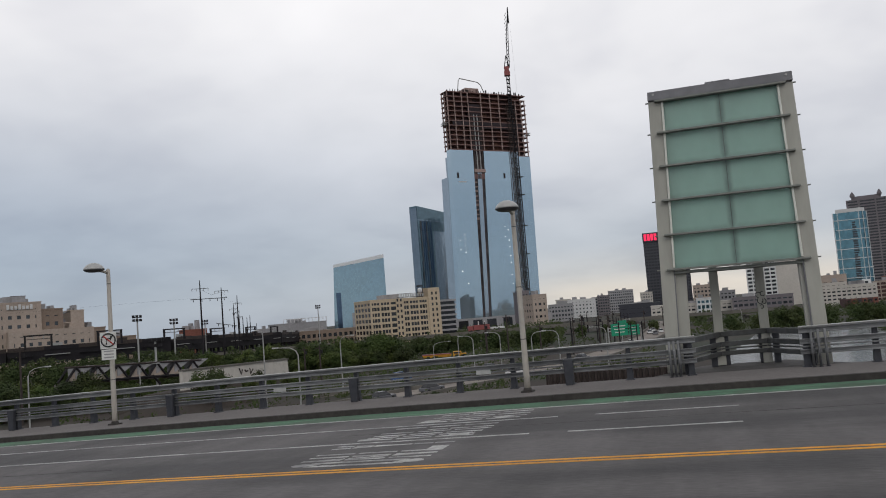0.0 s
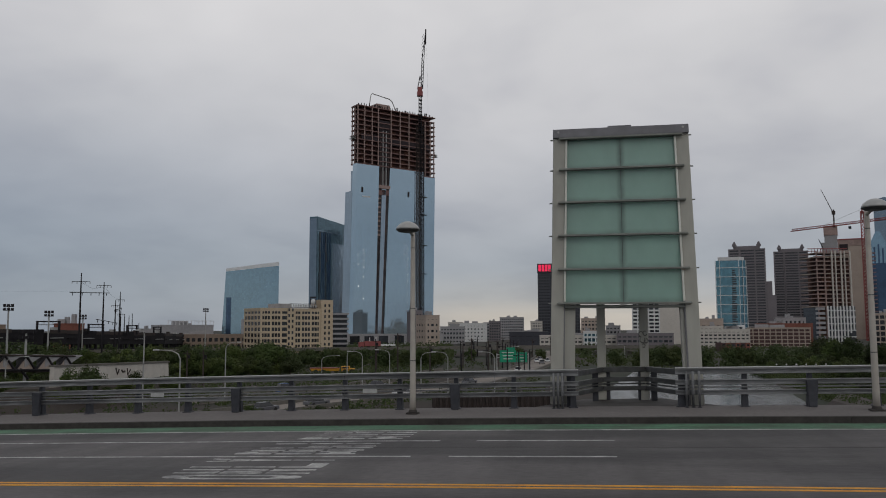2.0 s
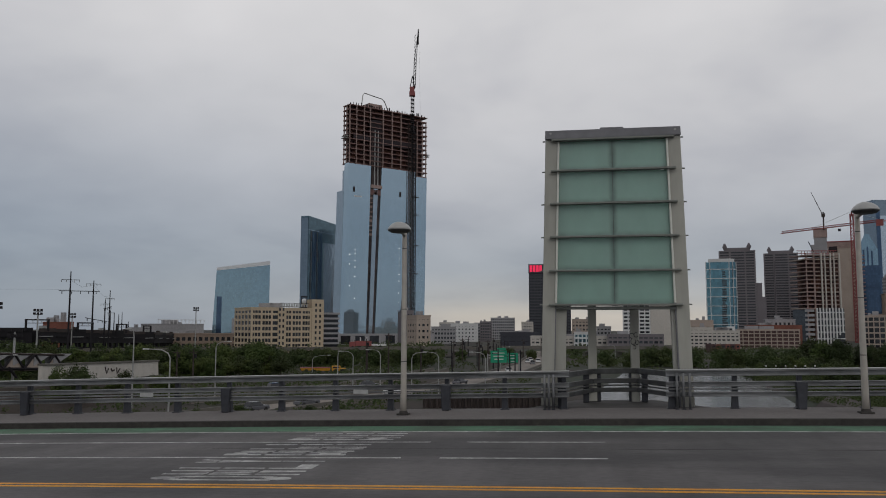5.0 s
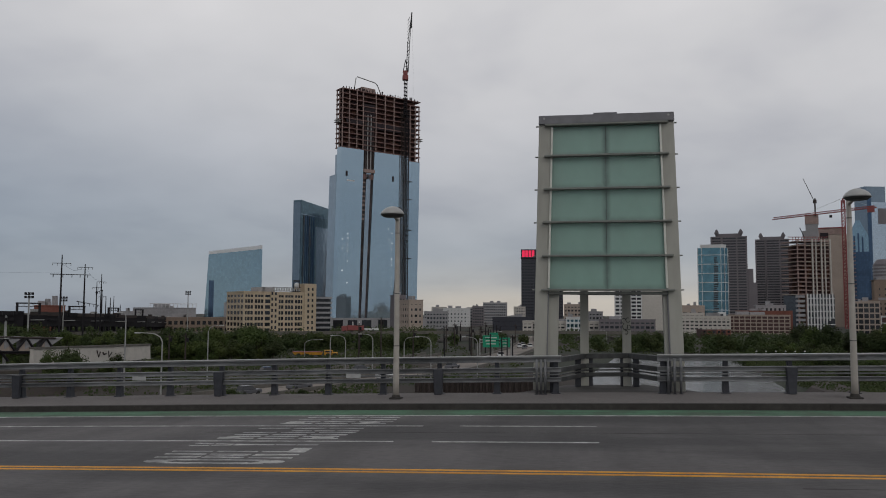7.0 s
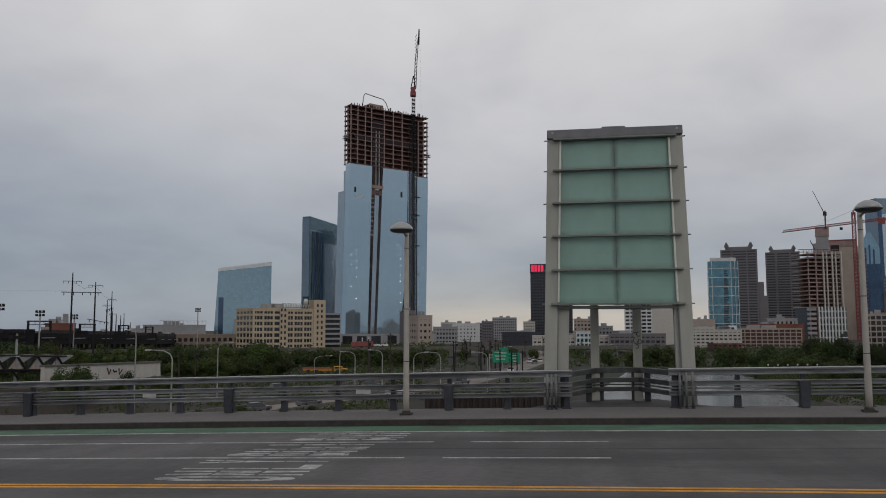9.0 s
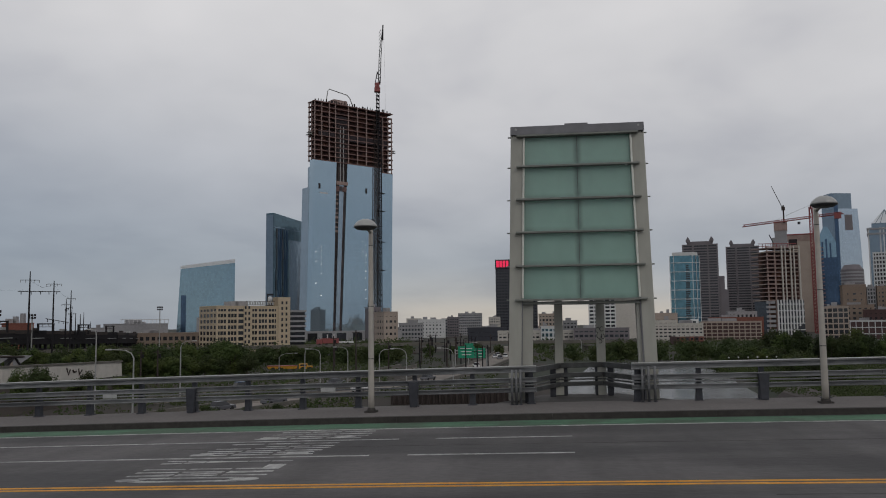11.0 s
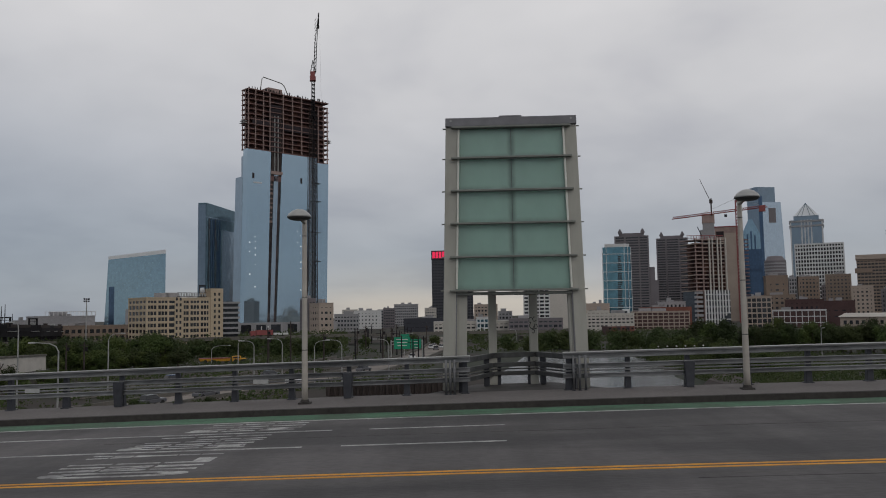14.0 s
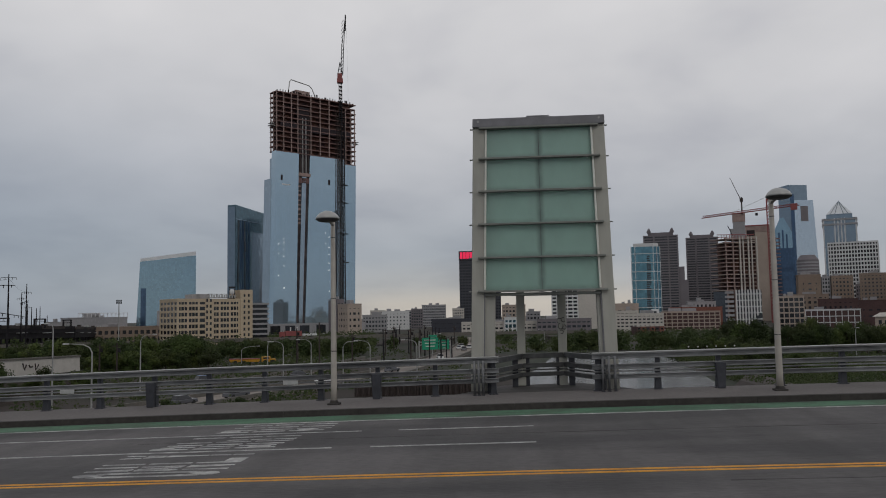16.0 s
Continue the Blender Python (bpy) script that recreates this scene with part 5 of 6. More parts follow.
block("flats", 68.0, 555.9, -7.7, 14.5, 16, 3.0, CREAM_WALL, GLASS_DARK, (5, 6), "cream flats beside the lookout", pier=0.9, span=1.3)
block("flats", 70.0, 575.9, -7.7, 16, 12, 8.0, BEIGE_WALL, GLASS_DARK, (3, 6), "brown masonry block with small windows", pier=2.0, span=2.3)

# hospital terrace on the hill, behind the viaduct
for k, (u, w, t, out) in enumerate(((11, 17.5, 21.2, 0), (28.6, 9, 18.0, 0), (37.6, 3.6, 11.7, 0), (41.2, 5.6, 16.9, 0), (46.8, 9.2, 8.8, 0), (-8, 18, 19.0, 0), (-26, 18, 16.0, 0), (56, 14, 4.0, 0), (14, 34, 9.5, 6))):
    a = radians(64.4)
    block("hospital_wing", -282.3 + u * math.cos(a) + 0.87 * out, 254.4 + u * math.sin(a) - 0.5 * out, 60, w, 14 - out, t, BEIGE_WALL if k % 3 != 1 else TAN_DULL, GLASS_GREY, (max(2, int(w // 3.4)), max(3, int((t + 10) / 3.8))),
          "tan masonry hospital wing with small windows", pier=2.0, span=2.4, group="hospital wings", right=(4, max(3, int((t + 10) / 3.8))), roof=out == 0)
house = thing("roof_house", (-282.3 + 18 * 0.432, 254.4 + 18 * 0.902, 21.7), 60, "grey plant room on the hospital roof", "plant room")
part("wall", Build().box(0, 5.2, 2, 7, 0, 2.6), GREY_WALL, house)
part("coping", Build().box(-0.1, 5.3, 1.9, 7.1, 2.6, 2.8), STONE_DARK, house)
sg = thing("wall_sign", (-282.3 + 15 * 0.432 + 0.5, 254.4 + 15 * 0.902 - 0.3, 18.6), 60, "white wall sign with unreadable letters on the hospital", "sign")
for k in range(7):
    part("letter_bar", Build().box(1.5 * k, 1.5 * k + 1.0, -0.3, -0.02, 0, 2.1 if k % 3 == 0 else 1.5), WHITE_WALL, sg)

# ---- downtown ----
glass = building("glass_tower", 126.8, 891.0, -9.0, "blue glass apartment tower with a white frame", "skyscraper")
part("glass_wall", Build().hexa([(0.8, 0.6), (24, 0.6), (31, 6), (31, 24), (0.8, 24)], 0, [(0.8, 0.6), (24, 0.6), (31, 6), (31, 24), (0.8, 24)], 82), CYAN_GLASS, glass, "blue-green glass")
for u in (0, 4.2, 23.2, 27.0, 30.2):
    v = 0 if u < 24 else (u - 24) * 0.8
    part("frame_post", Build().box(u, u + 0.65, v, v + 1.2, 0, 82), WHITE_WALL, glass)
for k in range(8):
    part("frame_band", Build().hexa([(0, 0.1), (24.1, 0.1), (31.3, 5.6), (31.3, 6.6), (24, 1.2), (0, 1.2)], 7 + 9.6 * k, [(0, 0.1), (24.1, 0.1), (31.3, 5.6), (31.3, 6.6), (24, 1.2), (0, 1.2)], 7.7 + 9.6 * k), WHITE_WALL, glass)
part("crown", Build().hexa([(3, 0.2), (24, 0.2), (29, 6), (29, 20), (3, 20)], 82, [(3, 0.2), (24, 0.2), (29, 6), (29, 20), (3, 20)], 85.6), WHITE_WALL, glass)
for k in range(30):
    rk = random.Random(k)
    part("balcony_door", Build().box(16.5 - 0.06 * (30 - k) + rk.uniform(0, .5), 20 + rk.uniform(-1, 1), 0.3, 0.75, 4 + 2.3 * k, 5.6 + 2.3 * k), GLASS_DARK, glass)


def granite_tower(ox, oy, yaw, W, top, crown, shoulder):
    t = building("granite_tower", ox, oy, yaw, "dark granite office tower with a horned crown", "skyscraper", "twin granite towers")
    h = top - BASE
    part("core", Build().box(1, W - 1, 1, 40, 0, h - 0.5), GLASS_DARK, t)
    n = int(h / 4.6)
    for k in range(n + 1):
        part("spandrel", Build().box(0, W, 0, 40, h * k / n - 1.3, h * k / n + 0.9), STONE_DARK, t)
    for u in (0, W * 0.28, W * 0.30, W * 0.7, W - 2.5):
        part("pier", Build().box(u, u + 2.2, -0.5, 1.2, 0, h), STONE_DARK, t)
    part("shoulder", Build().box(W, W + 9, 2, 38, 0, h * shoulder), STONE_DARK, t)
    part("shoulder", Build().box(W + 9, W + 15, 2, 38, 0, h * shoulder * 0.74), STONE_DARK, t)
    part("attic", Build().box(W * 0.14, W * 0.86, 2, 38, h, h + crown * 0.5), STONE_DARK, t)
    for u in (W * 0.12, W * 0.78):
        c = W * 0.05
        part("horn", Build().hexa([(u + c - 1, 2), (u + c + 1, 2), (u + c + 1, 6), (u + c - 1, 6)], h + crown * 0.1, [(u - 1, 2), (u + 2 * c + 1, 2), (u + 2 * c + 1, 6), (u - 1, 6)], h + crown * 0.62), STONE_DARK, t)
        part("horn", Build().hexa([(u - 1, 2), (u + 2 * c + 1, 2), (u + 2 * c + 1, 6), (u - 1, 6)], h + crown * 0.62, [(u + c - 1, 2), (u + c + 1, 2), (u + c + 1, 6), (u + c - 1, 6)], h + crown * 1.15), STONE_DARK, t)
    return t


granite_tower(233.8, 1481.7, -10.2, 60, 136.8, 12, 0.62)
granite_tower(325.6, 1566.5, -12.7, 58, 138.9, 11, 0.5)

raw = building("concrete_tower", 186.9, 736.7, 6, "unfinished concrete tower with bare floors", "construction")
part("interior", Build().box(1.5, 28, 2.5, 24, 0, 73), INSIDE, raw, "dim brown interior")
for k in range(14):
    z = 29.5 + 3.48 * k
    part("floor_slab", Build().hexa([(-0.6, -0.6), (29, -0.6), (29, 18), (-7, 18)], z, [(-0.6, -0.6), (29, -0.6), (29, 18), (-7, 18)], z + 0.75), RAW_COLUMN if k % 4 else BEIGE_WALL, raw)
    part("balcony", Build().hexa([(-0.4, -1.8), (6.2, -1.8), (6.2, -0.6), (-0.6, -0.6)], z, [(-0.4, -1.8), (6.2, -1.8), (6.2, -0.6), (-0.6, -0.6)], z + 0.9), RAW_COLUMN, raw, "raw concrete balcony front")
for u, w in ((0.2, 0.7), (6.4, 1.0), (12.5, 1.1), (15.5, 0.9), (20.0, 1.1), (23.0, 0.9), (27.4, 1.1)):
    part("column", Build().box(u, u + w, -0.95, 0.4, 0, 77), CREAM_WALL if u > 10 else RAW_COLUMN, raw)
part("glass_side", Build().hexa([(0, 0.4), (0.4, 0.4), (-5.5, 17), (-6, 17)], 0, [(0, 0.4), (0.4, 0.4), (-5.5, 17), (-6, 17)], 29), GLASS_GREY, raw)
for k in range(7):
    part("deck", Build().box(-1.5, 5.5, -1.0, 1.5, 3 + 4 * k, 5.2 + 4 * k), GREY_WALL, raw)
part("cladding", Build().box(7.0, 30, -1.0, -0.4, -1, 30), GLASS_GREY, raw, "glass cladding of the lower floors")
for k in range(9):
    part("fin", Build().box(7.0 + 2.6 * k, 8.1 + 2.6 * k, -1.7, -1.0, 0 + (k > 4) * 2.5 * (k - 4), 30.2), WHITE_WALL, raw, "white fin")
for k in range(5):
    part("clad_band", Build().box(7, 30, -1.3, -1.02, 4 + 5.5 * k, 4.8 + 5.5 * k), WHITE_WALL, raw)
part("roof_rail", Build().box(-7, 26, -0.6, -0.3, 78.5, 79.1).box(-6, 24, -0.3, 0, 76.5, 77), CRANE_RED, raw, "red edge protection")
for k in range(12):
    part("formwork_stub", Build().box(-3 + 2.4 * k, -2.6 + 2.4 * k, 0, 0.4, 75, 79), CRANE_RED if k % 2 else RAW_COLUMN, raw)
part("roof_boom", Build().tube([(8, 2, 78), (4, 2, 87)], 0.35, 5), STEEL_DARK, raw)
shaft = building("lift_core", 229.9, 870.1, -15.2, "grey concrete lift core of a tower", "construction")
part("shaft", Build().box(0, 11.6, 0, 12, 0, 104), GREY_WALL, shaft)
part("collar", Build().box(-0.5, 12.2, -0.5, 12, 104, 113.5), RAW_COLUMN, shaft, "brown formwork collar")
part("low_step", Build().box(-3, 0, 0, 10, 0, 97), GREY_WALL, shaft)
pale_slab = building("concrete_tower", 255.1, 915.1, -16.4, "beige slab tower with a brown open top", "skyscraper")
part("body", Build().box(0, 27, 0, 20, 0, 97), BEIGE_WALL, pale_slab)
part("top", Build().box(-0.5, 25, -0.5, 20, 97, 103.5), RAW_COLUMN, pale_slab, "brown open top storey")
part("hollow", Build().box(1, 9, -0.8, 0.5, 93, 99), NETTING, pale_slab)
part("roof_edge", Build().box(-1, 26, -1, 20, 103.5, 104.6), CRANE_RED, pale_slab)
for k in range(22):
    part("floor_band", Build().box(22, 34, -1.5, 0, 4 + 4 * k, 5.2 + 4 * k), SLAB_EDGE, pale_slab)

cr = thing("tower_crane", (248.5, 812.0, BASE), -15.4, "red tower crane with a long level jib", "crane", "tower cranes")
mast = Build()
for x in (-1.4, 1.4):
    mast.box(x - 0.45, x + 0.45, -1.6, -0.9, 0, 120).box(x - 0.45, x + 0.45, 0.9, 1.6, 0, 120)
for k in range(36):
    mast.tube([(-1.4, -1.2, 3.2 * k), (1.4, -1.2, 3.2 * k + 3.2)], 0.35, 4).box(-1.6, 1.6, -1.4, -1.0, 3.2 * k, 3.2 * k + 0.5)
part("mast", mast, CRANE_RED, cr)
top = Build().tube([(-1.4, 0, 112), (0, 0, 122)], 0.5, 4).tube([(1.4, 0, 112), (0, 0, 122)], 0.5, 4)
part("apex", top, CRANE_RED, cr)
jib = Build().tube([(-62, 0, 104.2), (28, 0, 111.8)], 0.45, 4).tube([(-61, 0, 106.2), (26, 0, 113.6)], 0.32, 4)
for k in range(44):
    x = -61 + 2 * k
    jib.tube([(x, 0, 104.4 + 0.084 * (x + 61)), (x + 1, 0, 106.2 + 0.084 * (x + 61))], 0.2, 4).tube([(x + 1, 0, 106.2 + 0.084 * (x + 61)), (x + 2, 0, 104.5 + 0.084 * (x + 61))], 0.2, 4)
part("jib", jib, CRANE_RED, cr, "red lattice jib")
part("counterweight", Build().box(20, 26, -1, 1, 107.5, 113), CRANE_RED, cr)
part("stay", Build().tube([(0, 0, 122), (-34, 0, 108)], 0.12, 4).tube([(0, 0, 122), (24, 0, 113)], 0.12, 4), STEEL_GREY, cr)
part("trolley", Build().box(-12, -9.5, -0.6, 0.6, 104, 106.4), STEEL_DARK, cr)
luff = thing("tower_crane", (238.5, 866.0, 101.5), -15.4, "slim luffing crane on a concrete core", "crane", "tower cranes")
part("mast", Build().box(-0.7, 0.7, -0.7, 0.7, 0, 18), STEEL_RUST, luff)
part("cab", Build().box(-1.8, 1.6, -1.2, 1.2, 13, 16.5), STEEL_RUST, luff)
part("jib", Build().tube([(-0.5, 0, 15), (-10.5, 0, 39)], [0.4, 0.25], 5), STEEL_RUST, luff, "raised jib")

block("mill", 97.0, 551.5, -4, 37.5, 20, 1.9, BEIGE_WALL, BRICK_DARK, (11, 5), "brick mill with a pale concrete window grid", pier=0.55, span=0.65, limit=60, depth=0.9)
block("mill", 107, 572, -4, 34, 14, 4.6, BRICK_RED, GLASS_DARK, (6, 2), "red brick upper storey of a mill", pier=3.4, span=5.5)
block("hall", 121, 584, -6, 19, 14, 8.6, GREY_WALL, GLASS_DARK, (7, 4), "pale green-grey hall with a hipped roof", pier=1.4, span=1.8)
block("offices", 65.5, 536.0, 1.6, 30.5, 16, 1.0, CREAM_WALL, GLASS_DARK, (11, 5), "cream office block with square windows", pier=0.9, span=1.3, limit=60)
for k in range(6):
    h = thing("row_house", (65.2 + 2.5 * k, 445.2 + 0.5 * k, BASE), 11, "red brick row house with a pale stepped gable", "house", "row of brick houses")
    part("wall", Build().box(0, 2.4, 0, 9, 0, 4.6), BRICK_RED if k % 2 else BRICK_DARK, h)
    part("gable", Build().hexa([(0, -0.15), (2.4, -0.15), (2.4, 0.3), (0, 0.3)], 4.6, [(0.2, -0.15), (1.0, -0.15), (1.0, 0.3), (0.2, 0.3)], 6.4), CREAM_WALL, h, "pale gable")
    for j in range(2):
        placed("window", unit(GLASS_DARK), h, (1.2, -0.1, 1.0 + 1.8 * j), (1.2, 0.2, 1.0))
bb = thing("billboard", (92.5, 548.0, 0.8), -4, "white square advertising panel", "sign")
part("panel", Build().box(-2.4, 2.4, 0, 0.4, -1.2, 3.2), WHITE_WALL, bb)
part("mark", Build().box(-0.9, 0.9, -0.15, 0, 0.2, 2.0), GLASS_GREY, bb)

lib = building("spired_tower", 431.0, 1436.8, -17.9, "blue glass tower with a gabled spire top", "skyscraper")
part("shaft", Build().box(2, 46, 0, 40, 0, 116), NAVY_GLASS, lib, "navy blue glass")
part("upper", Build().box(-4, 44, 4, 38, 116, 142), BLUE_GLASS, lib)
part("gable", Build().hexa([(14, 3), (44, 3), (44, 30), (14, 30)], 142, [(26, 3), (32, 3), (32, 30), (26, 30)], 168), BLUE_GLASS, lib)
part("dark_panel", Build().box(-2, 9, 3, 5, 118, 136), NAVY_GLASS, lib)
for u in (16, 22, 28, 34):
    part("pier", Build().box(u, u + 2.5, -1, 1, 90, 148 - abs(u - 27) * 1.2), NAVY_GLASS, lib)
com = building("office_tower", 552.3, 1660.6, 12.0, "tall pale glass tower with a notched top", "skyscraper")
part("shaft", Build().hexa([(0, 0), (56, 0), (56, 44), (0, 44)], 0, [(0, 0), (47, 0), (47, 44), (0, 44)], 228), PALE_GLASS, com, "pale silver glass")
part("side", Build().box(-1.0, 0.0, 0.5, 44, 0, 258), SLATE_GLASS, com, "blue side wall")
part("crown", Build().box(-0.9, 40, 8, 44, 228, 259.5), SLATE_GLASS, com, "dark glass crown")
part("edge_strip", Build().box(-0.8, 6.5, -0.8, 0.5, 0, 240), NAVY_GLASS, com)
part("notch", Build().box(20, 35, -0.6, 1, 186, 216), STONE_DARK, com, "dark square notch")
mel = building("office_tower", 517.8, 1407.8, -21.2, "grey tower topped with a glass pyramid", "skyscraper")
part("shaft", Build().box(0, 51, 0, 46, 0, 162), SLATE_GLASS, mel)
for u in (0, 17, 22, 27, 32, 48.8):
    part("pier", Build().box(u, u + 2.0, -1.2, 1, 0, 162), WHITE_WALL, mel)
for z in (150, 158):
    part("cornice", Build().box(-1.3, 52.3, -1.6, 46, z, z + 3), GREY_WALL, mel)
part("drum", Build().box(6, 45, 4, 42, 162, 169), SLATE_GLASS, mel)
part("pyramid", Build().hexa([(6, 3), (45, 3), (45, 43), (6, 43)], 169, [(25.1, 22.6), (25.9, 22.6), (25.9, 23.4), (25.1, 23.4)], 193), TOP_SCREEN, mel, "pale glass pyramid")
for u in (12, 19, 32, 39):
    part("rib", Build().tube([(u, 2.6, 169), (25.5, 22.4, 193)], 0.5, 4), SLATE_GLASS, mel)
block("office_tower", 400.7, 1077.9, -24, 57.5, 30, 86.0, WHITE_WALL, GLASS_DARK, (17, 19), "white concrete office tower with a grid of windows", right=(8, 19), pier=1.2, span=1.8, depth=1.0, roof=False)
cyl = building("round_tower", 432, 1240, -19, "round banded brown office tower", "skyscraper")
part("drum", Build().turned([(15, 0), (15, 84), (12, 88), (10, 91)], 28), STONE_DARK, cyl, smooth=False)
for k in range(9):
    part("band", Build().turned([(15.4, 42 + 4.6 * k), (15.4, 44.3 + 4.6 * k)], 28), GREY_WALL, cyl)
block("hotel", 287.1, 853.0, -10, 21, 20, 36.5, TAN_DULL, GLASS_GREY, (3, 8), "tan masonry hotel tower", pier=4.0, span=4.2)
block("hotel", 308.5, 849.5, -10, 8, 16, 34.0, GREY_WALL, GLASS_DARK, (3, 11), "grey glazed link of a hotel", pier=0.9, span=1.4)
block("hotel", 316.5, 846.0, -10, 20, 20, 34.5, TAN_DULL, GLASS_GREY, (6, 11), "tan masonry hotel wing", pier=1.7, span=2.2)
block("flats", 345, 860, -20, 14, 16, 26, STONE_DARK, GLASS_DARK, (5, 9), "dark flats between the hotels", pier=1.2, span=1.8)
block("hotel", 319.8, 787.5, -22.7, 22, 20, 34.0, TAN_DULL, GLASS_GREY, (7, 13), "tan brick apartment block", right=(5, 13), pier=1.7, span=1.9)
part("penthouse", Build().box(4, 18, 3, 16, 44, 48), TAN_DULL, block("flats", 327.5, 752, -24, 18, 16, 22.0, BEIGE_WALL, GLASS_DARK, (5, 9), "brown masonry flats with square windows", pier=2.0, span=2.2))
dk = block("office_tower", 446.0, 1005.5, -24.5, 62, 30, 60.5, TAN_DULL, GLASS_DARK, (16, 18), "dull brown stone office tower with fine bands", pier=0.7, span=2.0)
part("cap", Build().box(-1, 63, -1, 30, 70.5, 76), BEIGE_WALL, dk)
block("flats", 372, 755, -27, 40, 18, 25.0, TAN_DULL, GLASS_DARK, (12, 9), "brown masonry apartment block with pale trim", pier=1.1, span=1.5, limit=60)
block("school", 362, 770, -26, 16, 14, 19.0, STONE_DARK, GLASS_DARK, (5, 7), "dark brick flats with small windows", pier=1.4, span=2.0)
slate = building("spired_tower", 606, 1263, -27, "slate blue tower with a stepped curved crown", "skyscraper")
part("shaft", Build().box(0, 50, 0, 40, 0, 130), SLATE_GLASS, slate)
part("upper", Build().hexa([(4, 2), (46, 2), (46, 38), (4, 38)], 130, [(9, 2), (41, 2), (41, 38), (9, 38)], 178), SLATE_GLASS, slate)
part("crown", Build().hexa([(9, 2), (41, 2), (41, 38), (9, 38)], 178, [(22, 15), (28, 15), (28, 25), (22, 25)], 214), SLATE_GLASS, slate)
for z in (150, 166, 182):
    part("chevron", Build().tube([(12, 1.2, z), (25, 1.2, z + 18), (38, 1.2, z)], 1.6, 4), TOP_SCREEN, slate)

block("factory", 218.8, 612.1, -21.5, 26, 18, 9.0, BRICK_DARK, GLASS_DARK, (8, 5), "dark brick factory with small windows", pier=1.9, span=2.3)
block("factory", 243.0, 602.4, -21.5, 20, 18, 7.5, BRICK_DARK, GLASS_DARK, (4, 4), "dark brick factory wing", pier=2.8, span=3.4)
block("flats", 181.4, 529.8, -20.4, 31, 14, 1.6, WHITE_WALL, BRICK_DARK, (9, 3), "low flats with a white frame and brick panels", pier=0.45, span=0.5, depth=0.9)
block("flats", 167.0, 534.5, -18.0, 15, 14, 10.4, BEIGE_WALL, GLASS_DARK, (5, 6), "beige flats with a pale grid", pier=0.6, span=0.9, depth=0.8)
block("garage", 205, 640, -19, 30, 16, 13.0, TAN_DULL, GLASS_DARK, (8, 6), "brown masonry block with small windows", pier=1.9, span=2.0)
pav = building("boat_house", 163.4, 388.0, -24.0, "pale boat house with a low hipped roof", "house")
part("wall", Build().box(0, 24, 0, 10, 3.0, 8.4), BEIGE_WALL, pav)
part("roof", Build().hexa([(-1, -1), (25, -1), (25, 11), (-1, 11)], 8.4, [(2, 3.5), (22, 3.5), (22, 6.5), (2, 6.5)], 10.2), CREAM_WALL, pav, "pale hipped roof")
for k in range(9):
    placed("window", unit(GLASS_DARK), pav, (2 + 2.5 * k, -0.12, 5.0), (1.3, 0.3, 1.8))
part("plinth", Build().box(-1, 25, -1, 11, 0, 3.0), GREY_WALL, pav)


# ---- railway viaduct, footbridge and poles ----
def along(pts, step):
    """Places at even steps along a polyline: x, y, heading in degrees."""
    out = []
    for (xa, ya), (xb, yb) in zip(pts, pts[1:]):
        ln = math.hypot(xb - xa, yb - ya)
        n = max(1, round(ln / step))
        out += [(xa + (xb - xa) * i / n, ya + (yb - ya) * i / n, math.degrees(math.atan2(yb - ya, xb - xa)), ln / n) for i in range(n)]
    return out


TRACK = [(-268, 120), (-216, 207.7), (-192, 258), (-206, 361.5), (-250, 480), (-330, 640)]
viaduct = thing("railway_viaduct", (-216, 207.7, BASE), label="dark steel railway viaduct on steel towers", category="viaduct")
viaduct.matrix_basis = Matrix.Identity(4)
for k, (x, y, a, ln) in enumerate(along(TRACK, 12)):
    c, s = math.cos(radians(a)), math.sin(radians(a))

    drop = max(0.0, y - 240) * 0.018

    def seg(name, u0, u1, v0, v1, z0, z1, mat, label=""):
        z0, z1 = z0 - (drop if z0 > BASE else 0), z1 - drop
        out = [(x + u * c - v * s, y + u * s + v * c) for u, v in ((u0, v0), (u1, v0), (u1, v1), (u0, v1))]
        part(name, Build().hexa(out, z0, out, z1), mat, viaduct, label)
    seg("girder", 0, ln, -4.6, 4.6, -2.7, 1.5, STEEL_DARK)
    seg("parapet", 0, ln, -4.9, -4.7, 1.2, 2.5, STEEL_RUST if k % 3 else STEEL_DARK)
    seg("walkway", 0, ln * 0.72, -5.6, -4.95, -0.5, -0.25, STEEL_GREY if k % 2 else STEEL_DARK, "narrow service walkway")
    for u in (1, ln * 0.5):
        seg("leg", u, u + 0.9, -4.4, -3.5, BASE, -2.7, STEEL_DARK)
        seg("leg", u, u + 0.9, 3.5, 4.4, BASE, -2.7, STEEL_DARK)
    seg("cross_beam", 0.4, ln - 0.2, -4.2, -3.8, -5.0, -4.3, STEEL_DARK)
    if k % 2:
        seg("equipment_box", 3, 6, -4.6, -3, 1.5, 3.4, STEEL_GREY if k % 4 == 1 else STEEL_RUST)


def gantry(x, y, a, w, h):
    g = thing("track_gantry", (x, y, 1.4 - max(0.0, y - 240) * 0.018), a, "black steel portal over the railway tracks", "gantry", "track gantries")
    for u in (0, w):
        part("post", Build().box(u - 0.3, u + 0.3, -0.3, 0.3, 0, h), STEEL_DARK, g)
    part("beam", Build().box(-0.4, w + 0.4, -0.3, 0.3, h, h + 0.45).tube([(0, 0, h - 0.9), (w, 0, h - 0.9)], 0.1, 4), STEEL_DARK, g)
    for u in (w * 0.3, w * 0.7):
        part("insulator", Build().tube([(u, 0, h), (u, 0, h - 0.9)], 0.12, 5), STEEL_GREY, g)


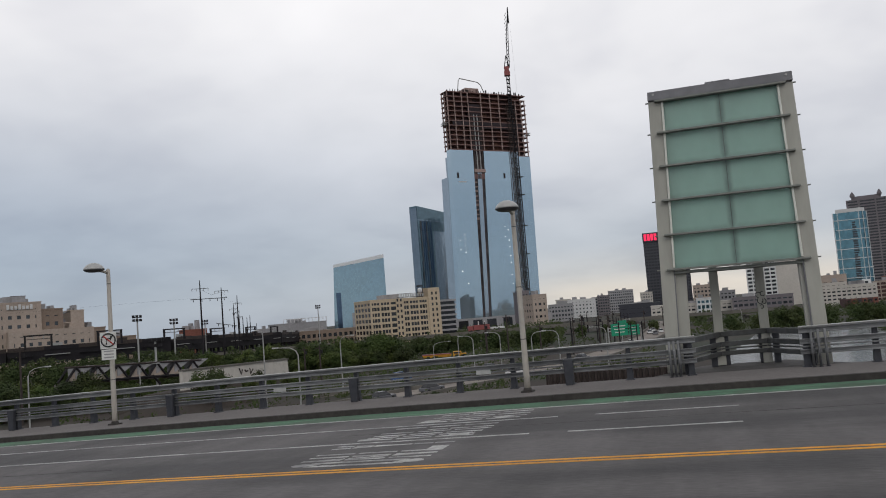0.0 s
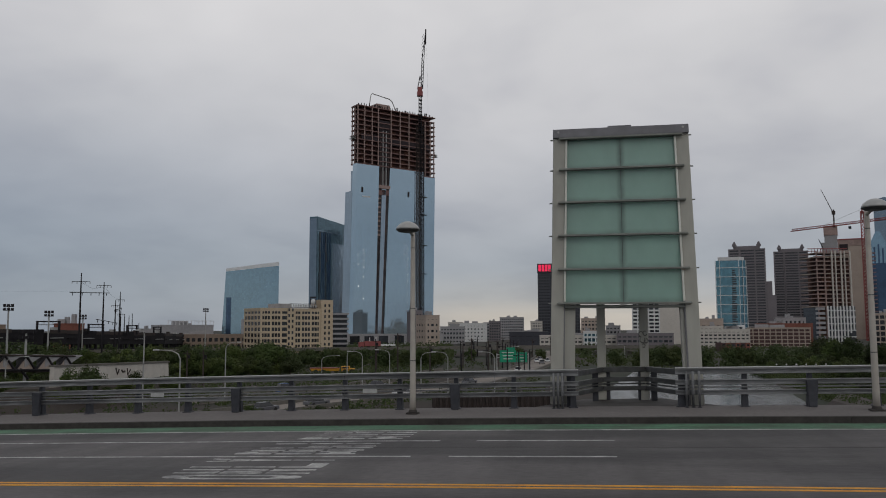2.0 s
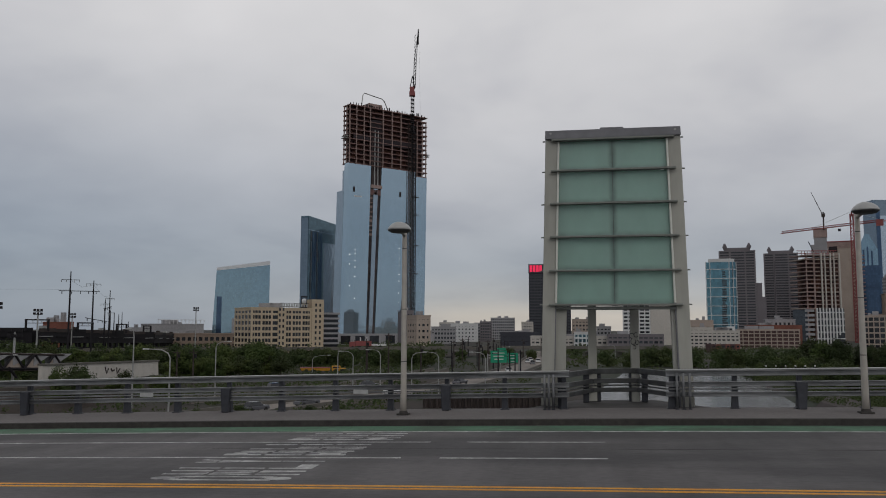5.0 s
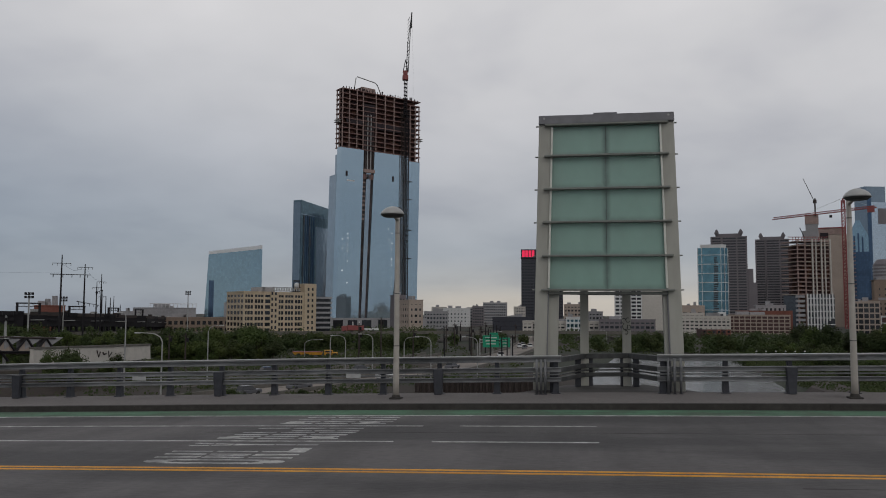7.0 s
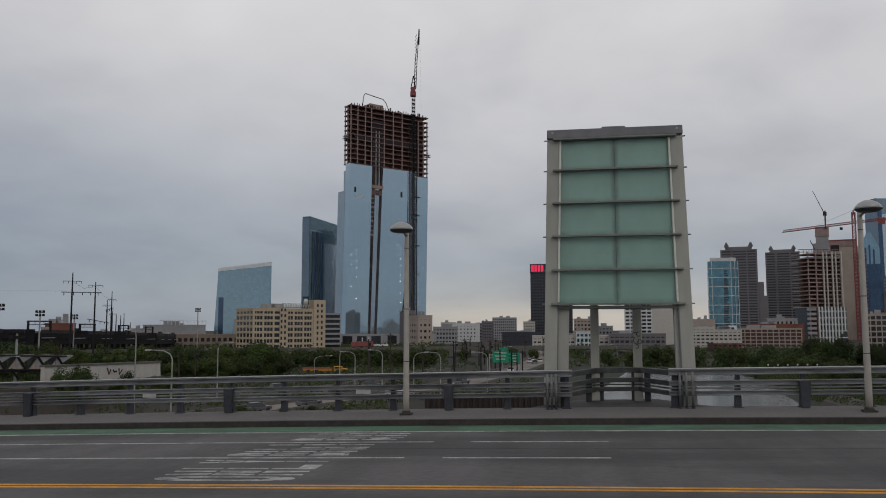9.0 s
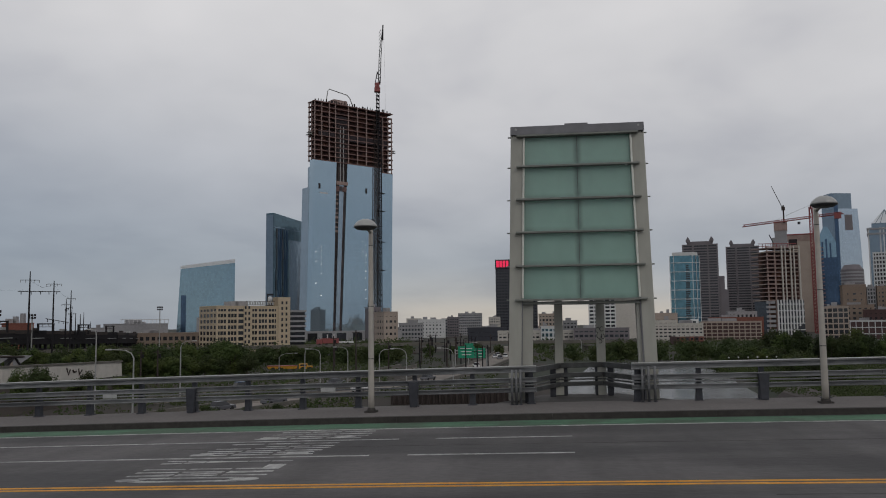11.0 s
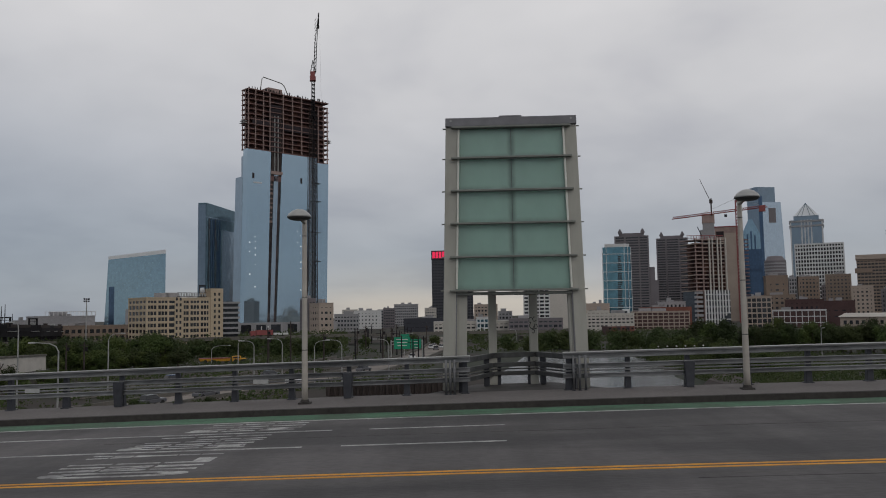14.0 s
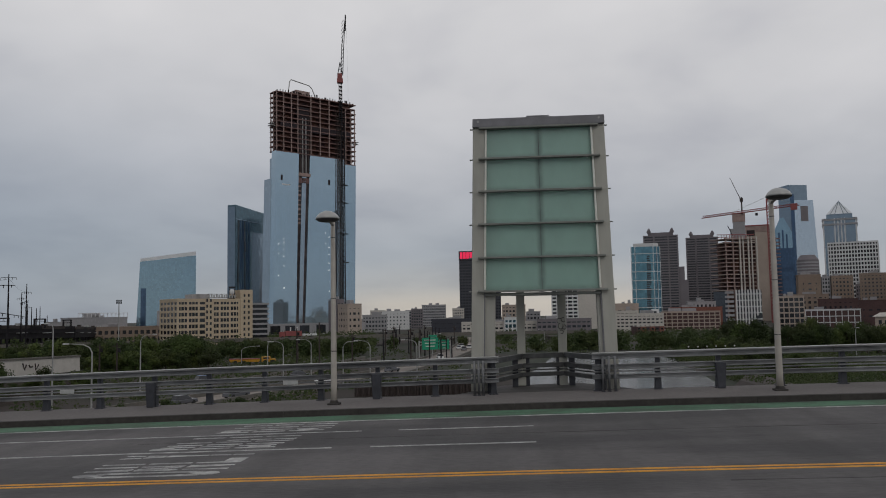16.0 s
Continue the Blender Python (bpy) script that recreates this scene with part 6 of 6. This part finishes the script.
gantry(-204, 205, 45, 7.5, 4.4)
gantry(-196, 228, 50, 7.5, 4.4)
gantry(-186, 250, 60, 7.5, 3.6)
gantry(-190, 285, 80, 7.5, 3.4)
gantry(-194, 318, 90, 7.5, 3.6)
gantry(-200, 350, 95, 7.5, 3.6)


def transmission_pole(x, y, top, arms=(), label="tall dark steel transmission pole"):
    p = thing("transmission_pole", (x, y, BASE), 30, label, "pole", "transmission poles")
    h = top - BASE
    part("shaft", Build().turned([(0.34, 0), (0.22, h * 0.8), (0.13, h)], 8), STEEL_DARK, p)
    for z, r in arms:
        part("crossarm", Build().box(-r, r, -0.07, 0.07, z - BASE - 0.07, z - BASE + 0.07), STEEL_DARK, p)
        for u in (-r, -r * 0.45, r * 0.45, r):
            part("insulator", Build().tube([(u, 0, z - BASE), (u, 0, z - BASE - 0.7)], 0.09, 5), STEEL_GREY, p)
    return p


transmission_pole(-146.3, 215.0, 18.7, ((16.2, 2.4),))
transmission_pole(-157.4, 243.6, 17.7, ((16.6, 2.2),))
transmission_pole(-184.8, 297.3, 17.2, ((14.0, 1.6),))
transmission_pole(-191.5, 304.9, 14.2, ((12.0, 1.6),))
transmission_pole(-221.3, 357.0, 10.9, ((9.5, 1.4),))
transmission_pole(-230.3, 374.9, 9.9)
transmission_pole(-249.3, 410.2, 10.0)
transmission_pole(-258.2, 428.2, 11.3)
transmission_pole(-285.7, 481.6, 6.7)


def cross_beam(a, b, z0, z1):
    t = thing("power_line_beam", (a[0], a[1], z0), label="dark lattice beam between transmission poles", category="beam", group="power line beams")
    dx, dy, dz = b[0] - a[0], b[1] - a[1], z1 - z0
    part("beam", Build().tube([(-0.4 * dx, -0.4 * dy, -0.4 * dz), (1.3 * dx, 1.3 * dy, 1.3 * dz)], 0.12, 5), STEEL_DARK, t)
    for k in range(5):
        u = -0.3 + 0.36 * k
        part("insulator", Build().tube([(u * dx, u * dy, u * dz), (u * dx, u * dy, u * dz - 0.9)], 0.11, 5), STEEL_DARK, t)


cross_beam((-146.3, 215.0), (-157.4, 243.6), 13.0, 14.2)
cross_beam((-184.8, 297.3), (-191.5, 304.9), 10.5, 10.2)
cross_beam((-184.8, 297.3), (-221.3, 357.0), 7.4, 7.0)
cross_beam((-157.4, 243.6), (-191.5, 304.9), 5.2, 5.0)
wires = thing("power_lines", (-146.3, 215.0, 16.0), label="thin dark power lines between the poles", category="cable", kind="stuff")
part("cable", Build().tube([(0, 0, 0), (-5.5, 14, -1.2), (-11, 28.6, 0.2), (-25, 56, -2), (-38.5, 82.3, -2)], 0.03, 4).tube([(0, 0, -2.6), (-50, -30, -3.4), (-110, -62, -3)], 0.013, 4), STEEL_DARK, wires)

foot = thing("footbridge", (-114.9, 124.6, 0), 68.9, "steel truss footbridge with zigzag bracing and grey screens", "footbridge")
N_PANEL, LEN_F = 7, 29.6
for k in range(N_PANEL):
    a, b = LEN_F * k / N_PANEL, LEN_F * (k + 1) / N_PANEL
    za, zb, m = -4.7 - 0.04 * a, -4.7 - 0.04 * b, (a + b) / 2
    zm = -1.9 - 0.04 * m
    for y in (0, 3.0):
        part("brace", Build().tube([(a, y, za), (m, y, zm)], 0.24, 5), STEEL_DARK, foot)
        part("brace", Build().tube([(m, y, zm), (b, y, zb)], 0.24, 5), STEEL_DARK, foot)
    part("screen", Build().hexa([(a + 0.3, 0.2), (b - 0.3, 0.2), (b - 0.3, 0.3), (a + 0.3, 0.3)], za + 0.1, [(m - 0.2, 0.2), (m + 0.2, 0.2), (m + 0.2, 0.3), (m - 0.2, 0.3)], zm - 0.3), BEIGE_WALL, foot, "dull beige screen panel")
    part("roof_panel", Build().hexa([(m - 0.1, 0.1), (m + 0.1, 0.1), (m + 0.1, 2.9), (m - 0.1, 2.9)], zm - 2.2, [(m - 0.2, 0.1), (m + LEN_F / N_PANEL - 0.3, 0.1), (m + LEN_F / N_PANEL - 0.3, 2.9), (m - 0.2, 2.9)], zm + 0.05), GREY_WALL, foot, "grey roof screen")
    part("deck", Build().box(a, b, 0, 3, zb - 0.3, zb), STEEL_RUST, foot)
part("top_chord", Build().tube([(0, 0, -1.9), (LEN_F, 0, -3.1)], 0.2, 5), STEEL_RUST, foot)
part("bottom_chord", Build().tube([(0, 0, -4.7), (LEN_F, 0, -5.9)], 0.25, 5), STEEL_DARK, foot)
part("abutment", Build().box(-0.5, 3.4, -0.5, 3.5, BASE, -5.0), BARRIER, foot, "pale concrete abutment")
part("stay", Build().tube([(18, 0, -5.2), (22, 0, BASE)], 0.25, 5).tube([(26, 0, -5.6), (22, 0, BASE)], 0.25, 5), STEEL_DARK, foot, "dark V-shaped support")

ret = thing("retaining_wall", (-87.2, 122.0, BASE), 85.9, "long beige concrete wall with faded graffiti", "wall")
part("wall", Build().hexa([(0, 0), (33, 0), (33, 1), (0, 1)], 2.0, [(0, 0.2), (33, 0.2), (33, 1), (0, 1)], [6.2, 5.6, 5.6, 6.2]), CREAM_WALL, ret, bevel=0.05)
part("coping", Build().hexa([(-0.1, 0.0), (33.1, 0.0), (33.1, 1.1), (-0.1, 1.1)], [6.2, 5.6, 5.6, 6.2], [(-0.1, 0.0), (33.1, 0.0), (33.1, 1.1), (-0.1, 1.1)], [6.5, 5.9, 5.9, 6.5]), BARRIER, ret)
for k, (lo, hi) in enumerate(((4.1, 5.3), (4.5, 4.9), (3.9, 5.1))):
    part("graffiti_bar", Build().tube([(16.0 + 1.7 * k, 0.1, hi), (16.5 + 1.5 * k, 0.1, lo), (17.0 + 1.7 * k, 0.1, hi - 0.3)], 0.13 + 0.04 * (k % 2), 5), STEEL_RUST, ret, "dark grey spray paint")

mound = Build().hexa([(-92, 108), (-76, 108), (-78, 160), (-100, 160)], BASE, [(-91, 116), (-86.2, 119), (-84, 156), (-98, 158)], BASE + 2.9)
structure("embankment", mound, GROUND, "grassy earth embankment below the beige wall", "embankment")


def flood_light(x, y, top):
    f = thing("flood_light", (x, y, BASE), 30, "tall floodlight mast with a cluster of lamps", "floodlight", "floodlight masts")
    h = top - BASE
    part("mast", Build().turned([(0.3, 0), (0.2, h)], 8), STEEL_GREY, f)
    part("frame", Build().box(-1.3, 1.3, -0.15, 0.15, h - 0.2, h).box(-1.3, 1.3, -0.15, 0.15, h - 1.2, h - 1.05), STEEL_DARK, f)
    for u in (-0.95, 0.0, 0.95):
        for z in (h, h - 1.1):
            part("lamp", Build().box(u - 0.35, u + 0.35, -0.5, 0.1, z, z + 0.6), STEEL_DARK, f)


flood_light(-154.9, 196.3, 8.6)
flood_light(-164.6, 226.5, 7.5)
flood_light(-108.9, 143.3, 1.6)
flood_light(-187.3, 375.9, 11.9)
flood_light(-190.3, 281.7, 7.3)


def cobra_lamp(x, y, top, side, reach=2.6, yaw=20.0):
    c = thing("street_lamp", (x, y, BASE), yaw, "pale highway street lamp with a curved arm", "street lamp", "highway lamps")
    h = top - BASE
    part("pole", Build().turned([(0.13, 0), (0.085, h - 1.0)], 8), STEEL_GREY, c)
    part("arm", Build().tube([(0, 0, h - 1.1), (side * 0.12 * reach, 0, h - 0.45), (side * 0.4 * reach, 0, h - 0.08), (side * reach, 0, h + 0.05)], [0.085, 0.075, 0.06, 0.05], 6), STEEL_GREY, c)
    part("head", Build().box(min(side * reach, side * (reach + 0.75)), max(side * reach, side * (reach + 0.75)), -0.17, 0.17, h - 0.06, h + 0.12), RAIL_CAP, c, "flat lamp head", bevel=0.04)


for x, y, top, side, reach in ((-65.6, 112.2, 2.2, -1, 0.5), (-51.7, 97.1, -0.3, -1, 2.6), (-63.7, 135.8, 0.0, 1, 1.9), (-73.8, 217.8, -5.1, 1, 4.2), (-46.7, 163.5, -2.3, -1, 2.4), (-52.6, 172.2, -2.6, 1, 0.6),
                                 (-41.3, 164.9, -2.0, -1, 2.3), (-30.9, 146.8, -2.0, 1, 2.0), (-26.1, 147.7, -1.9, -1, 2.2), (-18.9, 158.9, -2.2, -1, 2.4), (-84.5, 85.2, -0.3, 1, 2.2), (-101, 128, -2.4, 1, 3.0),
                                 (74, 150, -4.6, -1, 0.5), (-24, 240, -3.0, 1, 2.0), (12, 330, -4.0, -1, 2.0), (90, 226, -2.8, 1, 0.5)):
    cobra_lamp(x, y, top, side, reach)

pole_rnd = random.Random(12)
for x, y, top in ((-46.7, 194.5, 1.3), (-39.8, 200.0, -1.6), (-54.5, 203.0, -0.2), (-40.5, 256.8, -1.4), (-43.7, 296.8, -1.4), (-34.5, 298.0, -1.7), (-26.3, 208.4, -0.7), (-62.0, 232.0, -3.0),
                  (-30.0, 262.0, -2.2), (-47.0, 320.0, -1.4), (-24.0, 330.0, -1.8), (-80.0, 160.0, -2.0), (-92.0, 176.0, -2.6), (-36.0, 330.0, -1.2), (-18.0, 352.0, -1.0), (-106.4, 105.8, 2.6)):
    u = thing("utility_pole", (x, y, BASE), pole_rnd.uniform(0, 40), "dark timber utility pole with a crossarm", "pole", "utility poles")
    h = top - BASE
    part("shaft", Build().turned([(0.22, 0), (0.14, h)], 7), STEEL_RUST, u)
    part("crossarm", Build().box(-0.9, 0.9, -0.08, 0.08, h - 0.7, h - 0.55), STEEL_RUST, u)
    part("transformer", Build().turned([(0.28, h - 1.8), (0.28, h - 1.0)], 8, 0.4, 0), STEEL_DARK, u)

for k in range(22):  # catenary masts of the rail yard
    y = 205 + 8.2 * k
    m = thing("yard_mast", (y * pole_rnd.uniform(-0.165, -0.075), y, BASE), pole_rnd.uniform(-20, 20), "slim dark steel mast in the rail yard", "mast", "rail yard masts")
    h = pole_rnd.uniform(6.0, 8.6)
    part("shaft", Build().hexa([(-0.17, -0.17), (0.17, -0.17), (0.17, 0.17), (-0.17, 0.17)], 0, [(-0.12, -0.12), (0.12, -0.12), (0.12, 0.12), (-0.12, 0.12)], h), STEEL_DARK, m)
    part("bracket", Build().box(-1.6, 0.0, -0.06, 0.06, h - 1.2, h - 1.05), STEEL_DARK, m)
for k in range(6):  # globe lamps of the riverside path
    g = thing("path_lamp", (42.5 + 2.35 * k, 206 + 0.6 * k, BASE), label="slim post lamp with a white globe on the riverside", category="lamp", group="riverside path lamps")
    part("post", Build().turned([(0.09, 0), (0.06, 3.5)], 8), STEEL_DARK, g)
    part("globe", Build().turned([(0.06, 3.48), (0.17, 3.55), (0.21, 3.66), (0.17, 3.78), (0.04, 3.85)], 10), SIGN_WHITE, g, "white globe", smooth=True)

# ---- highway signs and vehicles ----
gs = thing("highway_sign", (-26.0, 229.0, BASE), 14, "two green highway signs on a steel gantry", "road sign")
for u in (-0.5, 8.4):
    part("post", Build().turned([(0.2, 0), (0.17, 5.4)], 8, u, 0.6), STEEL_GREY, gs)
part("beam", Build().tube([(-0.5, 0.6, 5.0), (8.4, 0.6, 5.0)], 0.16, 6).tube([(-0.5, 0.6, 4.2), (8.4, 0.6, 4.2)], 0.13, 6), STEEL_GREY, gs)
for u0, u1, z0, z1 in ((0.3, 4.9, 2.9, 6.2), (5.1, 8.0, 2.9, 5.6)):
    panel = part("panel", Build().box(u0, u1, 0.2, 0.4, z0, z1), SIGN_GREEN, gs, "green sign panel", bevel=0.03)
    for j in range(3):
        z = z1 - 0.75 - 0.85 * j
        part("text_bar", Build().box(u0 + 0.6 + 0.2 * j, u1 - 0.7 - 0.15 * j, 0.15, 0.19, z, z + 0.22), SIGN_WHITE, panel, "unreadable white line")
part("small_panel", Build().box(2.2, 4.6, 0.25, 0.4, 6.3, 7.0), SIGN_GREEN, gs, "small green exit panel")


def car_source(mat, label, tall=1.0):
    c = thing("car", (0, 0, 0), label=label, category="car", group="cars on the highway")
    out = [(-2.2, -0.85), (2.2, -0.85), (2.2, 0.85), (-2.2, 0.85)]
    part("body", Build().hexa(out, 0.3, [(-2.1, -0.82), (2.15, -0.82), (2.15, 0.82), (-2.1, 0.82)], 0.85 * tall), mat, c, bevel=0.08)
    part("cabin", Build().hexa([(-1.7, -0.78), (1.1, -0.78), (1.1, 0.78), (-1.7, 0.78)], 0.85 * tall, [(-1.3, -0.62), (0.4, -0.62), (0.4, 0.62), (-1.3, 0.62)], 1.42 * tall), GLASS_DARK, c, "dark windows", bevel=0.05)
    part("roof", Build().box(-1.25, 0.35, -0.6, 0.6, 1.42 * tall, 1.46 * tall), mat, c)
    for u in (-1.35, 1.35):
        for v in (-0.78, 0.78):
            part("wheel", Build().tube([(u, v - 0.1, 0.32), (u, v + 0.1, 0.32)], 0.32, 12), RUBBER, c)
    return c


CARS = [car_source(CAR_WHITE, "white car on the highway"), car_source(CAR_GREY, "dark grey car on the highway"), car_source(CAR_BLUE, "blue van on the highway", 1.3)]
SPOTS = [(-21, 232, 100, 0), (-17.5, 285, 95, 1), (-16.5, 300, 95, 0), (-20.0, 312, 95, 0), (-15.5, 326, 95, 1), (-27, 180, 70, 1), (-35, 150, 60, 0), (-48, 116, 65, 1), (-57, 96, 80, 0), (-58, 150, 55, 2), (-20, 296, 95, 0), (-43.5, 126, 62, 1),
         (-44, 166, 60, 1)]
done = set()
for x, y, a, k in SPOTS:
    m = pose(x, y, -9.85, 0, 0, a)
    if k in done:
        copy_thing(CARS[k], m)
    else:
        done.add(k)
        CARS[k].matrix_basis = m

dump = thing("dump_truck", (-77.5, 220.0, BASE), 18, "yellow dump truck parked among the trees", "truck")
part("bed", Build().hexa([(0, -1.2), (7.6, -1.2), (7.6, 1.2), (0, 1.2)], 0.6, [(-0.5, -1.3), (7.8, -1.3), (7.8, 1.3), (-0.5, 1.3)], 1.35), YELLOW_PAINT, dump, bevel=0.05)
part("rim", Build().box(-0.5, 7.8, -1.35, 1.35, 1.35, 1.5), CRANE_RED, dump, "rusty bed rim")
part("cab", Build().box(8.2, 10.6, -1.15, 1.15, 0.5, 1.9), YELLOW_PAINT, dump, bevel=0.1)
part("windscreen", Build().box(8.5, 10.3, -1.2, 1.2, 1.3, 1.75), GLASS_DARK, dump)
part("hood", Build().box(10.6, 12.0, -1.0, 1.0, 0.5, 1.3), YELLOW_PAINT, dump, bevel=0.1)
for u in (1.2, 3.0, 9.2, 11.2):
    for v in (-1.1, 1.1):
        part("wheel", Build().tube([(u, v - 0.2, 0.55), (u, v + 0.2, 0.55)], 0.55, 12), RUBBER, dump)
red = thing("truck", (-96.0, 338.5, -6.0), 28, "red truck with a white trailer on the flyover", "truck")
part("box", Build().box(0, 7.0, -1.2, 1.2, 0.9, 3.0), CRANE_RED, red, bevel=0.05)
part("trailer", Build().box(7.3, 13.5, -1.2, 1.2, 0.9, 1.7), CAR_WHITE, red, "low white trailer", bevel=0.05)
part("cab", Build().box(-2.3, -0.2, -1.15, 1.15, 0.6, 2.7), CRANE_RED, red, bevel=0.1)
for u in (2.2, 5.0):
    part("light_post", Build().box(u, u + 0.4, -0.2, 0.2, 3.0, 4.6), WHITE_WALL, red)
for u in (-1.2, 2.0, 6.0, 11.0):
    for v in (-1.0, 1.0):
        part("wheel", Build().tube([(u, v - 0.2, 0.5), (u, v + 0.2, 0.5)], 0.5, 10), RUBBER, red)
# ---- far woods and scrub ----
woods_rnd = random.Random(77)
wv, wf = [], []


def clump(x, y, z, s):
    for k in range(9):
        d = Vector((woods_rnd.gauss(0, 1), woods_rnd.gauss(0, 1), woods_rnd.gauss(0, 0.7))) * s * 0.5
        p = Vector((x, y, z)) + d
        n = Vector((woods_rnd.gauss(0, 1), -1.2 + woods_rnd.gauss(0, .6), woods_rnd.gauss(0.6, .6))).normalized()
        a = n.cross(Vector((0, 0, 1))).normalized()
        b = n.cross(a)
        i, r = len(wv), s * woods_rnd.uniform(0.14, 0.32)
        wv.extend(tuple(p + r * q) for q in (a * 1.2, b + a * .2, -a, -b * .9 - a * .2))
        wf.append((i, i + 1, i + 2, i + 3))


for k in range(7500):
    y = woods_rnd.uniform(264, 560)
    x = woods_rnd.uniform(-0.75, 0.5) * y
    if -28 < x < -9 or -0.17 < x / y < -0.03:
        continue  # the highway and the bare rail yard
    clump(x, y, BASE + abs(woods_rnd.gauss(0, 1)) * (1.5 if x < 0 else 0.45) + 0.3, woods_rnd.uniform(0.9, 2.0 if x < 0 else 1.3))
for k in range(9000):
    y = woods_rnd.uniform(95, 300)
    x = woods_rnd.uniform(-0.95, -0.06) * y
    if abs(x - np.interp(y, (60, 100, 128, 145, 172, 220, 290), (-60, -54, -45, -37, -28, -22, -18))) < 7.5:
        continue
    if (x > -0.24 * y and y < 136) or (x > -0.2 * y and y > 175 and k % 6) or (x < -0.38 * y and y < 124 and k % 4):
        continue
    clump(x, y, BASE + abs(woods_rnd.gauss(0, 1)) * 0.4 + 0.1, woods_rnd.uniform(0.3, 0.6 + y / 400))
for k in range(9000):
    y = woods_rnd.uniform(110, 250)
    clump(33 + 0.035 * y + abs(woods_rnd.gauss(0, 26)), y, BASE + abs(woods_rnd.gauss(0, 1)) * 0.6 + 0.15, woods_rnd.uniform(0.3, 0.65))
wm = bpy.data.meshes.new("scrub")
wm.from_pydata(wv, [], wf)
wm.materials.append(LEAF_DARK)
tagged(new("scrub", wm), "dark green scrub and distant woods", "scrub", kind="stuff")
